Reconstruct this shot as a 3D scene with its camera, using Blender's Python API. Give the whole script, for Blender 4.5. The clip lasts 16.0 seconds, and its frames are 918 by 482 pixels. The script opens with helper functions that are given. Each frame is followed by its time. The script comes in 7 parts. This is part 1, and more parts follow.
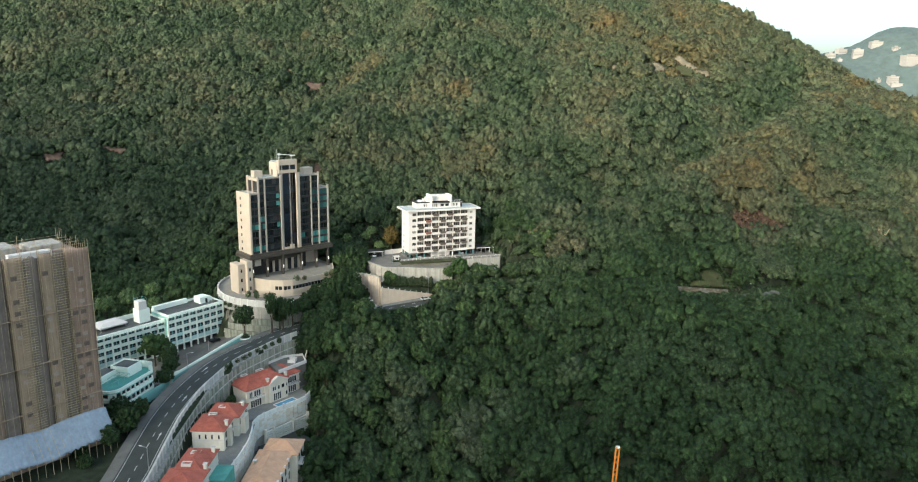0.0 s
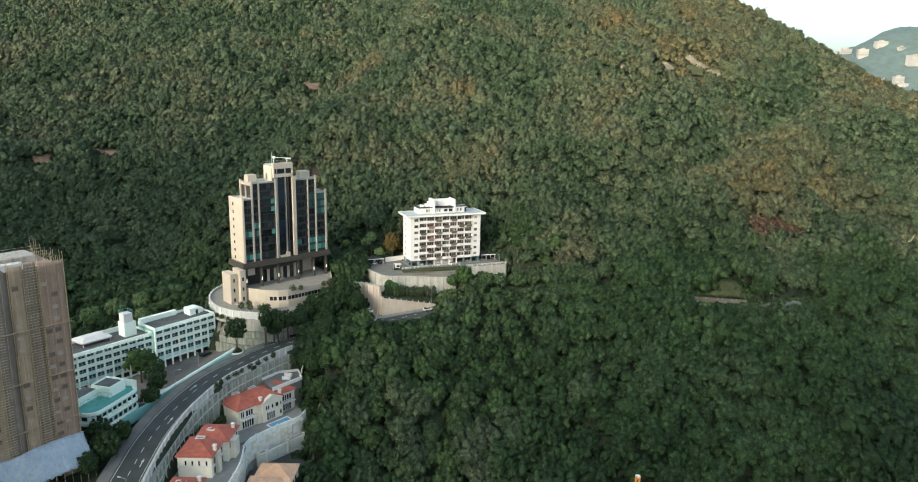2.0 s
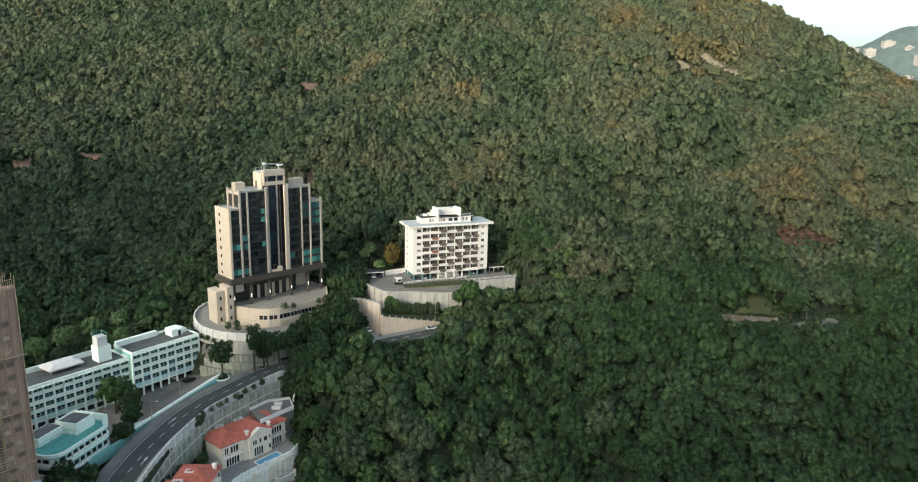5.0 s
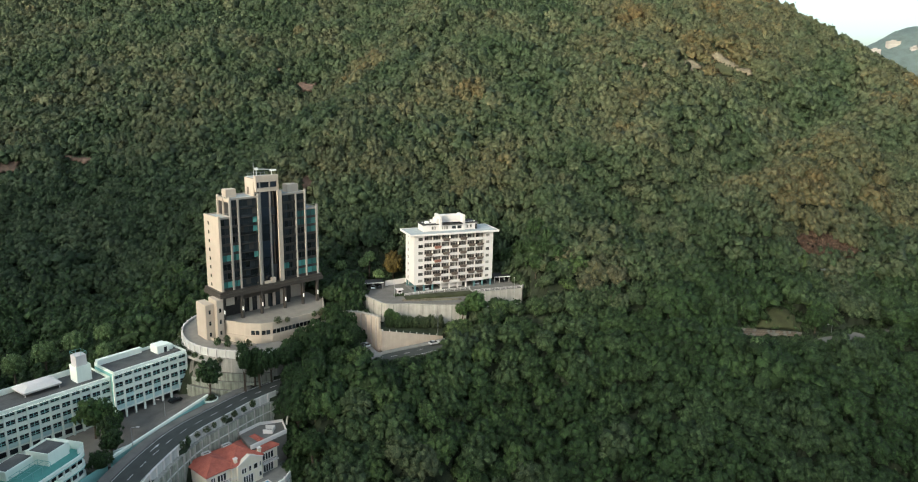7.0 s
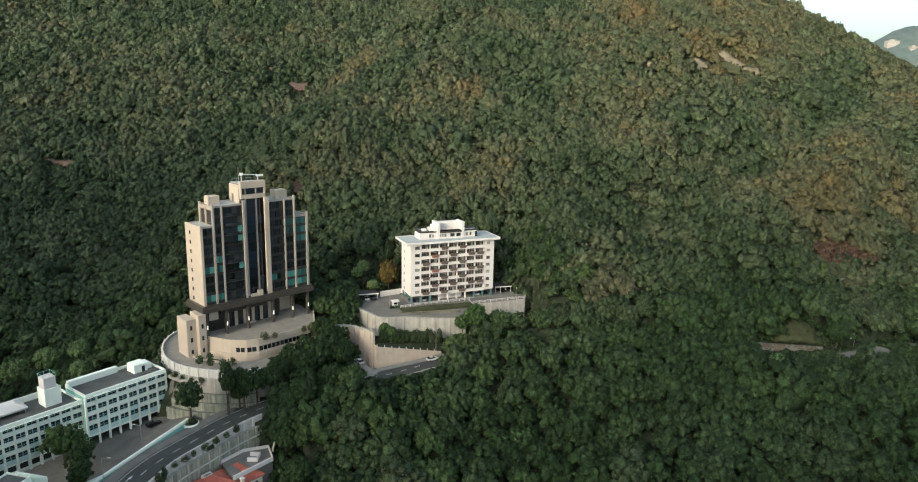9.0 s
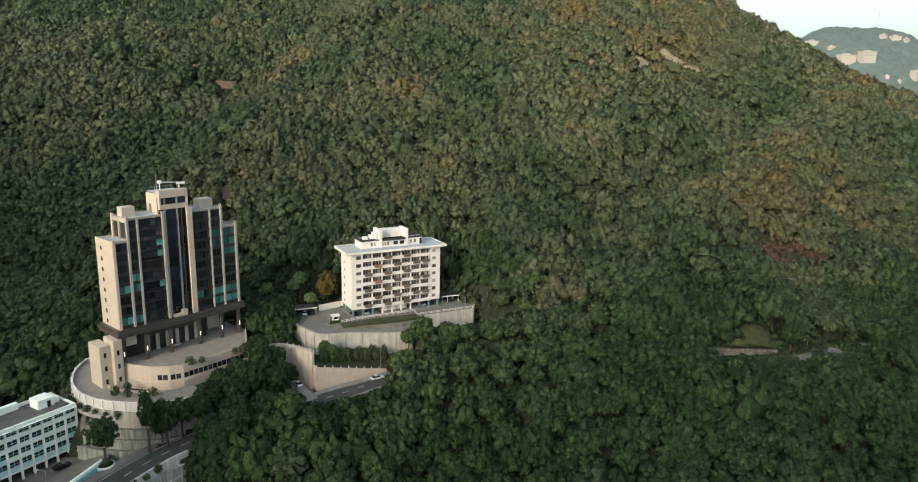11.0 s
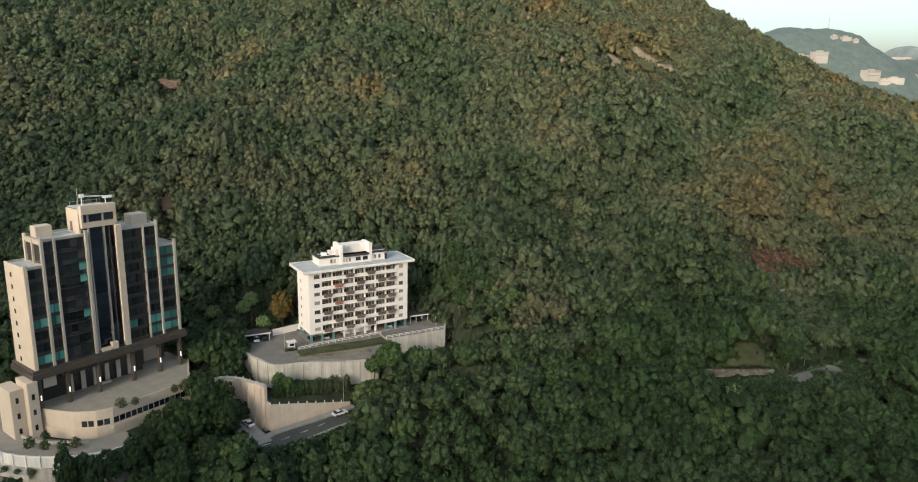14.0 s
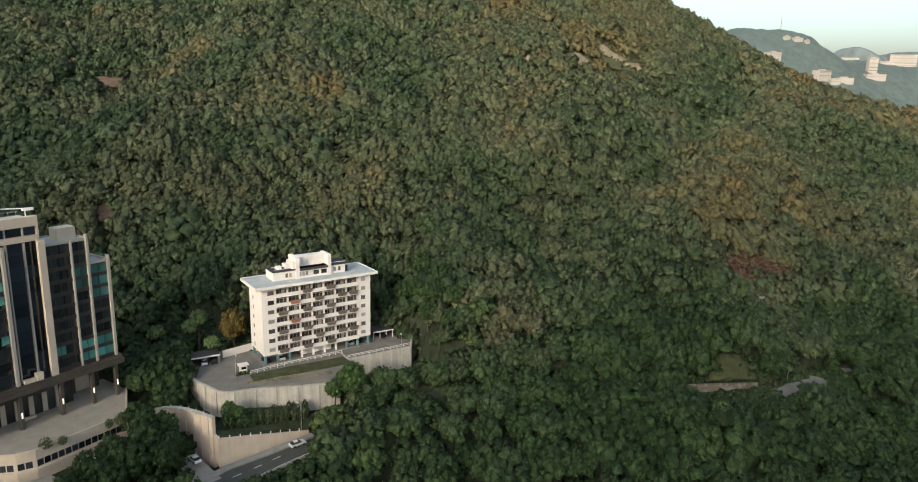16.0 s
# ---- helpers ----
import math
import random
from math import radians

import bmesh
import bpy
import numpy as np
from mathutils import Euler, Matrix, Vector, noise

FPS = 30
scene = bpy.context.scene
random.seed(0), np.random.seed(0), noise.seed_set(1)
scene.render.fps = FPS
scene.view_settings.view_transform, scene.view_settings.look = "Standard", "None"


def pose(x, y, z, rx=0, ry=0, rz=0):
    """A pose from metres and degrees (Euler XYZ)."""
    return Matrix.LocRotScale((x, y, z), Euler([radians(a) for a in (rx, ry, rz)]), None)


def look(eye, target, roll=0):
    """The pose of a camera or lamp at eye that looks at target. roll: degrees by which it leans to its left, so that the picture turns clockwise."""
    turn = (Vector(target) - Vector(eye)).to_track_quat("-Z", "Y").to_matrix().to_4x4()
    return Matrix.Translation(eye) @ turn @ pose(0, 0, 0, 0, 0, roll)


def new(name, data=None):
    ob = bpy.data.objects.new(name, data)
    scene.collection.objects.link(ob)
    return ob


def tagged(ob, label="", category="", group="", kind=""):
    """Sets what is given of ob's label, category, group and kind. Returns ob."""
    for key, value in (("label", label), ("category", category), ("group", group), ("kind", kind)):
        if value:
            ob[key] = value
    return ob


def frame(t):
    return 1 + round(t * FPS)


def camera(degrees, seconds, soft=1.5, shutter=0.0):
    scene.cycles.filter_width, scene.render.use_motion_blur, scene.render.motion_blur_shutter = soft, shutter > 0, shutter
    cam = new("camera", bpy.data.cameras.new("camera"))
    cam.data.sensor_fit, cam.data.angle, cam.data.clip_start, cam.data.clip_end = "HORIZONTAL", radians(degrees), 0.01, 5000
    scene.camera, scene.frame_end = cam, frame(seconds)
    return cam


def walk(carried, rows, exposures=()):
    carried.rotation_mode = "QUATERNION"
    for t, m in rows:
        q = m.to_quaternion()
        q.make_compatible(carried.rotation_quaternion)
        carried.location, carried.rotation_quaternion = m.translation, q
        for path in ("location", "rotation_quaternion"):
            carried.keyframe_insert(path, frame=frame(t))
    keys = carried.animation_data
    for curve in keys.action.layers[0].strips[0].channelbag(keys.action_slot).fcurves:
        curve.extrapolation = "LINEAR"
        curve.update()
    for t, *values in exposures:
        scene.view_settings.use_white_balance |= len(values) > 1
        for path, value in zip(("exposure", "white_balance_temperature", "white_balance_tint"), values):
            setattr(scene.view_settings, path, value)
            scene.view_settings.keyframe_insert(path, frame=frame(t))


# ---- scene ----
cam = camera(68.1, 16.0, 1.1)
METRES, EYE, TILT, LEAN, TURN = 130.0, 110.0, 0.0, 0.0, 0.0
ROWS = [
    (0.0, 0.0, 0.0, 0.0, 0.28, -12.59, -1.26),
    (0.5, -0.0039, 0.031, -0.0012, 0.3, -12.59, -1.28),
    (1.0, -0.0075, 0.0621, -0.0014, 0.31, -12.58, -1.28),
    (1.5, -0.011, 0.093, -0.0023, 0.31, -12.57, -1.28),
    (2.0, -0.0146, 0.124, -0.0027, 0.32, -12.57, -1.28),
    (2.5, -0.0176, 0.1549, -0.0031, 0.34, -12.56, -1.27),
    (3.0, -0.0208, 0.186, -0.0034, 0.35, -12.56, -1.27),
    (3.5, -0.024, 0.2169, -0.0037, 0.36, -12.56, -1.26),
    (4.0, -0.0272, 0.2478, -0.004, 0.36, -12.55, -1.25),
    (6.5, -0.0429, 0.4004, -0.0056, 0.38, -12.46, -1.22),
    (7.0, -0.0458, 0.4318, -0.0055, 0.39, -12.45, -1.22),
    (7.5, -0.0485, 0.463, -0.0056, 0.41, -12.45, -1.21),
    (8.0, -0.0515, 0.4945, -0.006, 0.42, -12.44, -1.21),
    (8.5, -0.0547, 0.5261, -0.0066, 0.43, -12.43, -1.22),
    (9.0, -0.0556, 0.5572, -0.0066, 0.05, -12.44, -1.2),
    (9.5, -0.0567, 0.5874, -0.0066, -1.58, -12.46, -1.15),
    (10.0, -0.061, 0.6183, -0.0067, -3.2, -12.47, -1.13),
    (12.5, -0.0758, 0.7757, -0.0076, -6.79, -12.44, -1.16),
    (13.0, -0.0765, 0.8069, -0.0078, -7.36, -12.44, -1.15),
    (13.5, -0.0765, 0.838, -0.008, -7.98, -12.42, -1.16),
    (14.0, -0.0756, 0.8692, -0.0079, -8.64, -12.43, -1.16),
    (14.5, -0.0746, 0.9005, -0.0083, -9.46, -12.42, -1.17),
    (15.0, -0.0734, 0.9321, -0.0085, -10.28, -12.42, -1.19),
    (15.5, -0.0716, 0.9639, -0.0084, -11.13, -12.43, -1.22),
    (16.0, -0.0697, 0.9958, -0.0081, -11.99, -12.43, -1.24),
]
walk(cam, [(t, pose(0, 0, EYE, TILT, LEAN, TURN) @ pose(METRES * x, METRES * y, METRES * z, 90 + pitch, roll, yaw)) for t, x, y, z, yaw, pitch, roll in ROWS],
     exposures=[(0.0, 1.74, 5950, -3), (7.0, 1.52, 6100, -1), (16.0, 1.28, 6350, 3)])

# ---- world, sun and exposure ----
SUN_TO = Vector((-0.56, -0.80, 0.30)).normalized()
SUN_EL = math.asin(SUN_TO.z)
SUN_AZ = math.atan2(SUN_TO.x, SUN_TO.y)
world = bpy.data.worlds.new("sky")
scene.world = world
world.use_nodes = True
wn = world.node_tree
sky = wn.nodes.new("ShaderNodeTexSky")
sky.sky_type = "NISHITA"
sky.sun_disc = False
sky.sun_elevation = SUN_EL
sky.sun_rotation = SUN_AZ
sky.air_density, sky.dust_density, sky.ozone_density = 1.0, 4.6, 1.0
haze = wn.nodes.new("ShaderNodeHueSaturation")
haze.inputs["Saturation"].default_value = 0.68
wn.links.new(sky.outputs["Color"], haze.inputs["Color"])
wn.links.new(haze.outputs["Color"], wn.nodes["Background"].inputs["Color"])
wn.nodes["Background"].inputs["Strength"].default_value = 0.145
sun_data = bpy.data.lights.new("sun", "SUN")
sun_data.energy, sun_data.angle, sun_data.color = 1.42, radians(9.0), (1.0, 0.80, 0.62)
sun = new("sun", sun_data)
sun.matrix_world = look(SUN_TO * 100, (0, 0, 0))


# ---- materials ----
def mat(name, colour, rough=0.8, metal=0.0, var=0.12, scale=0.6, fine=6.0, bump=0.15, spec=0.3, streak=0.0, dark=None):
    """A painted, mineral or metal surface: broad stains, fine grain, vertical streaks and a fine relief."""
    m = bpy.data.materials.new(name)
    m.use_nodes = True
    nt = m.node_tree
    n, l = nt.nodes, nt.links
    b = n["Principled BSDF"]
    co = n.new("ShaderNodeTexCoord")
    n1, n2 = n.new("ShaderNodeTexNoise"), n.new("ShaderNodeTexNoise")
    n1.inputs["Scale"].default_value, n1.inputs["Detail"].default_value = scale, 5
    n2.inputs["Scale"].default_value, n2.inputs["Detail"].default_value = fine, 4
    l.new(co.outputs["Object"], n1.inputs["Vector"])
    l.new(co.outputs["Object"], n2.inputs["Vector"])
    dk = dark or [c * (1 - 2.2 * var) for c in colour]
    lt = [min(1, c * (1 + 0.8 * var)) for c in colour]
    r = n.new("ShaderNodeValToRGB")
    r.color_ramp.elements[0].color, r.color_ramp.elements[1].color = (*dk, 1), (*lt, 1)
    r.color_ramp.elements[0].position, r.color_ramp.elements[1].position = 0.25, 0.75
    add = n.new("ShaderNodeMath")
    add.operation = "MULTIPLY_ADD"
    add.inputs[1].default_value = 0.35
    l.new(n2.outputs["Fac"], add.inputs[0])
    sc = n.new("ShaderNodeMath")
    sc.operation = "MULTIPLY"
    sc.inputs[1].default_value = 0.65
    l.new(n1.outputs["Fac"], sc.inputs[0])
    l.new(sc.outputs[0], add.inputs[2])
    last = add.outputs[0]
    if streak:
        mp = n.new("ShaderNodeMapping")
        mp.inputs["Scale"].default_value = (1.3, 1.3, 0.07)
        n3 = n.new("ShaderNodeTexNoise")
        n3.inputs["Scale"].default_value, n3.inputs["Detail"].default_value = 1.0, 6
        l.new(co.outputs["Object"], mp.inputs["Vector"])
        l.new(mp.outputs["Vector"], n3.inputs["Vector"])
        mx = n.new("ShaderNodeMix")
        mx.inputs[0].default_value = streak
        l.new(last, mx.inputs[2])
        l.new(n3.outputs["Fac"], mx.inputs[3])
        last = mx.outputs[0]
    l.new(last, r.inputs["Fac"])
    l.new(r.outputs["Color"], b.inputs["Base Color"])
    b.inputs["Roughness"].default_value, b.inputs["Metallic"].default_value = rough, metal
    b.inputs["Specular IOR Level"].default_value = spec
    if bump:
        bp = n.new("ShaderNodeBump")
        bp.inputs["Strength"].default_value, bp.inputs["Distance"].default_value = bump, 0.05
        l.new(n2.outputs["Fac"], bp.inputs["Height"])
        l.new(bp.outputs["Normal"], b.inputs["Normal"])
    return m


def foliage(name, ramp, patch=0.016, trans=0.32, mottle=1.0):
    """Leaves: a tint of its own for each tree (attribute tint), broad stands of one kind, and leaf-to-leaf change."""
    m = bpy.data.materials.new(name)
    m.use_nodes = True
    nt = m.node_tree
    n, l = nt.nodes, nt.links
    b = n["Principled BSDF"]
    at = n.new("ShaderNodeAttribute")
    at.attribute_name = "tint"
    geo, co = n.new("ShaderNodeNewGeometry"), n.new("ShaderNodeTexCoord")
    nz = n.new("ShaderNodeTexNoise")
    nz.inputs["Scale"].default_value, nz.inputs["Detail"].default_value = patch, 4
    l.new(co.outputs["Object"], nz.inputs["Vector"])
    a1 = n.new("ShaderNodeMath")
    a1.operation = "MULTIPLY_ADD"
    a1.inputs[1].default_value = 0.58
    l.new(at.outputs["Fac"], a1.inputs[0])
    st = n.new("ShaderNodeMapRange")
    for k, v in enumerate((0.3, 0.7, -0.14, 0.44)):
        st.inputs[k + 1].default_value = v
    l.new(nz.outputs["Fac"], st.inputs[0])
    l.new(st.outputs[0], a1.inputs[2])
    a2 = n.new("ShaderNodeMath")
    a2.operation = "MULTIPLY_ADD"
    a2.inputs[1].default_value = 0.16
    l.new(geo.outputs["Random Per Island"], a2.inputs[0])
    l.new(a1.outputs[0], a2.inputs[2])
    # sprays of leaves: fine relief, and light and dark mottling that puts the shade between clumps into the colour
    fn = n.new("ShaderNodeTexNoise")
    fn.inputs["Scale"].default_value, fn.inputs["Detail"].default_value, fn.inputs["Roughness"].default_value = 2.4, 4, 0.75
    l.new(co.outputs["Object"], fn.inputs["Vector"])
    mo = n.new("ShaderNodeMapRange")
    for k, v in enumerate((0.34, 0.68, 0.95 - 0.47 * mottle, 0.95 + 0.47 * mottle)):
        mo.inputs[k + 1].default_value = v
    l.new(fn.outputs["Fac"], mo.inputs[0])
    bp = n.new("ShaderNodeBump")
    bp.inputs["Strength"].default_value, bp.inputs["Distance"].default_value = 0.8, 0.5
    l.new(fn.outputs["Fac"], bp.inputs["Height"])
    l.new(bp.outputs["Normal"], b.inputs["Normal"])
    r = n.new("ShaderNodeValToRGB")
    e = r.color_ramp.elements
    while len(e) < len(ramp):
        e.new(0.5)
    for k, (p, c) in enumerate(ramp):
        e[k].position, e[k].color = p, (*c, 1)
    l.new(a2.outputs[0], r.inputs["Fac"])
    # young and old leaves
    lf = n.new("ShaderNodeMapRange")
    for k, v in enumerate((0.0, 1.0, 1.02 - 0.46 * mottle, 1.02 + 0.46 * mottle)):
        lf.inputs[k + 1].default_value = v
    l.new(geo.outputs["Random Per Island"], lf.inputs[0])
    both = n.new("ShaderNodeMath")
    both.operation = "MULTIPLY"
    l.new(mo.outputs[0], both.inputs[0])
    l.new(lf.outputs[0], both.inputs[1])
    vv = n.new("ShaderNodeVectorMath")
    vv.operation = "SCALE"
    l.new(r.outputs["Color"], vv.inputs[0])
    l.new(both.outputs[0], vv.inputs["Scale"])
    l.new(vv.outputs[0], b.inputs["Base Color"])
    b.inputs["Roughness"].default_value = 0.6
    b.inputs["Specular IOR Level"].default_value = 0.3
    tr = n.new("ShaderNodeBsdfTranslucent")
    l.new(vv.outputs[0], tr.inputs["Color"])
    mx = n.new("ShaderNodeMixShader")
    mx.inputs[0].default_value = trans
    l.new(b.outputs[0], mx.inputs[1])
    l.new(tr.outputs[0], mx.inputs[2])
    l.new(mx.outputs[0], n["Material Output"].inputs["Surface"])
    return m


def glassy(name, colour, rough=0.12, spec=0.6, bend=0.02):
    """Window glass that hides what is behind it: tinted, glossy, a little uneven, each pane with its own shade."""
    m = bpy.data.materials.new(name)
    m.use_nodes = True
    n, l = m.node_tree.nodes, m.node_tree.links
    b = n["Principled BSDF"]
    ob, co, nz = n.new("ShaderNodeObjectInfo"), n.new("ShaderNodeTexCoord"), n.new("ShaderNodeTexNoise")
    nz.inputs["Scale"].default_value = 0.8
    l.new(co.outputs["Object"], nz.inputs["Vector"])
    r = n.new("ShaderNodeValToRGB")
    r.color_ramp.elements[0].color = (*[c * 0.45 for c in colour], 1)
    r.color_ramp.elements[1].color = (*[c * 1.5 for c in colour], 1)
    l.new(ob.outputs["Random"], r.inputs["Fac"])
    l.new(r.outputs["Color"], b.inputs["Base Color"])
    b.inputs["Roughness"].default_value, b.inputs["Specular IOR Level"].default_value = rough, spec
    bp = n.new("ShaderNodeBump")
    bp.inputs["Strength"].default_value, bp.inputs["Distance"].default_value = 0.3, bend
    l.new(nz.outputs["Fac"], bp.inputs["Height"])
    l.new(bp.outputs["Normal"], b.inputs["Normal"])
    return m


# extra blue in the brown steps stands for haze
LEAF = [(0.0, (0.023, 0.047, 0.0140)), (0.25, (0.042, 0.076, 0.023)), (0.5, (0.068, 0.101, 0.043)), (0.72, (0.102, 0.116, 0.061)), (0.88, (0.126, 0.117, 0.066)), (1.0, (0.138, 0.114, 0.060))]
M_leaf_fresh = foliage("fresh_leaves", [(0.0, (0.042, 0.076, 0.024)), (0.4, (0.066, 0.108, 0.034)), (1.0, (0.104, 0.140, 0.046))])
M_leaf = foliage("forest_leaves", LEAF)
# bluish greens and soft mottling take in the haze over the upper slope
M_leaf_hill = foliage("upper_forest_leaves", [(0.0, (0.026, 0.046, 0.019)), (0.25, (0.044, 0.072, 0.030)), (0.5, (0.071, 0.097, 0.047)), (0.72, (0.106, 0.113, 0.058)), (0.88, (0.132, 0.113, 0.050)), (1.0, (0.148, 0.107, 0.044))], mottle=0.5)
M_leaf_bright = foliage("garden_leaves", [(0.0, (0.040, 0.080, 0.024)), (0.5, (0.068, 0.120, 0.036)), (1.0, (0.110, 0.155, 0.050))])
M_leaf_pale = foliage("pale_leaves", [(0.0, (0.09, 0.15, 0.06)), (0.5, (0.15, 0.215, 0.085)), (1.0, (0.20, 0.26, 0.11))])
M_leaf_orange = foliage("autumn_leaves", [(0.0, (0.07, 0.065, 0.018)), (0.5, (0.13, 0.095, 0.024)), (1.0, (0.19, 0.14, 0.035))])
M_leaf_red = foliage("reddish_leaves", [(0.0, (0.065, 0.045, 0.030)), (0.5, (0.115, 0.066, 0.045)), (1.0, (0.15, 0.10, 0.068))])
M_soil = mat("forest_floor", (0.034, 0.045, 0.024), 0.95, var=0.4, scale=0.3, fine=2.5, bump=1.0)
M_bare = mat("bare_slope_soil", (0.20, 0.17, 0.115), 0.95, var=0.45, scale=0.25, fine=2.0, bump=0.6)
M_rock = mat("reddish_rock", (0.135, 0.09, 0.068), 0.95, var=0.35, scale=0.3, fine=1.5, bump=0.8)
M_drystone = mat("weathered_stone", (0.165, 0.135, 0.105), 0.95, var=0.4, scale=0.8, fine=3, bump=0.8)
M_grass = mat("rough_grass", (0.056, 0.062, 0.026), 0.95, var=0.3, scale=0.4, fine=5, bump=0.6)
M_bark = mat("tree_bark", (0.10, 0.075, 0.055), 0.9, var=0.3, scale=2, fine=9, bump=0.5)
M_asphalt = mat("asphalt", (0.060, 0.064, 0.058), 0.85, var=0.18, scale=0.25, fine=5)
M_old_asphalt = mat("worn_asphalt", (0.17, 0.16, 0.145), 0.9, var=0.2, scale=0.25, fine=4)
M_line = mat("road_paint", (0.62, 0.62, 0.60), 0.7, var=0.2, scale=1.5, fine=8)
M_spray = mat("sprayed_concrete", (0.22, 0.205, 0.175), 0.95, var=0.35, scale=0.3, fine=2, streak=0.4, bump=0.6)
M_pave = mat("pavement_concrete", (0.23, 0.222, 0.205), 0.9, var=0.15, scale=0.5, fine=5)
M_conc = mat("stained_concrete", (0.42, 0.40, 0.36), 0.92, var=0.28, scale=0.35, fine=4, streak=0.5, bump=0.3)
M_conc_pale = mat("pale_concrete", (0.58, 0.57, 0.54), 0.9, var=0.2, scale=0.35, fine=4, streak=0.5, bump=0.3)
M_conc_mossy = mat("mossy_concrete", (0.34, 0.35, 0.29), 0.9, var=0.4, scale=0.5, streak=0.6)
M_wall_tan = mat("tan_render", (0.49, 0.41, 0.335), 0.9, var=0.14, scale=0.3, fine=4, streak=0.3)
M_white = mat("white_paint", (0.64, 0.605, 0.58), 0.7, var=0.05, scale=0.3, fine=4, streak=0.35)
M_school = mat("school_white_paint", (0.84, 0.89, 0.80), 0.7, var=0.06, scale=0.3, fine=4, streak=0.35)
M_teal_pale = mat("pale_teal_paint", (0.56, 0.72, 0.69), 0.7, var=0.08, scale=0.4, fine=4, streak=0.3)
M_teal = mat("teal_paint", (0.27, 0.52, 0.48), 0.7, var=0.1, scale=0.4, fine=4, streak=0.3)
M_teal_dark = mat("dark_teal_paint", (0.10, 0.19, 0.20), 0.6, var=0.12, scale=0.5)
M_court = mat("green_court", (0.13, 0.36, 0.31), 0.8, var=0.15, scale=0.5)
M_cream = mat("cream_stone", (0.47, 0.40, 0.325), 0.6, var=0.09, scale=0.25, fine=3, streak=0.3)
M_paver = mat("terrace_pavers", (0.26, 0.235, 0.20), 0.85, var=0.12, scale=0.4, fine=3)
M_brown = mat("dark_brown_stone", (0.060, 0.050, 0.042), 0.45, var=0.15, scale=0.5, spec=0.5)
M_frame = mat("bronze_frame", (0.045, 0.043, 0.042), 0.4, 0.3, var=0.15, scale=1.0)
M_pier = mat("grey_stone_pier", (0.33, 0.305, 0.27), 0.5, var=0.08, scale=0.3, streak=0.3)
M_bronze = mat("bronze_cladding", (0.047, 0.042, 0.039), 0.45, 0.2, var=0.2, scale=0.5)
M_glass = glassy("dark_glass", (0.020, 0.024, 0.028))
M_glass_blue = glassy("blue_black_glass", (0.014, 0.020, 0.030), 0.06, 0.7)
M_glass_teal = glassy("teal_glass", (0.075, 0.215, 0.195), 0.2, 0.5)
M_glass_teal_dim = glassy("dim_teal_glass", (0.045, 0.115, 0.108), 0.2, 0.5)
M_glass_home = glassy("household_glass", (0.055, 0.052, 0.050), 0.2, 0.5)
M_glass_dim = glassy("dim_curtained_glass", (0.050, 0.048, 0.045), 0.2, 0.5)
M_glass_pale = glassy("curtained_glass", (0.22, 0.21, 0.19), 0.25, 0.5)
M_roof = mat("grey_roofing", (0.11, 0.11, 0.105), 0.9, var=0.25, scale=0.3, fine=2)
M_deck = mat("pale_roof_deck", (0.38, 0.41, 0.41), 0.8, var=0.15, scale=0.4, fine=2)
M_dark_roof = mat("dark_roofing", (0.045, 0.043, 0.042), 0.8, var=0.2, scale=0.4)
M_tile = mat("red_clay_tiles", (0.41, 0.122, 0.086), 0.75, var=0.22, scale=0.5, fine=3.5, bump=0.5)
M_tile_tan = mat("tan_clay_tiles", (0.60, 0.37, 0.24), 0.75, var=0.15, scale=0.5, fine=3.5, bump=0.5)
M_villa = mat("villa_cream_render", (0.72, 0.67, 0.575), 0.85, var=0.1, scale=0.4, streak=0.3)
M_villa_grey = mat("villa_grey_stone", (0.66, 0.60, 0.50), 0.85, var=0.1, scale=0.4, streak=0.3)
M_villa_white = mat("villa_white_stone", (0.78, 0.78, 0.73), 0.85, var=0.14, scale=0.4, streak=0.4)
M_net = mat("scaffold_netting", (0.35, 0.245, 0.185), 0.9, var=0.26, scale=0.22, fine=1.6, streak=0.5, bump=0.6)
M_net_edge = mat("old_netting", (0.38, 0.28, 0.20), 0.9, var=0.2, scale=0.3, fine=2, streak=0.5)
M_net_grey = mat("grey_brown_netting", (0.265, 0.215, 0.185), 0.9, var=0.28, scale=0.25, fine=1.8, streak=0.6, bump=0.6)
M_net_pale = mat("netting_over_pale_window", (0.43, 0.35, 0.29), 0.9, var=0.2, scale=0.5, fine=2)
M_net_dark = mat("netting_over_window", (0.19, 0.145, 0.118), 0.9, var=0.3, scale=0.5, fine=2)
M_bamboo = mat("bamboo_poles", (0.52, 0.42, 0.28), 0.8, var=0.25, scale=0.5)
M_tarp = mat("blue_white_tarpaulin", (0.29, 0.345, 0.42), 0.6, var=0.2, scale=0.25, fine=1.5, streak=0.4)
M_steel = mat("galvanised_steel", (0.42, 0.43, 0.43), 0.45, 0.7, var=0.1, scale=2)
M_white_metal = mat("white_painted_metal", (0.75, 0.75, 0.73), 0.5, var=0.06, scale=1)
M_orange = mat("orange_crane_paint", (0.72, 0.24, 0.03), 0.5, var=0.12, scale=1)
M_tyre = mat("tyre_rubber", (0.02, 0.02, 0.02), 0.9, var=0.1)
M_pool = glassy("pool_water", (0.08, 0.20, 0.30), 0.08, 0.6, 0.05)
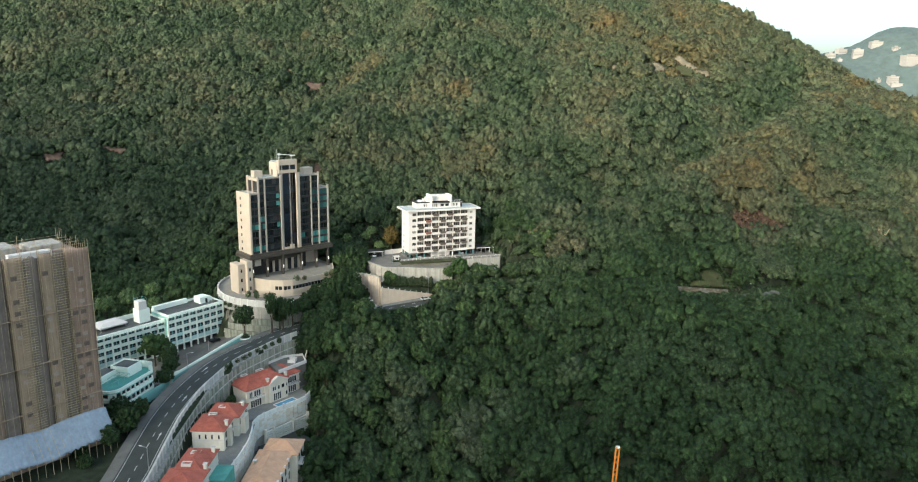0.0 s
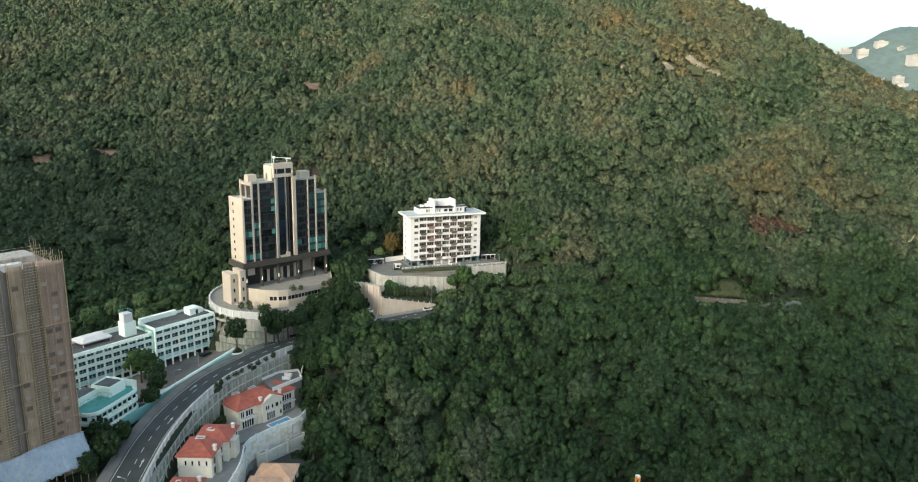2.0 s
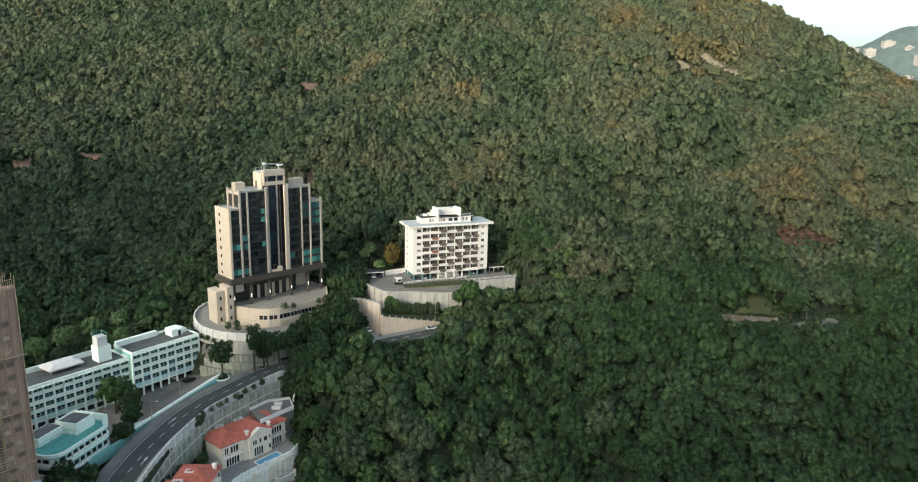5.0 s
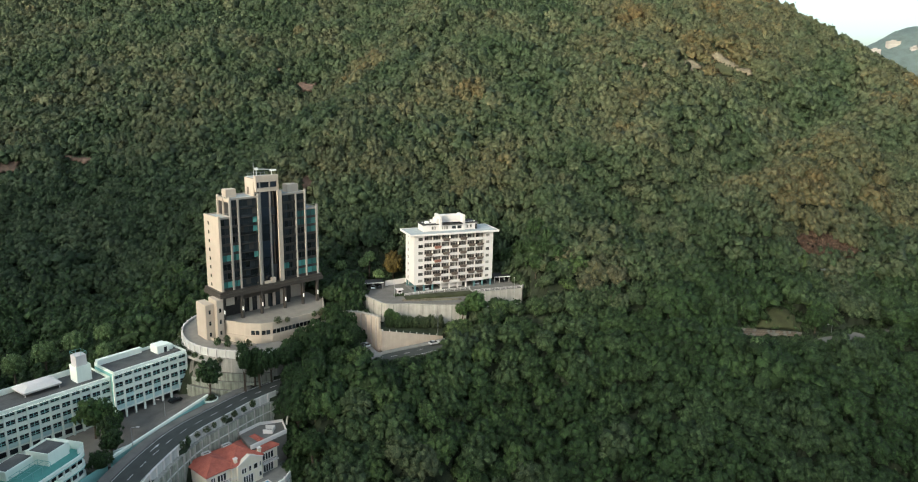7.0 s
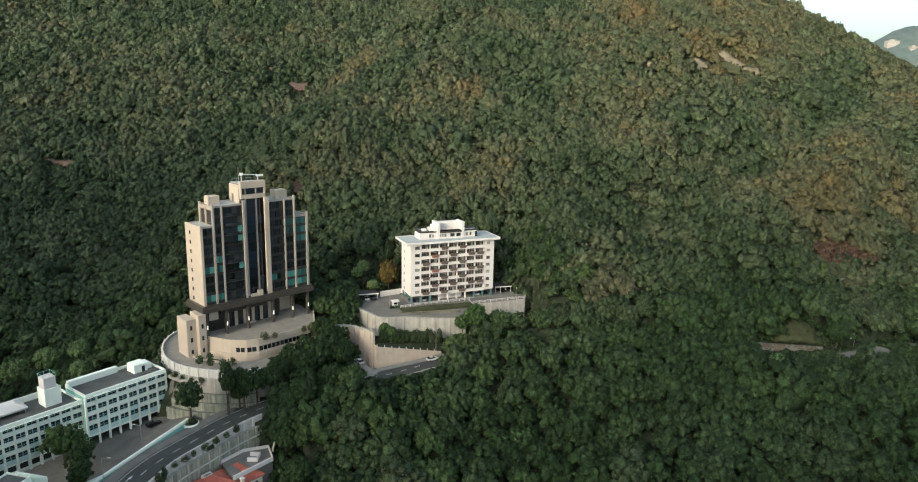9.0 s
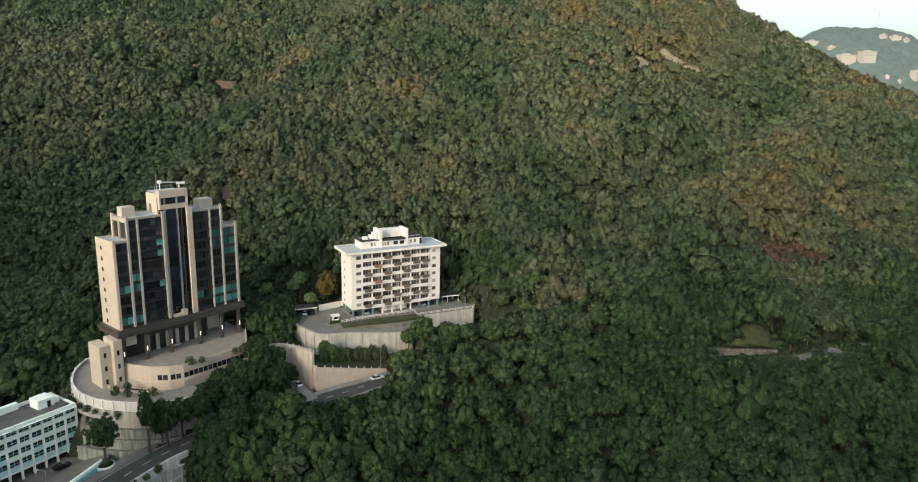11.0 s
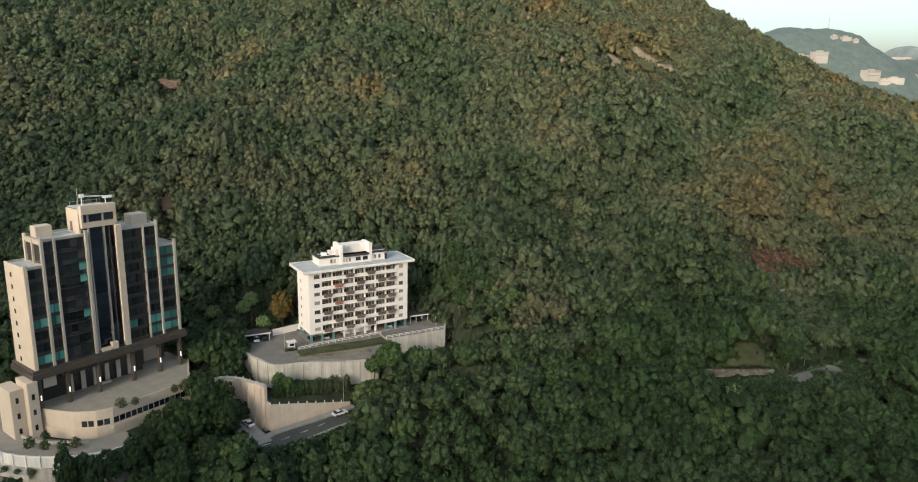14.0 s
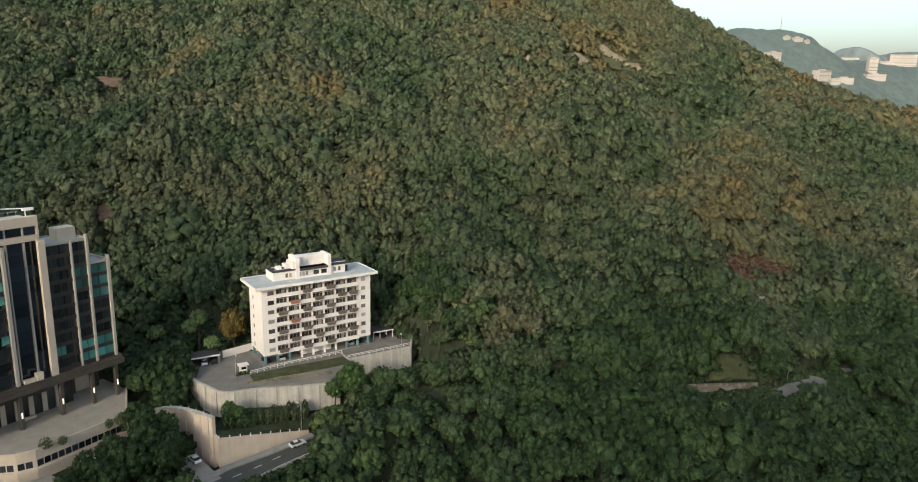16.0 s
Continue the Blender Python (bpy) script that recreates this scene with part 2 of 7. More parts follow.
M_planter = mat("brown_balcony_panels", (0.165, 0.13, 0.108), 0.8, var=0.25, scale=1.5, fine=5)
M_planter_red = mat("red_balcony_panels", (0.34, 0.16, 0.12), 0.8, var=0.25, scale=1.5, fine=5)
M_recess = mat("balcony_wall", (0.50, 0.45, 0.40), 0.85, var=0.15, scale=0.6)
M_lamp = bpy.data.materials.new("lit_lamp")
M_lamp.use_nodes = True
M_lamp.node_tree.nodes["Principled BSDF"].inputs["Emission Color"].default_value = (1.0, 0.86, 0.66, 1)
M_lamp.node_tree.nodes["Principled BSDF"].inputs["Emission Strength"].default_value = 0.55
M_car = [mat("car_paint_" + c, v, 0.25, 0.2, var=0.03, spec=0.6, bump=0) for c, v in (("white", (0.75, 0.75, 0.75)), ("black", (0.02, 0.02, 0.022)), ("silver", (0.42, 0.43, 0.44)), ("red", (0.3, 0.03, 0.025)))]
# aerial haze of the distant hills is mixed into these two base colours
M_hill = mat("haze_tinted_wooded_hill", (0.078, 0.106, 0.106), 1.0, var=0.2, scale=0.06, fine=0.5, bump=0.0)
M_hill_far = mat("paler_haze_tinted_wooded_hill", (0.135, 0.165, 0.175), 1.0, var=0.22, scale=0.02, fine=0.2, bump=0.0)
M_town = mat("sunlit_far_render", (0.27, 0.25, 0.24), 0.9, var=0.08, scale=0.05, fine=0.3, bump=0)


# ---- mesh helpers ----
class MB:
    """Collects faces for one mesh."""

    def __init__(self, dz=0.0):
        self.v, self.f, self.dz = [], [], dz

    def add(self, pts, faces):
        k = len(self.v)
        self.v += [(p[0], p[1], p[2] + self.dz) for p in pts]
        self.f += [[k + i for i in f] for f in faces]
        return self

    def box(self, x0, y0, z0, x1, y1, z1):
        if x0 > x1: x0, x1 = x1, x0
        if y0 > y1: y0, y1 = y1, y0
        p = [(x, y, z) for z in (z0, z1) for y in (y0, y1) for x in (x0, x1)]
        return self.add(p, [(0, 2, 3, 1), (4, 5, 7, 6), (0, 1, 5, 4), (2, 6, 7, 3), (0, 4, 6, 2), (1, 3, 7, 5)])

    def block(self, x0, y0, z0, x1, y1, z1, c=0.12):
        """A box with chamfered upright and top edges."""
        if x0 > x1: x0, x1 = x1, x0
        if y0 > y1: y0, y1 = y1, y0
        def ring(i, z):
            a, b, d, e = x0 + i, y0 + i, x1 - i, y1 - i
            return [(a + c, b, z), (d - c, b, z), (d, b + c, z), (d, e - c, z), (d - c, e, z), (a + c, e, z), (a, e - c, z), (a, b + c, z)]
        return self.rings([ring(0, z0), ring(0, z1 - c), ring(c * 0.8, z1)])

    def rings(self, rings, closed=True, caps=True):
        n = len(rings[0])
        k = len(self.v)
        f = []
        for i in range(len(rings) - 1):
            for j in range(n if closed else n - 1):
                a, b = i * n + j, i * n + (j + 1) % n
                f.append((a, b, b + n, a + n))
        if caps and closed:
            f += [tuple(range(n))[::-1], tuple(range((len(rings) - 1) * n, len(rings) * n))]
        return self.add([p for r in rings for p in r], f)

    def prism(self, poly, z0, z1):
        """An upright prism on a plan, anticlockwise from above."""
        return self.rings([[(x, y, z0) for x, y in poly], [(x, y, z1) for x, y in poly]])

    def tube(self, p, q, r, r2=None, n=6):
        p, q = Vector(p), Vector(q)
        d = (q - p).normalized()
        a = d.orthogonal().normalized()
        b = d.cross(a)
        ang = [2 * math.pi * i / n for i in range(n)]
        ring = lambda c, s: [tuple(c + (a * math.cos(t) + b * math.sin(t)) * s) for t in ang]
        return self.rings([ring(p, r), ring(q, r if r2 is None else r2)])

    def sweep(self, path, w0, w1, z0, z1):
        """A band along a path of (x, y, z): from w0 to w1 to the right of it, from z0 to z1 over it."""
        rings = []
        for i, p in enumerate(path):
            a, b = path[max(0, i - 1)], path[min(len(path) - 1, i + 1)]
            d = Vector((b[0] - a[0], b[1] - a[1])).normalized()
            nx, ny = d.y, -d.x
            rings.append([(p[0] + nx * w, p[1] + ny * w, p[2] + z) for w, z in ((w0, z0), (w1, z0), (w1, z1), (w0, z1))])
        return self.rings(rings)

    def mesh(self, name, material):
        me = bpy.data.meshes.new(name)
        me.from_pydata(self.v, [], self.f)
        me.materials.append(material)
        me.update()
        bm = bmesh.new()
        bm.from_mesh(me)
        bmesh.ops.recalc_face_normals(bm, faces=bm.faces)
        bm.to_mesh(me)
        bm.free()
        return me


def part(name, mb, material, parent=None, label="", smooth=False):
    """One mesh object under a thing or a part."""
    me = mb.mesh(name, material)
    if smooth:
        me.shade_smooth()
    ob = new(name, me)
    ob.parent = parent
    return tagged(ob, label)


def piece(name, me, parent, m):
    """A repeat that shares its mesh."""
    ob = new(name, me)
    ob.parent = parent
    ob.matrix_basis = m
    return ob


def thing(name, label, category, x=0, y=0, z=0, yaw=0, group="", kind=""):
    ob = new(name)
    ob.empty_display_size = 0.5
    ob.matrix_basis = pose(x, y, z, 0, 0, yaw)
    return tagged(ob, label, category, group, kind)


def setting(name, mb, material, label, smooth=False):
    ob = part(name, mb, material, None, label, smooth)
    return tagged(ob, kind="structure")


def spline(pts, step=3.0):
    """A smooth path through the given points."""
    out = []
    P = [Vector(p) for p in pts]
    P = [P[0] * 2 - P[1]] + P + [P[-1] * 2 - P[-2]]
    for i in range(1, len(P) - 2):
        n = max(2, int((P[i + 1] - P[i]).length / step))
        for k in range(n):
            t = k / n
            a, b, c, d = P[i - 1], P[i], P[i + 1], P[i + 2]
            out.append(tuple(0.5 * ((2 * b) + (c - a) * t + (2 * a - 5 * b + 4 * c - d) * t * t + (3 * b - a - 3 * c + d) * t ** 3)))
    out.append(tuple(P[-2]))
    return out


def smooth01(x):
    x = np.clip(x, 0, 1)
    return x * x * (3 - 2 * x)


# ---- the land ----
ROAD = spline([(-92, 120, -3.5), (-91, 150, -0.8), (-91, 170, 1.1), (-93.0, 188, 2.8), (-94.4, 204, 4.3), (-93.4, 221, 6.0), (-89.0, 239.5, 7.8), (-82.2, 251, 9.0), (-73.8, 263, 10.1),
               (-62, 274, 11.2), (-48, 283.5, 12.4), (-30, 291.5, 13.3), (-11, 303.5, 13.9), (14, 310, 15.0), (45, 308, 16.5), (80, 298, 18), (112, 296.5, 19.3), (139, 301, 20.5), (170, 312, 22), (205, 318, 24)], 3)
ROADA = np.array(ROAD)


def wobble(x, y, s, seed):
    """A cheap smooth unevenness of the land, about -1 to 1."""
    a = np.sin(x / s + 1.7 * np.sin(y / (1.3 * s) + seed) + seed * 2.1)
    b = np.sin(y / (0.9 * s) + 1.3 * np.sin(x / (1.6 * s) - seed) + seed)
    c = np.sin((x + y) / (0.61 * s) + seed * 3.3)
    return (a + b + 0.6 * c) / 2.6


def crest(x, y):
    """How far a place lies behind the mountain's crest line."""
    s = 0.562 * (x - 275) - 0.827 * (y - 510)
    return 0.827 * x + 0.562 * y - 537 - np.where(s > 0, 0.0046, 0.0002) * np.clip(s, -140, 110) ** 2 - 6 * np.exp(-((s + 62) / 38) ** 2)


def road_dist(x, y):
    d = np.full(np.shape(x), 1e9)
    z = np.zeros(np.shape(x))
    for p in ROADA:
        e = np.hypot(x - p[0], y - p[1])
        z = np.where(e < d, p[2], z)
        d = np.minimum(d, e)
    return d, z


GULLY = [(240, 503), (194, 462), (150, 420), (115, 394), (88, 384), (72, 381)]
SPUR = [(240, 450), (216, 428), (176, 403), (147, 382), (123, 366)]
SPUR_LEFT = [(-90, 392), (-82, 417), (-61, 456), (-18, 499)]


def fold(x, y, pts, width):
    """1 on a line of the land, falling to 0 beside it."""
    d = np.full(np.shape(x), 1e9)
    for (ax, ay), (bx, by) in zip(pts, pts[1:]):
        t = np.clip(((x - ax) * (bx - ax) + (y - ay) * (by - ay)) / ((bx - ax) ** 2 + (by - ay) ** 2), 0, 1)
        d = np.minimum(d, np.hypot(x - ax - t * (bx - ax), y - ay - t * (by - ay)))
    return np.exp(-(d / width) ** 2)


def land(x, y):
    """Height of the bare ground."""
    x, y = np.asarray(x, float), np.asarray(y, float)
    t = (y - 170) / 30
    s = -24 + 0.55 * (30 * np.where(t > 20, t, np.log1p(np.exp(np.minimum(t, 20)))) + 170 - 240)
    s = s + 8 * np.exp(-((x - 125) / 60) ** 2) * smooth01((y - 330) / 60)
    s = s + 12 * np.exp(-((x - 118) / 45) ** 2 - ((y - 314) / 24) ** 2)
    s = s - 13 * fold(x, y, GULLY, 21) + 8 * fold(x, y, SPUR, 26) + 5 * fold(x, y, SPUR_LEFT, 20)
    xs = -88 + 0.45 * np.clip(y - 440, -60, 160)
    s = s - 24 * smooth01((xs - x) / 45) * smooth01((y - 300) / 60)
    s = s - 12 * smooth01((-120 - x) / 60) * (1 - smooth01((y - 300) / 60))
    s = s + 4.5 * wobble(x, y, 31, 0.4) * smooth01((y - 300) / 80) + 2.0 * wobble(x, y, 13, 2.2)
    c = crest(x, y)
    s = s - 1.05 * 14 * np.where(c / 14 > 20, c / 14, np.log1p(np.exp(np.minimum(c / 14, 20))))
    # road, school bench, yards of the villas, podium and terrace
    d, zr = road_dist(x, y)
    right = np.interp(y, [120, 170, 204, 239, 263, 290], [-92, -91, -94.4, -89, -74, -60])
    west = np.where(x < right - 4, 0.5 - 0.9 * np.maximum(0, -150 - x) - 0.8 * np.maximum(0, y - 284 - 0.4 * (x + 100)), -1e3)
    yard = np.where((x > right + 6) & (x < -46) & (y < 262), np.where((x > -74) & (y < 238), -17.0, -10.5) - 0.62 * np.maximum(0, x + 62), -1e3)
    rd = zr - 0.55 - 0.62 * np.maximum(0, d - 6.5)
    rd = np.where((y < 262) & (x < -50), np.where(d < 6.8, zr - 0.55, -1e3), rd)
    pod = 18.5 - np.where(y < 298, 2.6, 0.85) * np.maximum(0, np.hypot(x + 88, y - 298) - 21)
    ter = 19.0 - 0.7 * np.maximum(0, np.hypot((x + 12) / 1.5, (y - 332) / 0.75) - 19)
    bank = np.where((y < 262) & (x > -61.5), zr - 0.55 - 0.62 * np.maximum(0, d - 6.5) - 0.95 * (262 - y), -1e3)
    g = np.maximum.reduce([s, west, yard, rd, bank, pod, ter])
    # level cut for the white block and its courtyard, lower ground before its walls
    u, v = 0.921 * (x + 24.9) + 0.389 * (y - 330.2), -0.389 * (x + 24.9) + 0.921 * (y - 330.2)
    g = np.minimum(g, 25.3 + 1.2 * np.maximum.reduce([v - np.where(u < 2, 24, 13.5), -38 - u, u - 47, np.zeros_like(u)]))
    g = np.where((v < np.where(u > 20, -3.5, -10.5)) & (v > -40) & (u > -14) & (u < 52), np.minimum(g, 19.5), g)
    inside = (d < 6.5)
    g = np.where(inside & (s < zr + 6), zr - 0.55, g)
    far = smooth01((np.hypot(x, y - 350) - 800) / 600)
    return g * (1 - far) + far * np.where(s > 60, 60, -45)


def stretch(lo, hi, a, b, step, grow=1.35):
    mid = list(np.arange(a, b + 0.1, step))
    d, p = step, mid[-1]
    while p < hi:
        d *= grow
        p += d
        mid.append(p)
    d, p = step, mid[0]
    while p > lo:
        d *= grow
        p -= d
        mid.insert(0, p)
    return np.array(mid)


def grid_mesh(name, xs, ys, fz, material, smooth=True):
    X, Y = np.meshgrid(xs, ys)
    Z = fz(X, Y)
    nx, ny = len(xs), len(ys)
    me = bpy.data.meshes.new(name)
    idx = np.arange(nx * ny).reshape(ny, nx)
    q = np.stack([idx[:-1, :-1], idx[:-1, 1:], idx[1:, 1:], idx[1:, :-1]], -1).reshape(-1, 4)
    me.vertices.add(nx * ny)
    me.vertices.foreach_set("co", np.stack([X, Y, Z], -1).ravel().astype(np.float32))
    me.loops.add(q.size)
    me.loops.foreach_set("vertex_index", q.ravel().astype(np.int32))
    me.polygons.add(len(q))
    me.polygons.foreach_set("loop_start", np.arange(0, q.size, 4, dtype=np.int32))
    me.materials.append(material)
    me.update(calc_edges=True)
    if smooth:
        me.shade_smooth()
    return me


ground = tagged(new("ground", grid_mesh("ground", stretch(-4800, 4800, -420, 420, 4), stretch(-4800, 4800, 110, 700, 4), land, M_soil)), "steep wooded hillside with dark leaf-covered soil", "ground", kind="structure")


def unseen_ridge(X, Y):
    """An unseen wooded ridge behind the viewpoint, added so that its shadow lies over the valley; its saddle lets the
    sun through.
    """
    d, s = 0.573 * X + 0.819 * Y, 0.819 * X - 0.573 * Y
    h = 262 + 102 * smooth01((s + 180) / 70) + 106 * smooth01((-255 - s) / 70)
    return -60 + (h + 60) * np.exp(-((d + 640) / 190) ** 2) * (1 - smooth01((np.abs(s + 110) - 480) / 260)) + 6 * wobble(X, Y, 60, 0.7)


ridge = tagged(new("backdrop_shade_ridge", grid_mesh("backdrop_shade_ridge", np.linspace(-1900, 1500, 140), np.linspace(-1900, 700, 110), lambda X, Y: np.where(0.573 * X + 0.819 * Y > -230, -70, unseen_ridge(X, Y)), M_hill)), "unseen wooded ridge with a saddle, added behind the viewpoint to shade the valley", kind="structure")


# ---- woods ----
RNG = np.random.default_rng(7)


def crown_cards(n, lobes, size, rng, flat=0.75, seg=5, rows=2):
    """One crown of radius 1, foot at z = -0.5: separate rounded leaf lobes over a dark core, with n leaf clumps on each; each triangle has three corners and three soft normals."""
    f = np.arange(lobes) + 0.5
    z = 1 - 1.32 * f / lobes
    az = f * 2.39996 + rng.uniform(-0.3, 0.3, lobes)
    w = np.sqrt(1 - z * z)
    squash = np.array([rng.uniform(0.85, 1.12), rng.uniform(0.85, 1.12), flat])
    out = np.stack([w * np.cos(az), w * np.sin(az), z], 1)
    c = out * squash * rng.uniform(0.60, 0.88, (lobes, 1))
    rad = 1.28 / math.sqrt(lobes) * rng.uniform(0.62, 1.45, lobes)
    tri = []
    # each lobe: a ragged cap that points outwards and up
    up = out + np.array([0, 0, 0.35])
    up /= np.linalg.norm(up, axis=1)[:, None]
    e = np.cross(up, rng.normal(size=(lobes, 3)))
    e /= np.linalg.norm(e, axis=1)[:, None]
    g = np.cross(up, e)
    th = np.linspace(1.75, 0.0, rows + 1)
    grid = np.empty((rows + 1, seg, lobes, 3))
    nor = np.empty_like(grid)
    for i, t in enumerate(th):
        for j in range(seg):
            p = (j + 0.5 * (i % 2)) * 2 * math.pi / seg
            d = (e * math.cos(p) + g * math.sin(p)) * math.sin(t) + up * math.cos(t)
            grid[i, j] = c + d * (rad * (rng.uniform(0.5, 1.22, lobes) if i < rows else 1.0))[:, None]
            soft = d + 0.55 * out + rng.normal(size=d.shape) * 0.22
            nor[i, j] = soft / np.linalg.norm(soft, axis=1)[:, None]
    for i in range(rows):
        for j in range(seg):
            k = (j + 1) % seg
            for q in (((i, j), (i, k), (i + 1, k)), ((i, j), (i + 1, k), (i + 1, j)))[:1 if i == rows - 1 else 2]:
                tri.append(np.stack([grid[v] for v in q] + [nor[v] for v in q], 1))
    # dark core
    ring = [np.array([(0.66 * math.sin(t) * math.cos(p), 0.66 * math.sin(t) * math.sin(p), 0.66 * flat * math.cos(t) - 0.05) for p in np.arange(8) * math.pi / 4]) for t in (2.1, 1.2, 0.0)]
    core = []
    for a_, b_ in zip(ring, ring[1:]):
        for j in range(8):
            k = (j + 1) % 8
            for q in ((a_[j], a_[k], b_[k]), (a_[j], b_[k], b_[j])):
                core.append([*q, *[v / np.linalg.norm(v) for v in q]])
    tri.append(np.array(core))
    # leaf clumps
    m = n * lobes
    which = np.repeat(np.arange(lobes), n)
    d = rng.normal(size=(m, 3)) * 0.75 + up[which]
    d /= np.linalg.norm(d, axis=1)[:, None]
    p = c[which] + d * (rad[which] * rng.uniform(0.85, 1.3, m))[:, None]
    nrm = d + rng.normal(size=(m, 3)) * 0.7
    nrm /= np.linalg.norm(nrm, axis=1)[:, None]
    a = np.cross(nrm, rng.normal(size=(m, 3)))
    a /= np.linalg.norm(a, axis=1)[:, None]
    b = np.cross(nrm, a)
    s = size * rng.uniform(0.6, 1.4, (m, 1))
    t = [p + s * (a * math.cos(v) + b * math.sin(v) * rng.uniform(0.6, 1.0, (m, 1))) for v in (0.2, 2.3, 4.4)]
    soft = d * 0.7 + nrm * 0.6
    soft /= np.linalg.norm(soft, axis=1)[:, None]
    tri.append(np.stack(t + [soft] * 3, 1))
    return np.concatenate(tri)


def cards_mesh(name, tris, tint, material):
    """One mesh from triangles (n, 6, 3), corners and normals, with a tint each."""
    n = len(tris)
    nrm, tris = np.ascontiguousarray(tris[:, 3:]), np.ascontiguousarray(tris[:, :3])
    me = bpy.data.meshes.new(name)
    me.vertices.add(n * 3)
    me.vertices.foreach_set("co", tris.reshape(-1).astype(np.float32))
    me.loops.add(n * 3)
    me.loops.foreach_set("vertex_index", np.arange(n * 3, dtype=np.int32))
    me.polygons.add(n)
    me.polygons.foreach_set("loop_start", np.arange(0, n * 3, 3, dtype=np.int32))
    at = me.attributes.new("tint", "FLOAT", "FACE")
    at.data.foreach_set("value", tint.astype(np.float32))
    me.materials.append(material)
    me.update(calc_edges=True)
    soft = me.attributes.new("custom_normal", "FLOAT_VECTOR", "POINT")
    soft.data.foreach_set("vector", nrm.ravel().astype(np.float32))
    return me


def poly_in(x, y, poly):
    r = np.zeros(np.shape(x), bool)
    for (x0, y0), (x1, y1) in zip(poly, poly[1:] + poly[:1]):
        r ^= ((y0 > y) != (y1 > y)) & (x < (x1 - x0) * (y - y0) / (y1 - y0 + 1e-9) + x0)
    return r


# plans that stay clear of woods: road and school bench, villas, podium, terraces, clearings
CLEAR = [
    [(-160, 120), (-53, 120), (-50.5, 205), (-51.5, 222), (-55, 240), (-59, 256), (-63, 266), (-67, 274), (-86, 282), (-104, 290), (-135, 268), (-152, 240)],
    [(-113, 302), (-111, 284), (-98, 271), (-78, 269), (-62, 273), (-49, 296), (-52, 318), (-66, 330), (-86, 328), (-106, 318)],
    [(-53, 337), (-46, 320), (-36, 307), (-8, 310), (4, 317), (20, 326), (25, 338), (22, 345), (15, 355), (4, 354), (-27, 343), (-34, 347), (-44, 342)],
    [(-50, 316), (-44, 300), (-32, 286), (-12, 295), (-8, 306), (-9, 313), (-32, 313)],
]
# verges, scars and the ground beside the courtyard
CLEAR += [
    [(99, 287), (129, 287), (130, 308), (126, 315), (118, 315), (108, 308), (100, 305)],
    [(130, 291), (148, 292), (159, 299), (160, 312), (131, 308)],
    [(150, 519), (162, 521), (180, 505), (182, 485), (168, 485), (151, 487)],
    [(129, 505), (139, 510), (148, 502), (147, 487), (130, 487)],
    [(102, 501), (111, 499), (110, 485), (103, 485)],
    [(-62, 338), (-44, 341), (-30, 345), (-29, 354), (-45, 355), (-62, 352)],
    [(-33, 281), (-16, 288), (-11, 296), (-11, 299), (-33, 296)],
]
# rock faces
CLEAR += [
    [(-88, 394), (-79, 396), (-78, 378), (-84, 377)],
    [(-121, 533), (-105, 535), (-106, 512), (-117, 512)],
    [(-139, 550), (-128, 550), (-129, 533), (-136, 533)],
    [(-274, 443), (-259, 448), (-256, 428), (-268, 426)],
    [(-238, 453), (-216, 452), (-218, 436), (-232, 436)],
]
ROCKS = [[(-87, 392), (-83, 394.5), (-79.5, 393), (-80, 388), (-83, 387)], [(-119, 531), (-107, 533), (-108, 525), (-115, 523)], [(-138, 548), (-130, 548.5), (-132.6, 542.5)],
         [(-272, 441.5), (-261, 446), (-258.5, 439), (-265.5, 435.5)], [(-237, 451.5), (-218, 450.5), (-223, 446)]]
SCARS = [[(154, 514), (159, 517), (164, 511), (169, 505), (163, 503.5), (158, 508)], [(153, 496), (154, 507), (160, 507), (166, 504), (163, 498)],
         [(131.5, 502.5), (139, 507.5), (145, 501), (137, 496.5)], [(104, 499.5), (109, 497.5), (106, 494)], [(167, 503), (177, 503.5), (175, 499)]]
PATCH_RED = [(144, 352), (152, 356), (162, 357), (173, 354), (168, 346), (152, 344), (143, 347)]
GRASS = [(108.5, 304.6), (126, 304.5), (125, 308), (121.5, 312), (118.5, 314.5), (115.5, 313.5), (112, 309)]


def in_reach(x, y):
    """The part of the slope that the woods are grown on."""
    return (x > -45 - 0.71 * y) & (x < np.maximum(0.70 * y + 22, 1.04 * (y - 125) + 22)) & (crest(x, y) < 14)


def scatter(x0, y0, x1, y1, gap):
    """Uneven positions that keep a least distance from one another."""
    n = int((x1 - x0) * (y1 - y0) / gap ** 2 * 8.0)
    p = np.stack([RNG.uniform(x0, x1, n), RNG.uniform(y0, y1, n)], 1)
    p = p[in_reach(p[:, 0], p[:, 1])]
    cells, out, g2 = {}, [], gap * gap
    for a, b in p.tolist():
        i, j = int(a // gap), int(b // gap)
        ok = True
        for u in (i - 1, i, i + 1):
            for v in (j - 1, j, j + 1):
                q = cells.get((u, v))
                if q and (q[0] - a) ** 2 + (q[1] - b) ** 2 < g2:
                    ok = False
        if ok:
            cells[(i, j)] = (a, b)
            out.append((a, b))
    out = np.array(out)
    return out[:, 0], out[:, 1]


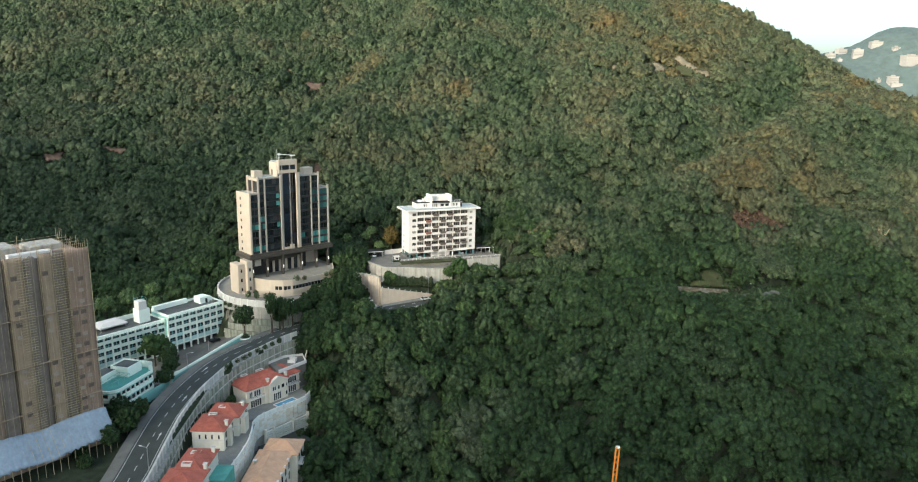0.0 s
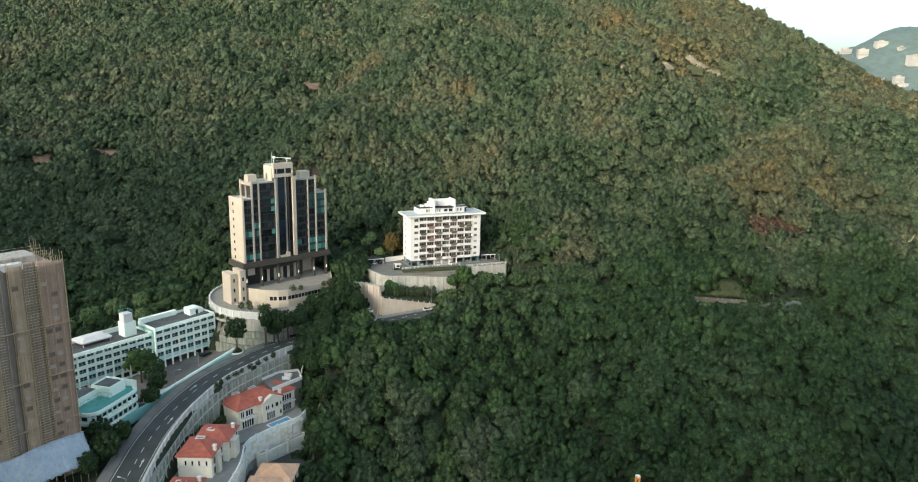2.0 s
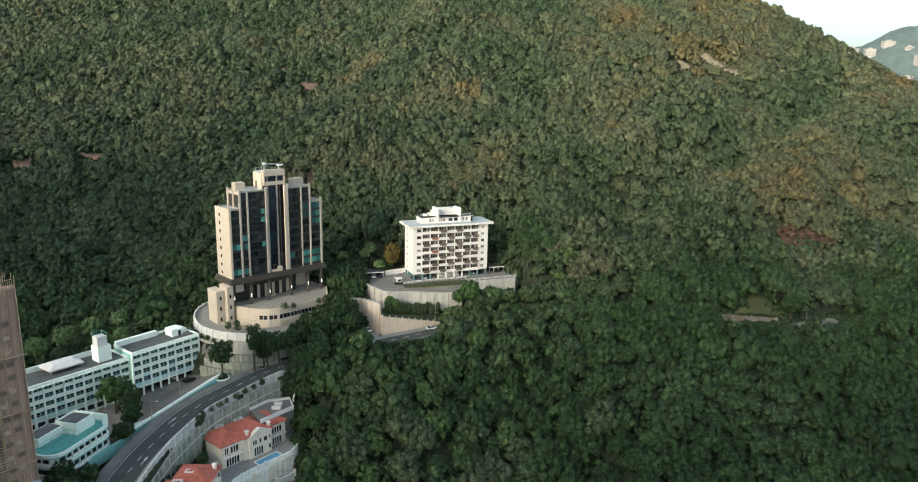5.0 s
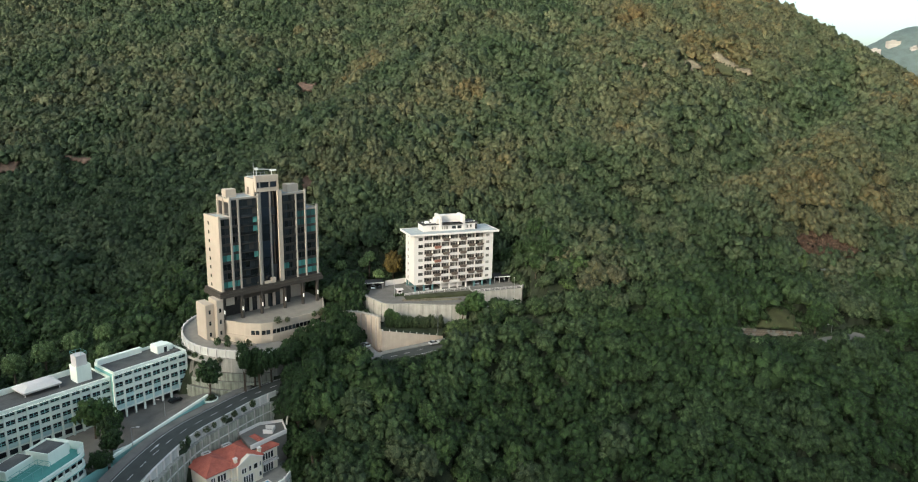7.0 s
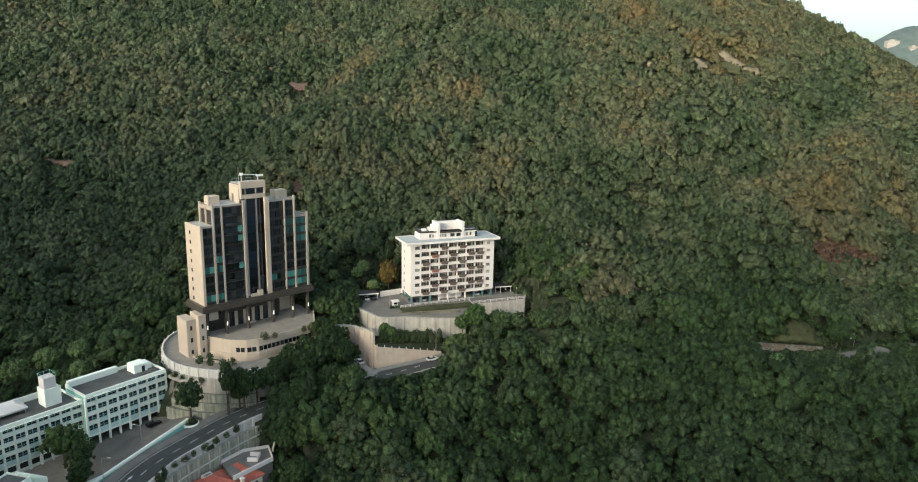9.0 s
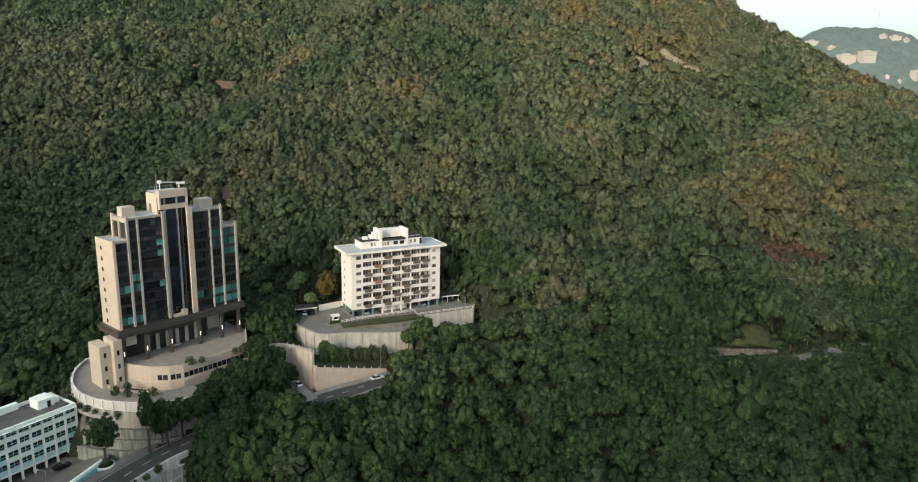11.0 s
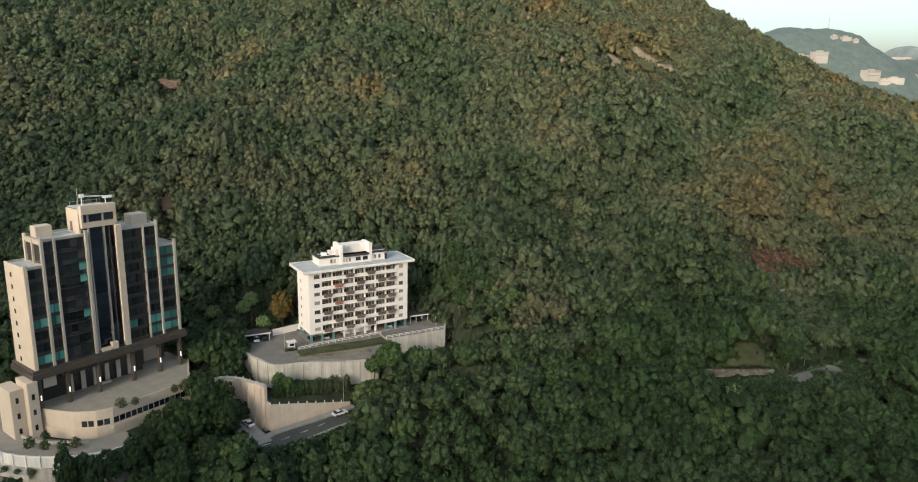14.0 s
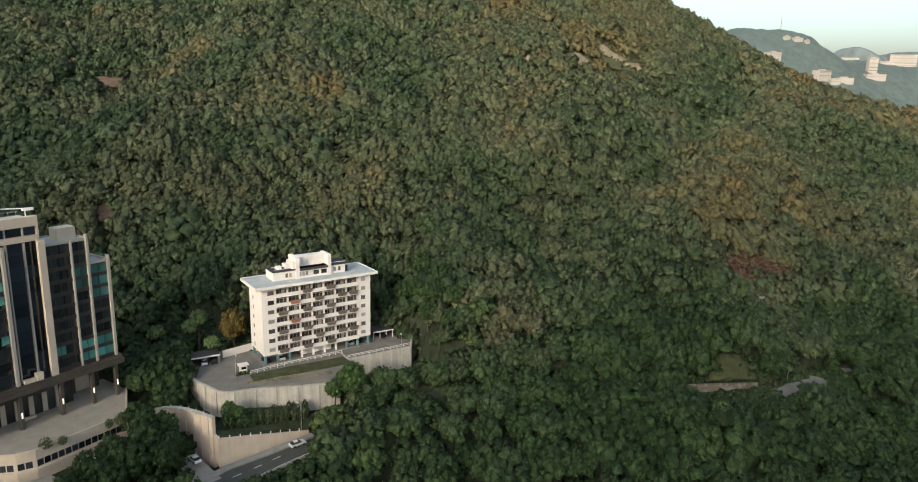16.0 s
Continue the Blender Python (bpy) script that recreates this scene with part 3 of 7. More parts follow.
def grow(x, y):
    """Where woods may stand at all."""
    ok = in_reach(x, y)
    for p in CLEAR[:4]:
        ok &= ~poly_in(x, y, p)
    d, _ = road_dist(x, y)
    return ok & ~((d < 5.6) & (x < -8)) & ~((d < 3.2) & (x > 130) & (x < 150))


def kind_of_growth(x, y):
    """0 tall woods, 1 low scrub on cleared ground, 2 reddish scrub, 3 bare."""
    k = np.zeros(len(x), int)
    for p in CLEAR[4:]:
        k[poly_in(x, y, p)] = 1
    k[poly_in(x, y, PATCH_RED)] = 2
    k[poly_in(x, y, GRASS) & (RNG.random(len(x)) > 0.2)] = 3
    k[(np.abs(y - 303.6) < 1.6) & (x > 98) & (x < 127)] = 3
    for p in SCARS + ROCKS:
        k[poly_in(x, y, p)] = 3
    return k


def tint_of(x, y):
    """Where the woods are bluish and where olive and brown; sun on the spurs and shade in gully, hollows and lower
    slope are put into the tint.
    """
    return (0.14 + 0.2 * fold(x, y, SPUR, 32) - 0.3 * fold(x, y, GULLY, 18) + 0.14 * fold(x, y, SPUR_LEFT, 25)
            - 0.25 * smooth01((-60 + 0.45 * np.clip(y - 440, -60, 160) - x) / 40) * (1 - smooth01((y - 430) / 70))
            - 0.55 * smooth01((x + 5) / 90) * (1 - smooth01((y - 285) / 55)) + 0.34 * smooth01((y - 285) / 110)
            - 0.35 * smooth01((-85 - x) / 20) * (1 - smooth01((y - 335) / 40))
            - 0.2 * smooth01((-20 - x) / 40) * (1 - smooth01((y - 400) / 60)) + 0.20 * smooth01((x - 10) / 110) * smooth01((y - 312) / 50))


# stretches of the slope: from y, to y, gap between crowns, leaf clumps on a lobe, lobes, clump size, body segments and rows
BELTS = ((196, 325, 6.3, 10, 35, 0.060, 5, 2), (325, 420, 5.7, 5, 24, 0.086, 4, 2), (420, 690, 5.4, 2, 15, 0.135, 4, 2))


def stamp(top, who, x0, y0, step, cx, cy, cz, r, tall, k):
    """Raises a height field to one rounded dome and marks whose it is."""
    i0, i1 = max(0, int((cx - r - x0) / step) + 1), min(top.shape[1], int((cx + r - x0) / step) + 1)
    j0, j1 = max(0, int((cy - r - y0) / step) + 1), min(top.shape[0], int((cy + r - y0) / step) + 1)
    if i0 >= i1 or j0 >= j1:
        return
    dx, dy = (x0 + step * np.arange(i0, i1) - cx) / r, (y0 + step * np.arange(j0, j1) - cy) / r
    e = 1 - dx[None, :] ** 2 - dy[:, None] ** 2
    h = np.where(e > 0, cz + tall * np.sqrt(np.maximum(e, 0)), -1e3)
    t, w = top[j0:j1, i0:i1], who[j0:j1, i0:i1]
    m = h > t
    t[m] = h[m]
    w[m] = k


def plant(templates, x, y, z, r, tall):
    """Copies of crown templates, turned and scaled, as triangles; and which crown each triangle is of."""
    out, who = [], []
    kind = RNG.integers(0, len(templates), len(x))
    for v, tpl in enumerate(templates):
        i = np.where(kind == v)[0]
        if not len(i):
            continue
        a = RNG.uniform(0, 6.283, len(i))
        c, s = np.cos(a)[:, None, None], np.sin(a)[:, None, None]
        T = np.empty((len(i), *tpl.shape))
        T[..., 0] = tpl[None, ..., 0] * c - tpl[None, ..., 1] * s
        T[..., 1] = tpl[None, ..., 0] * s + tpl[None, ..., 1] * c
        T[..., 2] = tpl[None, ..., 2]
        T[:, :, :3] *= np.stack([r[i], r[i], r[i] * tall[i]], 1)[:, None, None, :]
        # crowns lean with the slope
        sx, sy = ((land(x[i] + 3, y[i]) - land(x[i] - 3, y[i])) / 6).clip(-0.8, 0.8), ((land(x[i], y[i] + 3) - land(x[i], y[i] - 3)) / 6).clip(-0.8, 0.8)
        T[:, :, :3, 2] += 0.5 * (T[:, :, :3, 0] * sx[:, None, None] + T[:, :, :3, 1] * sy[:, None, None])
        T[:, :, :3] += np.stack([x[i], y[i], z[i]], 1)[:, None, None, :]
        out.append(T.reshape(-1, 6, 3))
        who.append(np.repeat(i, len(tpl)))
    return np.concatenate(out), np.concatenate(who)


def woods():
    """The closed canopy: crowns side by side, each a dome of many leaf lobes, over a layer of twigs and bushes coloured
    dark for the shade in the gaps; low scrub on cleared ground.
    """
    step, x0, y0 = 0.8, -470.0, 186.0
    gx, gy = np.arange(x0, 440, step), np.arange(y0, 690, step)
    X, Y = np.meshgrid(gx, gy)
    base = land(X, Y)
    dome, who = base + 2.6 - 0.8 * smooth01((Y - 300) / 110), np.full(X.shape, -1)
    tris, tint, cat = [], [], []
    for b0, b1, gap, cards, lobes, size, seg, rows in BELTS:
        tpl = [crown_cards(cards, lobes, size, RNG, 0.72, seg, rows) for _ in range(10)]
        x, y = scatter(-470, b0, 440, b1, gap)
        ok = grow(x, y)
        ok &= kind_of_growth(x, y) == 0
        x, y = x[ok], y[ok]
        u, g = RNG.random(len(x)), RNG.normal(0, 1, len(x))
        far = smooth01((y - 300) / 110)
        r = gap * RNG.uniform(0.74, 1.12, len(x)) * np.where(u < 0.12, 1.35, 1.0) * (1 + 0.18 * wobble(x, y, 19, 5.0))
        z = land(x, y) + 3.0 - 1.4 * far + 0.25 * r + g * (0.7 - 0.5 * far)
        tall = RNG.uniform(0.8, 1.2, len(x))
        for k in range(len(x)):
            stamp(dome, who, x0, y0, step, x[k], y[k], z[k] - 0.4 * r[k], 0.85 * r[k], 0.7 * r[k] * tall[k], k)
        T, w = plant(tpl, x, y, z, r, tall)
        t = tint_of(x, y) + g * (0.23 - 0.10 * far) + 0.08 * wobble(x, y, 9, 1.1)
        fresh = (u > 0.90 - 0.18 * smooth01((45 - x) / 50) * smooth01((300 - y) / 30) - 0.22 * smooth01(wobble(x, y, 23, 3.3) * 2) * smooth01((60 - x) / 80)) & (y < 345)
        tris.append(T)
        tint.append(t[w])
        cat.append(np.where(fresh, 2, 0)[w])
    # young growth wherever the crowns leave a gap
    tpl = [crown_cards(4, 8, 0.14, RNG, 0.8, 4, 2) for _ in range(5)]
    x, y = scatter(-470, 196, 440, 660, 2.9)
    i, j = ((x - x0) / step).round().astype(int).clip(1, len(gx) - 2), ((y - y0) / step).round().astype(int).clip(1, len(gy) - 2)
    steep = np.abs(dome[j + 1, i] - dome[j - 1, i]) + np.abs(dome[j, i + 1] - dome[j, i - 1]) > 4.6
    steep |= np.abs(base[j + 1, i] - base[j - 1, i]) + np.abs(base[j, i + 1] - base[j, i - 1]) > 1.7
    ok = grow(x, y) & (kind_of_growth(x, y) == 0) & ((who[j, i] < 0) | steep)
    x, y, z = x[ok], y[ok], dome[j, i][ok]
    r = RNG.uniform(1.8, 2.8, len(x))
    T, w = plant(tpl, x, y, z - 0.6 * r, r, RNG.uniform(0.9, 1.4, len(x)))
    tris.append(T)
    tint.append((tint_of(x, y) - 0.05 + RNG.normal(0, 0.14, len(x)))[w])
    cat.append(np.zeros(len(w), int))
    # bushes on the cleared edges and the reddish patch
    for p in CLEAR[4:] + [PATCH_RED]:
        a, b = np.array(p).min(0), np.array(p).max(0)
        x, y = scatter(a[0], a[1], b[0], b[1], 1.5)
        k = kind_of_growth(x, y)
        ok = poly_in(x, y, p) & (k > 0) & (k < 3) & grow(x, y)
        x, y, k = x[ok], y[ok], k[ok]
        r = RNG.uniform(1.1, 1.9, len(x))
        T, w = plant(tpl, x, y, land(x, y) + np.where(k == 2, 3.0, 0.5), r, RNG.uniform(0.7, 1.1, len(x)))
        tris.append(T)
        tint.append((tint_of(x, y) + RNG.normal(0, 0.15, len(x)))[w])
        cat.append(np.where(k == 2, 1, 0)[w])
    tris, tint, cat = np.concatenate(tris), np.clip(np.concatenate(tint), 0, 1), np.concatenate(cat)
    cat[(cat == 0) & (tris[:, 0, 1] + RNG.normal(0, 12, len(cat)) > 338)] = 3
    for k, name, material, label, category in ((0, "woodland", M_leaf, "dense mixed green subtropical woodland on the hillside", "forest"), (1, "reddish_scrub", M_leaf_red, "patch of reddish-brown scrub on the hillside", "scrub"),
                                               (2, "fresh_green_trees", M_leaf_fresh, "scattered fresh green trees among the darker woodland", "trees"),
                                               (3, "upper_woodland", M_leaf_hill, "low olive-green woodland on the upper slope with haze in its leaf colours", "forest")):
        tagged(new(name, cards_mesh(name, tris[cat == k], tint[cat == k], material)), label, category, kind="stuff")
    # the inside of the canopy, its shade put in as a dark sheet, falling to the ground at its edges
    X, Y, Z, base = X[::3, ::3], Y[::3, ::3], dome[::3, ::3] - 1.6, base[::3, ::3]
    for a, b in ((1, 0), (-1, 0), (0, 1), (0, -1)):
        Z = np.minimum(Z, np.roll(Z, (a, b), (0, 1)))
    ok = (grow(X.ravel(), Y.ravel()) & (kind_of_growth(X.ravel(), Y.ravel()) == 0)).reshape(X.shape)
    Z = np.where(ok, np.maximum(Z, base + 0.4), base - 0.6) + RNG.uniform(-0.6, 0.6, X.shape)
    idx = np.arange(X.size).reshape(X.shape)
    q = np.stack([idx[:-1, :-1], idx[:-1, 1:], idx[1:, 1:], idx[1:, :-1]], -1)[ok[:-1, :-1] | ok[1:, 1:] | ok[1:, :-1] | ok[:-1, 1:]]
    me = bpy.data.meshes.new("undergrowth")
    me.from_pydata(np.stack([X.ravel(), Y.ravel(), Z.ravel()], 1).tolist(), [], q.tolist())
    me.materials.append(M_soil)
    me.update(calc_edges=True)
    tagged(new("undergrowth", me), "closed layer of bushes under the trees, coloured dark as the shade between crowns", "undergrowth", kind="stuff")


woods()

TREE_CROWNS = [crown_cards(18, 56, 0.046, RNG, 0.95, 6, 2) for _ in range(4)]


def tree(x, y, z, height, radius, material, label, tall=1.0, name="tree", group=""):
    """A tree of its own: a tapered, forked trunk and a crown of leaf clumps."""
    t = thing(name, label, "tree", x, y, z, random.uniform(0, 360), group)
    mb = MB()
    top = height - radius * tall * 0.9
    bend = random.uniform(-0.3, 0.3)
    mb.tube((0, 0, -0.6), (bend, 0, top * 0.6), 0.05 * height * 0.5 + 0.08, 0.04 * height * 0.5 + 0.05, 7)
    for k in range(5):
        a = k * 1.26 + random.uniform(-0.3, 0.3)
        s = radius * random.uniform(0.4, 0.65)
        mb.tube((bend, 0, top * random.uniform(0.45, 0.6)), (bend + s * math.cos(a), s * math.sin(a), top + radius * 0.35), 0.1, 0.035, 5)
    part("trunk", mb, M_bark, t)
    tpl = random.choice(TREE_CROWNS)
    tri = tpl.copy()
    tri[:, :3] = tpl[:, :3] * np.array([radius, radius, radius * 1.15 * tall]) + np.array([bend, 0, top + radius * tall * 0.15])
    crown = new("crown", cards_mesh("crown", tri, np.full(len(tri), 0.06 if material == M_leaf else 0.5), material))
    crown.parent = t
    return t


def shrub(x, y, z, r, h, material, label, name="shrub"):
    tpl = random.choice(TREE_CROWNS)[::2]
    tri = tpl.copy()
    tri[:, :3] = tpl[:, :3] * np.array([r, r, h]) * 1.05 + np.array([0, 0, h * 0.42])
    ob = new(name, cards_mesh(name, tri, np.full(len(tri), random.random()), material))
    ob.matrix_basis = pose(x, y, z, 0, 0, random.uniform(0, 360))
    return tagged(ob, label, name.replace("_", " "))


# ---- roads and walls ----
def along(path, i0, i1):
    return path[i0:i1 + 1]


def near_index(x, y):
    return int(np.argmin(np.hypot(ROADA[:, 0] - x, ROADA[:, 1] - y)))


i_end, i_hill = near_index(12, 309.5), near_index(100, 296.8)
road = setting("road", MB().sweep(along(ROAD, 0, i_end), -4.3, 4.3, -0.5, -0.1), M_asphalt, "two-lane dark asphalt hillside road")
setting("hill_road", MB().sweep(along(ROAD, i_hill, len(ROAD) - 1), -3.4, 3.4, -0.5, 0.1), M_old_asphalt, "worn grey hill road among the trees")
setting("road_verge", MB().sweep(along(ROAD, 0, near_index(-73.8, 263)), -7.6, -4.3, -0.5, 0.03), M_old_asphalt, "pale concrete pavement with a kerb beside the road")
setting("kerb", MB().sweep(along(ROAD, 0, i_end), 4.3, 4.75, -0.5, 0.04), M_pave, "concrete kerb along the road")


def dashes():
    L = np.concatenate([[0], np.cumsum(np.hypot(*np.diff(ROADA[:, :2], axis=0).T))])
    at = lambda s: [float(np.interp(s, L, ROADA[:, k])) for k in range(3)]
    s = 10.0
    paint = thing("road_markings", "white lane markings painted on the asphalt", "road marking", kind="structure")
    while s < 215:
        part("dash", MB().sweep([at(s), at(s + 1.2), at(s + 2.4)], -0.09, 0.09, -0.098, -0.086), M_line, paint)
        s += 5.6
    for s0 in (0,):
        part("edge_line", MB().sweep([at(s0 + 3 * k) for k in range(80)], 3.75, 3.9, -0.098, -0.086), M_line, paint)
        part("edge_line", MB().sweep([at(s0 + 3 * k) for k in range(80)], -3.9, -3.75, -0.098, -0.086), M_line, paint)
    for s0, lane in ((92, 1.9), (112, -1.9), (70, 1.9)):
        p, q = at(s0), at(s0 + 4)
        d = (Vector(q) - Vector(p)).normalized()
        m = MB()
        n = Vector((d.y, -d.x, 0))
        o = Vector(p) + n * lane + Vector((0, 0, -0.09))
        w = lambda a, b: tuple(o + d * a + n * b)
        m.add([w(0, -0.12), w(2.4, -0.12), w(2.4, 0.12), w(0, 0.12)], [(0, 1, 2, 3)])
        m.add([w(2.4, -0.45), w(4.0, 0), w(2.4, 0.45)], [(0, 1, 2)])
        part("arrow", m, M_line, paint)


dashes()

# retaining wall with posts between the road and the villas
wall_r = thing("retaining_wall", "pale concrete road parapet with white posts over a mossy lower wall", "wall", kind="structure")
iv0, iv1 = near_index(-91, 150), near_index(-70, 267)
part("parapet", MB().sweep(along(ROAD, iv0, iv1), 5.2, 5.5, -3.2, 1.0), M_conc_pale, wall_r)
part("coping", MB().sweep(along(ROAD, iv0, iv1), 5.1, 5.6, 1.0, 1.14), M_conc_pale, wall_r)
part("lower_wall", MB().sweep(along(ROAD, iv0, iv1), 7.0, 7.35, -10.0, -1.4), M_conc_mossy, wall_r)
part("rail", MB().sweep(along(ROAD, iv0, iv1), 7.3, 7.6, -4.2, -3.9), M_conc_pale, wall_r)
part("planter_ledge", MB().sweep(along(ROAD, iv0, iv1), 5.5, 7.0, -3.0, -1.75), M_conc, wall_r)
post_me = MB().block(-0.16, -0.2, -2.0, 0.18, 0.2, 1.25, 0.04).mesh("post", M_white)
low_post = MB().block(-0.2, -0.22, -9.0, 0.2, 0.22, -1.2, 0.04).mesh("post", M_conc)
for i in range(iv0, iv1):
    p, q = ROADA[i], ROADA[i + 1]
    d = (q - p)[:2] / np.hypot(*(q - p)[:2])
    piece("post", low_post, wall_r, pose(p[0] + d[1] * 7.45, p[1] - d[0] * 7.45, p[2], 0, 0, math.degrees(math.atan2(d[1], d[0]))))
    piece("post", post_me, wall_r, pose(p[0] + d[1] * 5.62, p[1] - d[0] * 5.62, p[2], 0, 0, math.degrees(math.atan2(d[1], d[0]))))

# school forecourt and its boundary wall
rim = [(-86.0, 260.5, 9.5), (-88.5, 268.5, 8.4), (-94, 276.5, 5.6), (-103, 284, 4.0), (-122, 262, 2.4), (-136, 240, 1.2), (-120, 231, 1.2), (-104, 231, 2.4), (-98.0, 240, 3.8), (-92, 251.5, 6.5)]
n = len(rim)
m = MB().add(rim + [(p[0], p[1], -4) for p in rim] + [(-106, 258, 3.1)], [(i, (i + 1) % n, 2 * n) for i in range(n)] + [(i, n + i, n + (i + 1) % n, (i + 1) % n) for i in range(n)])
setting("forecourt", m, M_old_asphalt, "worn grey-brown asphalt forecourt of the school")
bw = thing("boundary_wall", "white and teal school boundary wall beside the road", "wall", kind="structure")
path = spline([(-103, 229, 5.0), (-98.6, 238, 6.2), (-92.5, 250, 8.0), (-87, 260.5, 9.6)], 2)
part("base_wall", MB().sweep(path, -0.25, 0.25, -5.0, 0.9), M_teal, bw)
part("top_rail", MB().sweep(path, -0.3, 0.3, 0.9, 1.7), M_school, bw)
path2 = spline([(-112, 206, 3.2), (-107, 217, 4.4), (-103, 227, 5.0)], 2)
part("lower_rail", MB().sweep(path2, -0.15, 0.15, -3.0, 0.9), M_teal, bw)


# ---- apartment tower on its podium ----
def tower():
    Z = 18.0
    t = thing("apartment_tower", "tall dark-glazed apartment tower with cream stone piers on a podium", "building", -91.36, 289.99, Z, math.degrees(0.79))
    F = 3.26
    z0 = 36.9
    D = 10.0

    def mb():
        return MB(-Z)
    # solid bodies of the stepped blocks
    for nm, u0, u1, v0, v1, top, ma in (("left_block", 0.35, 5.0, 0.5, 11.0, 63.2, M_frame), ("left_tall_block", 5.0, 16.2, 0.6, D, 69.7, M_frame), ("lift_shaft", 15.6, 24.3, 1.4, 8.4, 76.6, M_frame),
                                        ("right_tall_block", 24.3, 35.8, 0.6, D, 69.7, M_frame), ("right_block", 35.8, 40.6, 0.5, 11.0, 63.2, M_frame)):
        part(nm, mb().box(u0, v0, z0, u1, v1, top), ma, t)
    # roof slabs with parapets
    for nm, u0, u1, v0, v1, top in (("roof", 0.0, 5.0, 0.0, 11.1, 63.2), ("roof", 4.6, 16.4, 0.0, D + 0.1, 69.7), ("roof", 24.1, 36.0, 0.0, D + 0.1, 69.7), ("roof", 35.6, 41.0, 0.0, 11.1, 63.2)):
        r = part(nm, mb().box(u0 + 0.3, v0 + 0.3, top, u1 - 0.3, v1 - 0.3, top + 0.25), M_deck, t, "pale green-grey roof deck")
        m = mb()
        m.box(u0, v0, top, u1, v0 + 0.3, top + 0.7).box(u0, v1 - 0.3, top, u1, v1, top + 0.7).box(u0, v0 + 0.3, top, u0 + 0.3, v1 - 0.3, top + 0.7).box(u1 - 0.3, v0 + 0.3, top, u1, v1 - 0.3, top + 0.7)
        part("parapet", m, M_pier, r)
    # end walls of cream stone with small windows
    lw = part("side_wall", mb().block(-0.05, 0.0, z0, 0.36, 11.0, 64.1, 0.08), M_cream, t, "cream stone end wall with one column of windows")
    win = MB().box(-0.03, -0.42, -0.6, 0.05, 0.42, 0.6).mesh("window", M_glass)
    sur = MB().box(-0.06, -0.5, -0.68, -0.005, 0.5, -0.6).mesh("sill", M_pier)
    for k in range(8):
        w = piece("window", win, lw, Matrix.Translation((-0.06, 7.4, z0 - Z + 1.45 + k * F)))
        piece("sill", sur, w, Matrix.Translation((0, 0, 0)))
    part("side_wall", mb().box(4.9, 0.7, 63.9, 5.0, 9.9, 70.4), M_frame, t)
    part("corner_pier", mb().block(4.35, 8.8, 63.5, 5.1, 9.6, 70.9, 0.1), M_cream, t)
    part("corner_pier", mb().block(4.35, 4.6, 63.5, 5.0, 5.1, 70.4, 0.1), M_cream, t)
    part("parapet_band", mb().box(4.6, 0.5, 68.9, 4.98, 9.6, 70.0), M_cream, t)
    part("side_wall", mb().block(40.6, 0.0, z0, 41.0, 11.0, 64.0, 0.08), M_cream, t)
    part("rear_wall", mb().box(5.0, D, z0, 35.8, D + 0.3, 70.0), M_cream, t)
    part("rear_wall", mb().box(0.3, 11.0, z0, 5.0, 11.3, 63.6), M_cream, t)
    part("rear_wall", mb().box(35.8, 11.0, z0, 40.6, 11.3, 63.6), M_cream, t)
    # upright piers
    for u0, u1, top, dp, ma in ((0.0, 0.9, 64.5, 0.35, M_cream), (4.45, 5.15, 71.0, 0.35, M_pier), (7.55, 8.15, 70.4, 0.3, M_pier), (15.4, 16.2, 71.2, 0.5, M_pier), (16.9, 17.3, 77.2, -0.6, M_pier),
                                (20.9, 21.3, 77.2, -0.6, M_pier), (23.5, 25.2, 71.6, 0.75, M_cream), (31.3, 31.75, 70.4, 0.3, M_pier), (35.2, 35.8, 71.3, 0.35, M_pier), (40.3, 41.05, 64.9, 0.35, M_pier)):
        part("pier", mb().block(u0, -dp, z0 - 0.1, u1, 0.9 - dp if dp > 0 else 1.5, top, 0.06), ma, t)
    # lift shaft head
    part("shaft_head", mb().block(15.3, 0.3, 75.2, 24.6, 2.0, 77.6, 0.08).box(15.3, 2.0, 69.9, 15.75, 8.6, 76.4).box(15.3, 0.35, 71.6, 24.6, 1.3, 73.0).box(15.3, 0.35, 73.0, 15.8, 1.6, 75.2).box(24.1, 0.35, 69, 24.6, 8.6, 75.2).box(15.75, 8.1, 70, 24.1, 8.6, 76.4), M_cream, t)
    part("roof", mb().box(15.7, 2.0, 76.4, 24.2, 8.5, 76.8), M_deck, t)
    part("service_door", mb().box(15.22, 5.6, 70.4, 15.32, 6.8, 73.0), M_planter, t, "rust-brown rooftop door")
    gm = [MB().box(0, 0, 0, 1, 0.06, 1).mesh("pane", g) for g in (M_glass, M_glass_teal, M_glass_dim, M_glass_blue, M_glass_teal_dim)]

    def pane(u0, u1, za, zb, v, kind, name="window"):
        return piece(name, gm[kind], t, Matrix.Translation((u0, v, za - Z)) @ Matrix.Diagonal((u1 - u0, 1, zb - za, 1)))
    for k in range(3):
        pane((16.0, 17.4, 21.4)[k], (16.8, 20.8, 24.0)[k], 73.1, 75.1, 0.9, 3)
    for a, b in ((16.3, 16.9), (17.3, 20.9), (21.3, 23.5)):
        for k in range(11):
            pane(a, b, z0 + 0.3 + k * 3.15, z0 + 3.38 + k * 3.15, 1.28, 3)
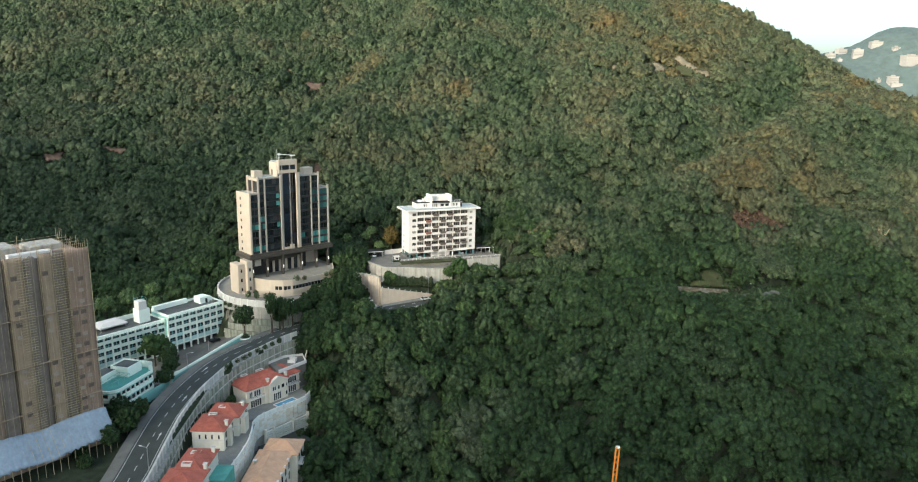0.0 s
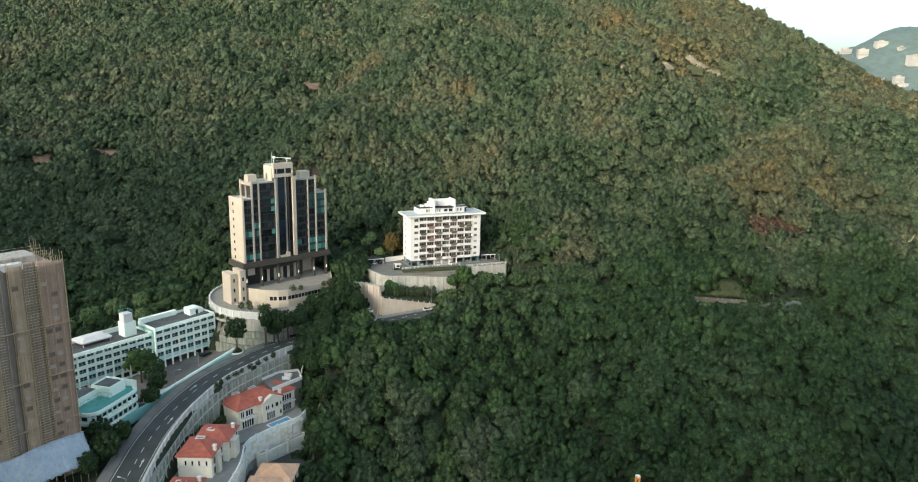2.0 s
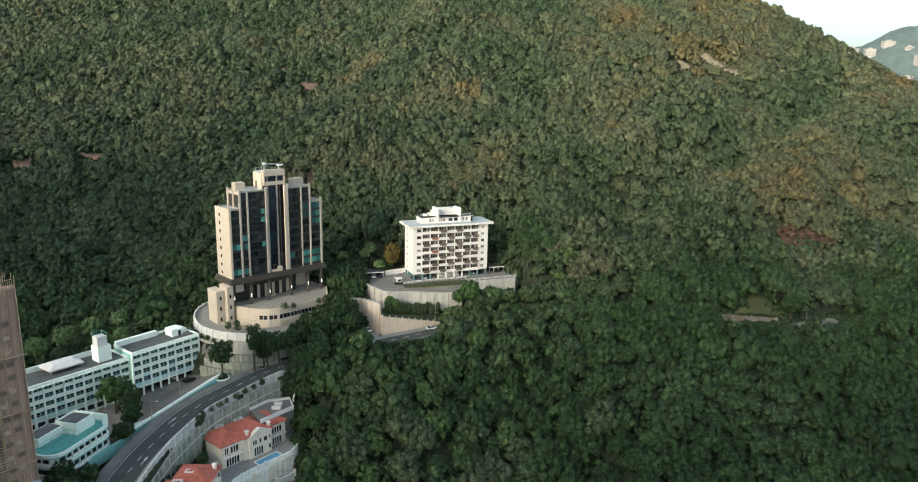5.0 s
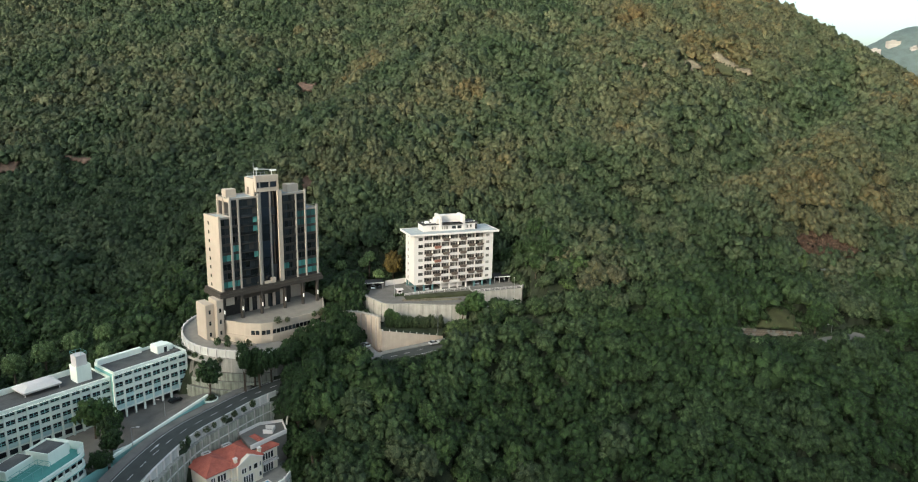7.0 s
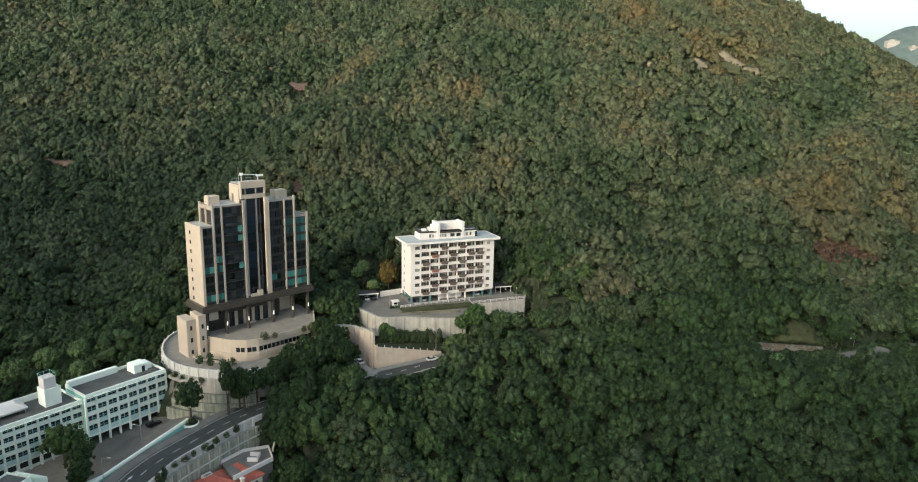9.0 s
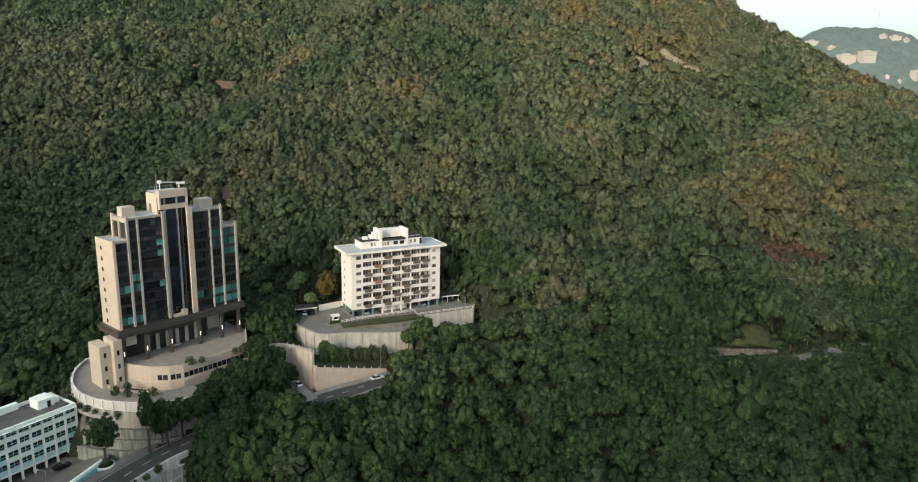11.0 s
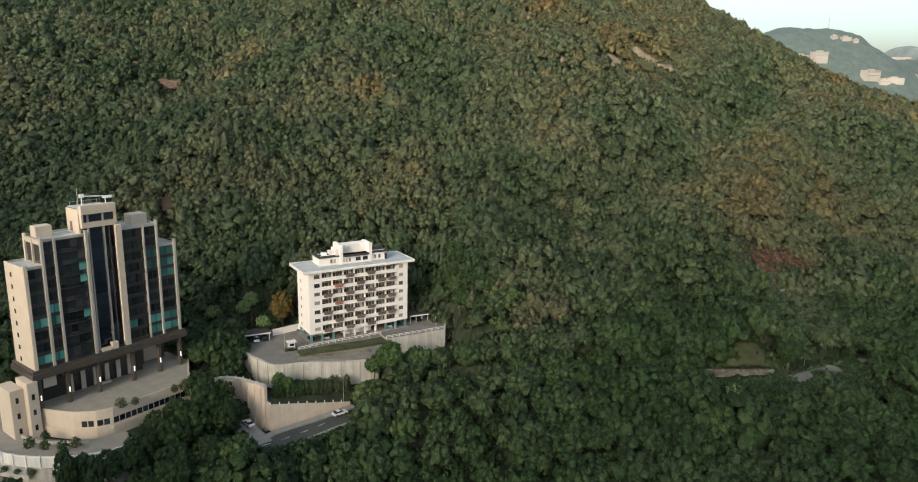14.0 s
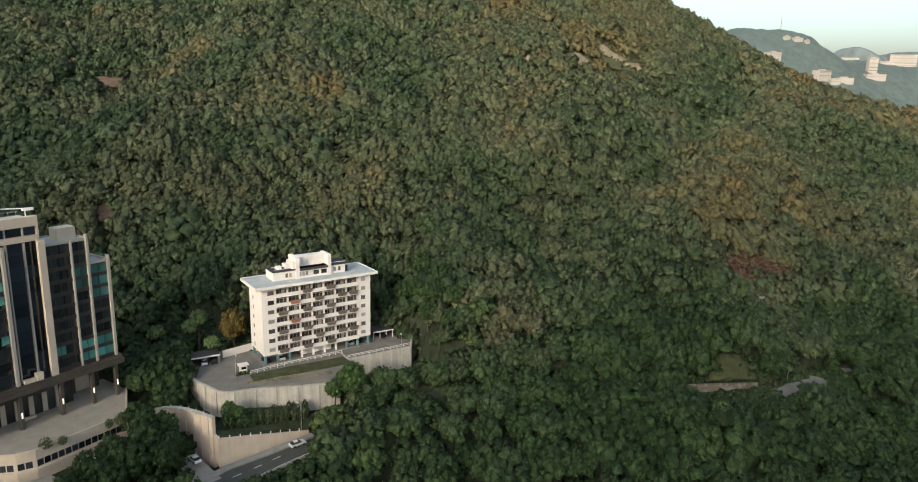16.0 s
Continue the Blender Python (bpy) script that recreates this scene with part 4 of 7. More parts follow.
    # glazed bays, floor by floor
    teal = {(0, 0), (0, 3), (1, 0), (1, 4), (1, 3), (4, 6), (4, 7), (4, 0), (4, 1), (5, 0), (5, 1), (5, 5), (5, 6), (5, 7), (3, 1)}
    bays = ((0, 0.9, 4.45, 8), (1, 5.15, 7.55, 10), (3, 25.2, 28.0, 10), (6, 28.0, 31.3, 10), (4, 31.75, 35.2, 10), (5, 35.8, 40.3, 8))
    sp = MB().box(0, 0, 0, 1, 0.22, 1).mesh("spandrel", M_bronze)
    mull = MB().box(0, 0, 0, 0.08, 0.14, 1).mesh("mullion", M_frame)
    for b, u0, u1, n in bays:
        for k in range(n):
            za = z0 + k * F
            piece("spandrel", sp, t, Matrix.Translation((u0, 0.16, za - Z)) @ Matrix.Diagonal((u1 - u0, 1, 1.0, 1)))
            g = (4 if k > 4 else 1) if (b, k) in teal else 0
            mid = (u0 + u1) / 2
            if b == 6:
                for j in range(5):
                    c = u0 + (u1 - u0) * j / 5
                    pane(c, c + (u1 - u0) / 5 - 0.25, za + 1.0, za + F, 0.3, 2 if j > 2 and (k * 7 + j) % 4 else 0)
            else:
                pane(u0, mid - 0.04, za + 1.0, za + F, 0.3, g)
                pane(mid + 0.04, u1, za + 1.0, za + F, 0.3, g)
                w = piece("mullion", mull, t, Matrix.Translation((mid - 0.04, 0.18, za + 1.0 - Z)) @ Matrix.Diagonal((1, 1, F - 1.0, 1)))
    # rounded balconies of the wide left bay
    arc = [(8.6 + 3.4 * (1 - math.cos(math.pi * k / 10)), 0.9 - 1.25 * math.sin(math.pi * k / 10)) for k in range(11)]
    slab = MB().prism(arc, 0, 0.28).mesh("balcony_slab", M_bronze)
    rail = MB()
    rail.rings([[(x, y - 0.02, z) for x, y in arc] for z in (0.28, 1.15)], closed=False, caps=False)
    rail = rail.mesh("balcony_rail", M_glass)
    for k in range(10):
        za = z0 + k * F
        s = piece("balcony", slab, t, Matrix.Translation((0, 0, za - Z)))
        piece("balcony_rail", rail, s, Matrix.Identity(4))
        for j in range(4):
            a = 8.3 + j * 1.8
            pane(a, a + 1.7, za + 0.2, za + F - 0.2, 0.52, 1 if (j == 3 and k in (3, 6, 7)) else (2 if (k + j) % 5 == 1 else 0))
    # rooftop boxes and boom
    bx = part("lift_motor_room", mb().block(5.6, 4.4, 69.9, 9.6, 7.6, 73.0, 0.1), M_cream, t)
    part("lift_motor_room", mb().block(30.2, 3.6, 69.9, 35.0, 7.2, 73.0, 0.1), M_cream, t)
    crane = part("gondola_crane", mb().tube((16.4, 1.6, 80.0), (24.6, 1.6, 79.3), 0.17, 0.12, 6).box(22.0, 1.2, 78.9, 24.4, 2.0, 79.5).box(15.9, 1.3, 79.6, 17.0, 1.9, 80.5), M_white_metal, t, "white window-cleaning boom")
    part("crane_post", mb().tube((16.4, 1.6, 77.4), (16.4, 1.6, 79.8), 0.14, n=6), M_white_metal, crane)
    part("crane_post", mb().tube((22.6, 1.6, 77.4), (22.6, 1.6, 79.0), 0.14, n=6), M_white_metal, crane)
    for u in (16.2, 18.0, 19.8, 21.6, 23.4):
        part("roof_post", mb().tube((u, 8.0, 76.7), (u, 8.0, 77.9), 0.05, n=5), M_steel, t)
    part("roof_railing", mb().tube((16.0, 8.0, 77.8), (23.8, 8.0, 77.8), 0.05), M_steel, t)
    part("aerial", mb().tube((15.6, 2.0, 76.6), (15.6, 2.0, 82.4), 0.13, 0.08), M_steel, t)
    for a, b, v, z in ((5.2, 15.6, 0.4, 71.2), (0.3, 4.6, 0.4, 65.0), (36, 40.4, 0.3, 65.1), (36, 40.4, 10.8, 65.1)):
        part("roof_railing", mb().tube((a, v, z), (b, v, z), 0.045), M_steel, t)
    part("awning", mb().box(19.8, -1.0, 36.9, 21.4, 0.4, 38.8).box(17.0, -0.8, 36.9, 19.6, 0.6, 37.7), M_cream, t, "pale stone ornament above the entrance")
    # dark belt, columns and lobby
    part("belt", mb().box(-1.1, -1.1, 34.5, 42.2, 12.0, 36.0).box(-0.8, -0.8, 36.0, 41.9, 11.8, 36.85), M_brown, t, "dark brown stone belt over the open lobby floor")
    for u in (0.5, 7.6, 15.6, 25.4, 33.4, 40.0):
        c = part("column", mb().block(u - 0.55, -0.6, 25.5, u + 0.55, 0.5, 34.5, 0.18), M_brown, t)
        part("wall_lamp", mb().box(u - 0.14, -0.72, 28.6, u + 0.14, -0.6, 30.0), M_lamp, c, "white upright lamp")
        part("column", mb().block(u - 0.5, 9.5, 25.5, u + 0.5, 10.5, 34.5, 0.18), M_brown, t)
    lob = part("lobby_wall", mb().box(3.0, 5.5, 25.5, 31.0, 11.0, 34.5), M_frame, t)
    for k in range(6):
        u = 10 + k * 3.3
        part("lobby_panel", mb().box(u, 5.3, 25.6, u + 1.2, 5.48, 31.8), M_cream if k % 2 else M_wall_tan, lob)
        part("lobby_glass", mb().box(u + 1.3, 5.36, 25.7, u + 3.1, 5.46, 31), M_glass, lob)
    part("lobby_beam", mb().box(8, 4.6, 31.2, 26, 5.5, 32.6), M_brown, lob)
    part("screen_wall", mb().box(2.0, 0.9, 31.0, 5.2, 1.2, 33.9), M_cream, t)
    part("bench", mb().box(18.0, 3.4, 25.7, 20.6, 4.3, 26.3), M_cream, t)
    part("rear_screen", mb().box(33, 10.6, 25.5, 41, 10.9, 31), M_wall_tan, t)
    # podium with its canted front and strip of windows
    pod = [(-0.4, 1.2), (4.4, -8.6), (8.2, -12.4), (11.8, -13.9), (34.0, -13.9), (43.4, 1.2), (43.4, 13.0), (-0.4, 13.0)]
    part("podium_wall", mb().prism(pod, 16.0, 25.4), M_cream, t)
    part("terrace_floor", mb().prism([(u * 0.985 + 0.3, v * 0.97 + 0.2) for u, v in pod], 25.4, 25.55), M_paver, t)
    m, m2 = mb(), mb()
    for a, b in zip(pod[:5], pod[1:6]):
        pa, pb = Vector(a), Vector(b)
        nrm = Vector(((pb - pa).y, -(pb - pa).x)).normalized()
        q = [pa + nrm * 0.12, pb + nrm * 0.12, pb - nrm * 0.22, pa - nrm * 0.22]
        m.prism([tuple(c) for c in q], 24.9, 26.35)
        q = [pa + nrm * 0.25, pb + nrm * 0.25, pb - nrm * 0.1, pa - nrm * 0.1]
        m2.prism([tuple(c) for c in q], 20.4, 21.5)
    part("terrace_parapet", m, M_cream, t)
    part("podium_band", m2, M_cream, t)
    gm2 = MB().box(0.12, -0.05, 0, 1.48, 0.12, 1.6).mesh("podium_window", M_glass)
    for (a, b), skip in ((((4.4, -8.6), (8.2, -12.4)), 1), (((8.2, -12.4), (11.8, -13.9)), 0), (((11.8, -13.9), (34.0, -13.9)), 0)):
        pa, pb = Vector(a), Vector(b)
        L = (pb - pa).length
        ang = math.degrees(math.atan2((pb - pa).y, (pb - pa).x))
        for k in range(skip, int(L / 1.6)):
            p = pa + (pb - pa) * (k * 1.6 / L)
            piece("window", gm2, t, pose(p.x, p.y, 22.0 - Z, 0, 0, ang))
    # stair towers beside the podium
    part("stair_tower", mb().block(-2.9, -1.5, 16, -0.3, 5.0, 34.6, 0.12), M_cream, t)
    st = part("stair_tower", mb().block(-6.2, 0.5, 16, -2.9, 8.0, 33.0, 0.12), M_cream, t)
    for k in range(3):
        part("window", mb().box(-2.0, -1.56, 21.5 + 4.2 * k, -1.3, -1.46, 23.0 + 4.2 * k), M_glass, st)
        part("window", mb().box(-5.0, 0.44, 21.0 + 4.2 * k, -4.3, 0.54, 22.5 + 4.2 * k), M_glass, st)
    # terrace planting boxes
    return t


tower()
for x, y, r in ((-71.6, 290.5, 1.5), (-68.5, 292.0, 1.2), (-58.0, 300.5, 1.6), (-60.2, 299.0, 1.2), (-88.5, 285, 1.2), (-90.5, 281.0, 1.6), (-86.5, 279.6, 1.4), (-82.0, 278.9, 1.4), (-79.5, 280.0, 1.5)):
    shrub(x, y, 25.5 if y > 288 and x > -75 else 20.4, r, r * 1.3, M_leaf, "round dark green shrub on the podium terrace")

ramp = thing("ramp", "curved pale concrete driveway ramp with a white post parapet", "ramp", kind="structure")
RIM = spline([(-105, 316, 20.9), (-108.6, 308, 20.7), (-109.4, 301, 20.5), (-108.0, 294, 20.3), (-104.6, 287, 20.2), (-99.5, 281.2, 20.1), (-92.5, 277.2, 20.0), (-84, 275.2, 20.0), (-76, 275.6, 19.8), (-69.5, 278.8, 19.4), (-64.5, 284, 19.0)], 1.6)
part("roadway", MB().sweep(RIM, -9.5, 0.2, -1.5, -0.15), M_paver, ramp)
part("inner_kerb", MB().sweep(RIM[4:-8], -7.6, -7.2, -0.2, 0.55), M_cream, ramp)
part("parapet", MB().sweep(RIM, 0.0, 0.3, -2.4, 0.55), M_conc_pale, ramp)
part("coping", MB().sweep(RIM, -0.1, 0.4, 0.55, 0.72), M_white, ramp)
part("supporting_wall", MB().sweep(RIM, 0.3, 0.8, -9.0, -2.2), M_conc, ramp)
part("planter_shelf", MB().sweep(RIM[6:30], 0.8, 2.2, -4.2, -3.2), M_conc, ramp)
for k, (o, z) in enumerate(((0.8, -6.6), (2.8, -8.8), (4.9, -11.0))):
    part("terrace", MB().sweep(RIM[24:40], o, o + 1.75, z - 3.5, z - 0.5), M_spray, ramp)
    part("terrace_wall", MB().sweep(RIM[24:40], o + 1.75, o + 2.1, z - 4.0, z), M_conc_mossy, ramp)
post_me = MB().block(-0.16, -0.3, -2.3, 0.16, 0.3, 1.0, 0.05).mesh("post", M_white)
for i in range(0, len(RIM) - 1, 2):
    p, q = Vector(RIM[i]), Vector(RIM[i + 1])
    d = (q - p).normalized()
    piece("post", post_me, ramp, pose(p.x + d.y * 0.3, p.y - d.x * 0.3, p.z, 0, 0, math.degrees(math.atan2(d.y, d.x))))


for i in range(7, 30, 2):
    p, q = Vector(RIM[i]), Vector(RIM[i + 1])
    d = (q - p).normalized()
    r = random.uniform(0.7, 1.3)
    shrub(p.x + d.y * 1.5, p.y - d.x * 1.5, p.z - 3.25, r, r * 1.1, M_leaf, "low green shrub on the planter shelf below the ramp")


# ---- white apartment block ----
def white_block():
    Z = 26.4
    t = thing("apartment_block", "white slab apartment block with balconies and a wide flat roof", "building", -24.92, 330.16, Z, math.degrees(0.40))
    L, D, zb, F = 36.0, 11.5, 29.4, 3.0
    zt = zb + 7 * F

    def mb():
        return MB(-Z)
    a, b = 4.4, 31.8
    part("side_panel", mb().box(0, 0, zb, a, D, zt), M_white, t)
    part("side_panel", mb().box(b, 0, zb, L, D, zt), M_white, t)
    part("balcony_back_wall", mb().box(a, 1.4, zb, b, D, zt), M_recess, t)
    w = (b - a) / 7
    gl = MB().box(0.3, 1.3, 0.15, w - 0.25, 1.38, 2.45).mesh("window", M_glass_home)
    fr = MB().box(0.2, 1.2, 2.45, w - 0.15, 1.34, 2.6).box(0.2, 1.22, 1.85, w - 0.15, 1.3, 1.93)
    for u in (0.2, w * 0.36, w * 0.68, w - 0.27):
        fr.box(u, 1.24, 0.1, u + 0.08, 1.34, 2.45)
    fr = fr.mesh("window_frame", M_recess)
    glb = MB().box(0.1, 1.24, 0.2, w * 0.30, 1.31, 2.4).mesh("window", M_glass_pale)
    sl = MB().box(0.0, -0.25, -0.28, w, 1.4, 0.0).box(0, -0.25, 0.0, w, -0.1, 0.95).mesh("balcony_slab", M_white)
    pl = MB().rings([[(0.6, -0.28, 0.15), (w - 0.6, -0.28, 0.15), (w - 0.8, -0.6, 0.15), (0.8, -0.6, 0.15)], [(0.3, -0.28, 1.3), (w - 0.3, -0.28, 1.3), (w - 0.45, -0.95, 1.3), (0.45, -0.95, 1.3)]])
    plm = [pl.mesh("balcony_planter", M_planter), pl.mesh("balcony_planter", M_planter_red)]
    for k in range(7):
        for j in range(7):
            o = Matrix.Translation((a + j * w, 0, zb - Z + k * F))
            s = piece("balcony", sl, t, o)
            piece("window_frame", fr, piece("window", gl, t, o), Matrix.Identity(4))
            if random.random() < 0.4:
                piece("window", glb, t, o @ Matrix.Translation((w * 0.5, -0.02, 0)))
            if (k + j) % 2 == (0 if j < 6 else 1) and not (k == 6 and j == 0):
                piece("balcony_planter", plm[1 if (j == 1 and k > 2) or (j == 0 and k == 5) or (j, k) in ((1, 6), (1, 4)) else 0], s, Matrix.Identity(4))
    fin = MB().box(-0.08, 0.35, 0, 0.08, 1.4, 7 * F).mesh("fin", M_white)
    for j in range(1, 7):
        piece("fin", fin, t, Matrix.Translation((a + j * w, 0, zb - Z)))
    win = MB().box(-0.95, -0.06, 0.95, 0.95, 0.03, 2.1).box(-1.05, -0.12, 0.82, 1.05, 0.02, 0.94).mesh("window", M_glass_home)
    winp = MB().box(-0.95, -0.06, 0.95, 0.95, 0.03, 2.1).mesh("window", M_glass_pale)
    lw = MB().box(-0.06, -0.35, 1.0, 0.03, 0.35, 2.1).mesh("window", M_glass_pale)
    for k in range(7):
        piece("window", win if k in (1, 2, 5, 6) else winp, t, Matrix.Translation((2.7, 0, zb - Z + k * F)))
        piece("window", win if k in (1, 4) else winp, t, Matrix.Translation((33.4, 0, zb - Z + k * F)) @ Matrix.Diagonal((0.8, 1, 1, 1)))
        piece("window", lw, t, Matrix.Translation((0, 8.0, zb - Z + k * F)))
    # ground floor on teal columns
    part("ground_slab", mb().box(-0.3, -0.3, 26.0, L + 0.3, D + 0.3, 26.42), M_pave, t)
    part("entrance_wall", mb().box(13, 2.5, 26.4, 23, 10, zb), M_white, t)
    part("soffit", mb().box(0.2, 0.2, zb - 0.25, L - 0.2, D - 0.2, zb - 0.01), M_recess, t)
    col = MB().block(-0.35, -0.35, 0, 0.35, 0.35, 3.0, 0.06).mesh("column", M_teal_dark)
    colw = MB().block(-0.3, -0.3, 0, 0.3, 0.3, 3.0, 0.06).mesh("column", M_white)
    for j in range(10):
        for v in (0.6, D - 0.6):
            piece("column", colw if 3 <= j <= 6 else col, t, Matrix.Translation((0.6 + j * (L - 1.2) / 9, v, 0)))
    part("car_bay_wall", mb().box(1, 9.6, 26.4, 12, 9.9, zb), M_teal_dark, t)
    part("car_bay_wall", mb().box(24, 9.6, 26.4, 35, 9.9, zb), M_teal_dark, t)
    # roof slab and penthouse
    r = part("roof_slab", mb().box(-2.2, -1.35, zt, L + 2.1, D + 1.4, zt + 0.62).box(-1.7, -0.9, zt - 0.15, L + 1.6, D + 0.9, zt), M_white, t)
    part("roof_deck", mb().box(-1.8, -1.0, zt + 0.62, L + 1.7, D + 1.0, zt + 0.72), M_deck, r, "pale blue-grey roof deck")
    part("roof_kerb", mb().box(-2.2, -1.35, zt + 0.62, L + 2.1, -1.1, zt + 0.85).box(-2.2, D + 1.15, zt + 0.62, L + 2.1, D + 1.4, zt + 0.85).box(-2.2, -1.1, zt + 0.62, -1.95, D + 1.15, zt + 0.85).box(L + 1.85, -1.1, zt + 0.62, L + 2.1, D + 1.15, zt + 0.85), M_white, r)
    z1 = zt + 0.72
    p = part("penthouse", mb().box(5.2, 4.0, z1, 30.0, 10.6, z1 + 2.7), M_white, t)
    part("penthouse_roof", mb().box(4.9, 3.7, z1 + 2.7, 30.3, 10.9, z1 + 3.1), M_dark_roof, p, "dark flat penthouse roof")
    part("lift_housing", mb().block(13.3, 6.2, z1, 22.9, 9.4, z1 + 6.2, 0.1).block(11.2, 4.2, z1, 12.2, 9.0, z1 + 5.2, 0.08).block(9.8, 6.0, z1, 11.2, 9.0, z1 + 4.2, 0.08), M_white, t)
    part("side_fin", mb().block(12.2, 3.3, z1, 13.4, 9.6, z1 + 6.7, 0.08), M_white, t)
    part("side_fin", mb().block(22.8, 3.3, z1, 24.0, 9.6, z1 + 6.5, 0.08), M_white, t)
    part("glazed_front", mb().box(13.4, 3.6, z1, 22.8, 6.2, z1 + 2.5), M_white, t)
    part("shelf_roof", mb().box(13.42, 3.0, z1 + 2.5, 22.78, 6.1, z1 + 3.1), M_dark_roof, p)
    for k in range(9):
        u = (9.0, 10.2, 13.2, 14.3, 15.4, 18.0, 20.6, 25.0, 26.6)[k]
        part("penthouse_window", mb().box(u, 3.5 if 12.2 < u < 24 else 3.92, z1 + 0.7, u + (1.8 if u in (18.0, 20.6) else 0.8), 3.64 if 12.2 < u < 24 else 4.02, z1 + 2.0), M_glass if u in (18.0, 20.6, 28) else M_glass_pale, p)
    part("roof_door", mb().box(29.0, 3.9, z1, 29.9, 4.02, z1 + 2.3), M_glass, p)
    for a, b, v in ((6.0, 11, 5.0), (6.0, 11, 8.0), (24.5, 29.5, 5.0)):
        part("roof_pipe", mb().tube((a, v, z1 + 3.3), (b, v, z1 + 3.3), 0.1), M_white_metal, t)
    part("roof_unit", mb().block(7, 6, z1 + 3.1, 8.6, 7.6, z1 + 3.9, 0.05), M_white_metal, t)


white_block()


# ---- terraces and retaining walls below the white block ----
court = [(-53, 339), (-44.4, 324), (-39.8, 318.3), (-34.4, 313.2), (-26.2, 315.6), (-14.7, 316.5), (-4, 318), (0.2, 332.6), (20.9, 339.8), (22, 352), (8, 362), (-34, 349), (-46, 346)]
setting("terrace", MB().prism(court, 22.0, 26.25), M_old_asphalt, "worn grey asphalt courtyard before the white block")
tw_ = thing("terrace_wall", "tall stained concrete retaining wall with joints and a low kerb", "wall", kind="structure")
front = spline([(-53, 339, 26.3), (-44.4, 324, 26.3), (-39.8, 318.3, 26.3), (-34.4, 313.0, 26.3), (-26.2, 314.6, 26.0), (-14.7, 315.2, 25.6), (-3.0, 317.2, 25.2)], 2.4)
part("face", MB().sweep(front, 0.0, 0.6, -7.5, 0.0), M_conc, tw_)
part("kerb", MB().sweep(front, -0.1, 0.75, 0.0, 0.35), M_conc, tw_)
joint = MB().block(-0.12, -0.1, -6.5, 0.12, 0.12, 0.2, 0.03).mesh("joint_rib", M_pave)
for i in range(4, len(front) - 1, 2):
    p, q = Vector(front[i]), Vector(front[i + 1])
    d = (q - p).normalized()
    piece("joint_rib", joint, tw_, pose(p.x + d.y * 0.66, p.y - d.x * 0.66, p.z, 0, 0, math.degrees(math.atan2(d.y, d.x))))
rw = thing("retaining_wall", "broad streaked concrete retaining wall with a white post fence", "wall", kind="structure")
rpath = [(0.2, 332.0, 26.4), (7, 334.4, 26.5), (14, 336.8, 26.6), (20.9, 339.2, 26.7)]
part("face", MB().sweep(rpath, 0.0, 0.7, -8.0, 0.0), M_conc, rw)
part("return_wall", MB().sweep([(0.2, 332.0, 26.4), (-2.0, 338.0, 26.4)], -0.35, 0.35, -8, 0), M_conc, rw)
part("return_wall", MB().sweep([(20.9, 339.2, 26.7), (23.0, 350.0, 27.0)], -0.3, 0.4, -8, 0), M_conc, rw)
rail = MB().box(-0.07, -0.07, 0, 0.07, 0.07, 1.1).mesh("fence_post", M_white)
fence = thing("fence", "white post and rail fence along the terrace edge", "fence")
for path in (rpath, [(-28.5, 324.5, 26.3), (-19, 329.2, 26.4), (-8, 333.6, 26.4), (-1.5, 336.6, 26.4)]):
    pp = spline(path, 2.1)
    for p in pp:
        piece("fence_post", rail, fence, Matrix.Translation(p))
    part("fence_rail", MB().sweep(pp, -0.05, 0.05, 0.95, 1.08).sweep(pp, -0.04, 0.04, 0.5, 0.6), M_white, fence)
setting("bank", MB().sweep(spline([(-28, 321.5, 26.3), (-17, 325, 26.6), (-6, 328.5, 26.6), (-0.5, 331, 26.5)], 2), -2.2, 2.6, -0.5, 0.35), M_grass, "rough grassy bank between drive and block")
setting("bank_slope", MB().sweep(spline([(-29, 318.8, 26.1), (-17, 320.6, 26.2), (-5, 322.5, 26.0)], 2), -1.2, 1.2, -0.6, 0.25), M_bare, "bare earth bank beside the drive")

# ribbed wall and tan wall along the lower road
rib = thing("ribbed_wall", "tall tan retaining wall with upright ribs", "wall", kind="structure")
rp = spline([(-62, 313, 21.2), (-54, 314.5, 22.2), (-47, 312.2, 23.3), (-41, 306.4, 24.4), (-35.4, 300.0, 25.4)], 1.6)
part("face", MB().sweep(rp, 0.0, 0.9, -14, 0.0), M_wall_tan, rib)
part("coping", MB().sweep(rp, -0.2, 1.05, 0.0, 0.3), M_conc, rib)
ribme = MB().block(-0.22, -0.3, -13, 0.22, 0.3, -0.2, 0.06).mesh("rib", M_recess)
for i in range(8, len(rp) - 1, 2):
    p, q = Vector(rp[i]), Vector(rp[i + 1])
    d = (q - p).normalized()
    piece("rib", ribme, rib, pose(p.x + d.y * 0.95, p.y - d.x * 0.95, p.z, 0, 0, math.degrees(math.atan2(d.y, d.x))))
    part("lamp_post", MB().box(p.x - 0.15, p.y - 0.15, p.z + 0.3, p.x + 0.15, p.y + 0.15, p.z + 0.75), M_conc, rib)
tan = thing("tan_wall", "smooth tan rendered retaining wall beside the lower road", "wall", kind="structure")
wl = Vector((-34.2, 297.2)), Vector((-12.0, 309.0))
m = MB()
dn = Vector((0.469, -0.883)) * 0.6
a, b = wl
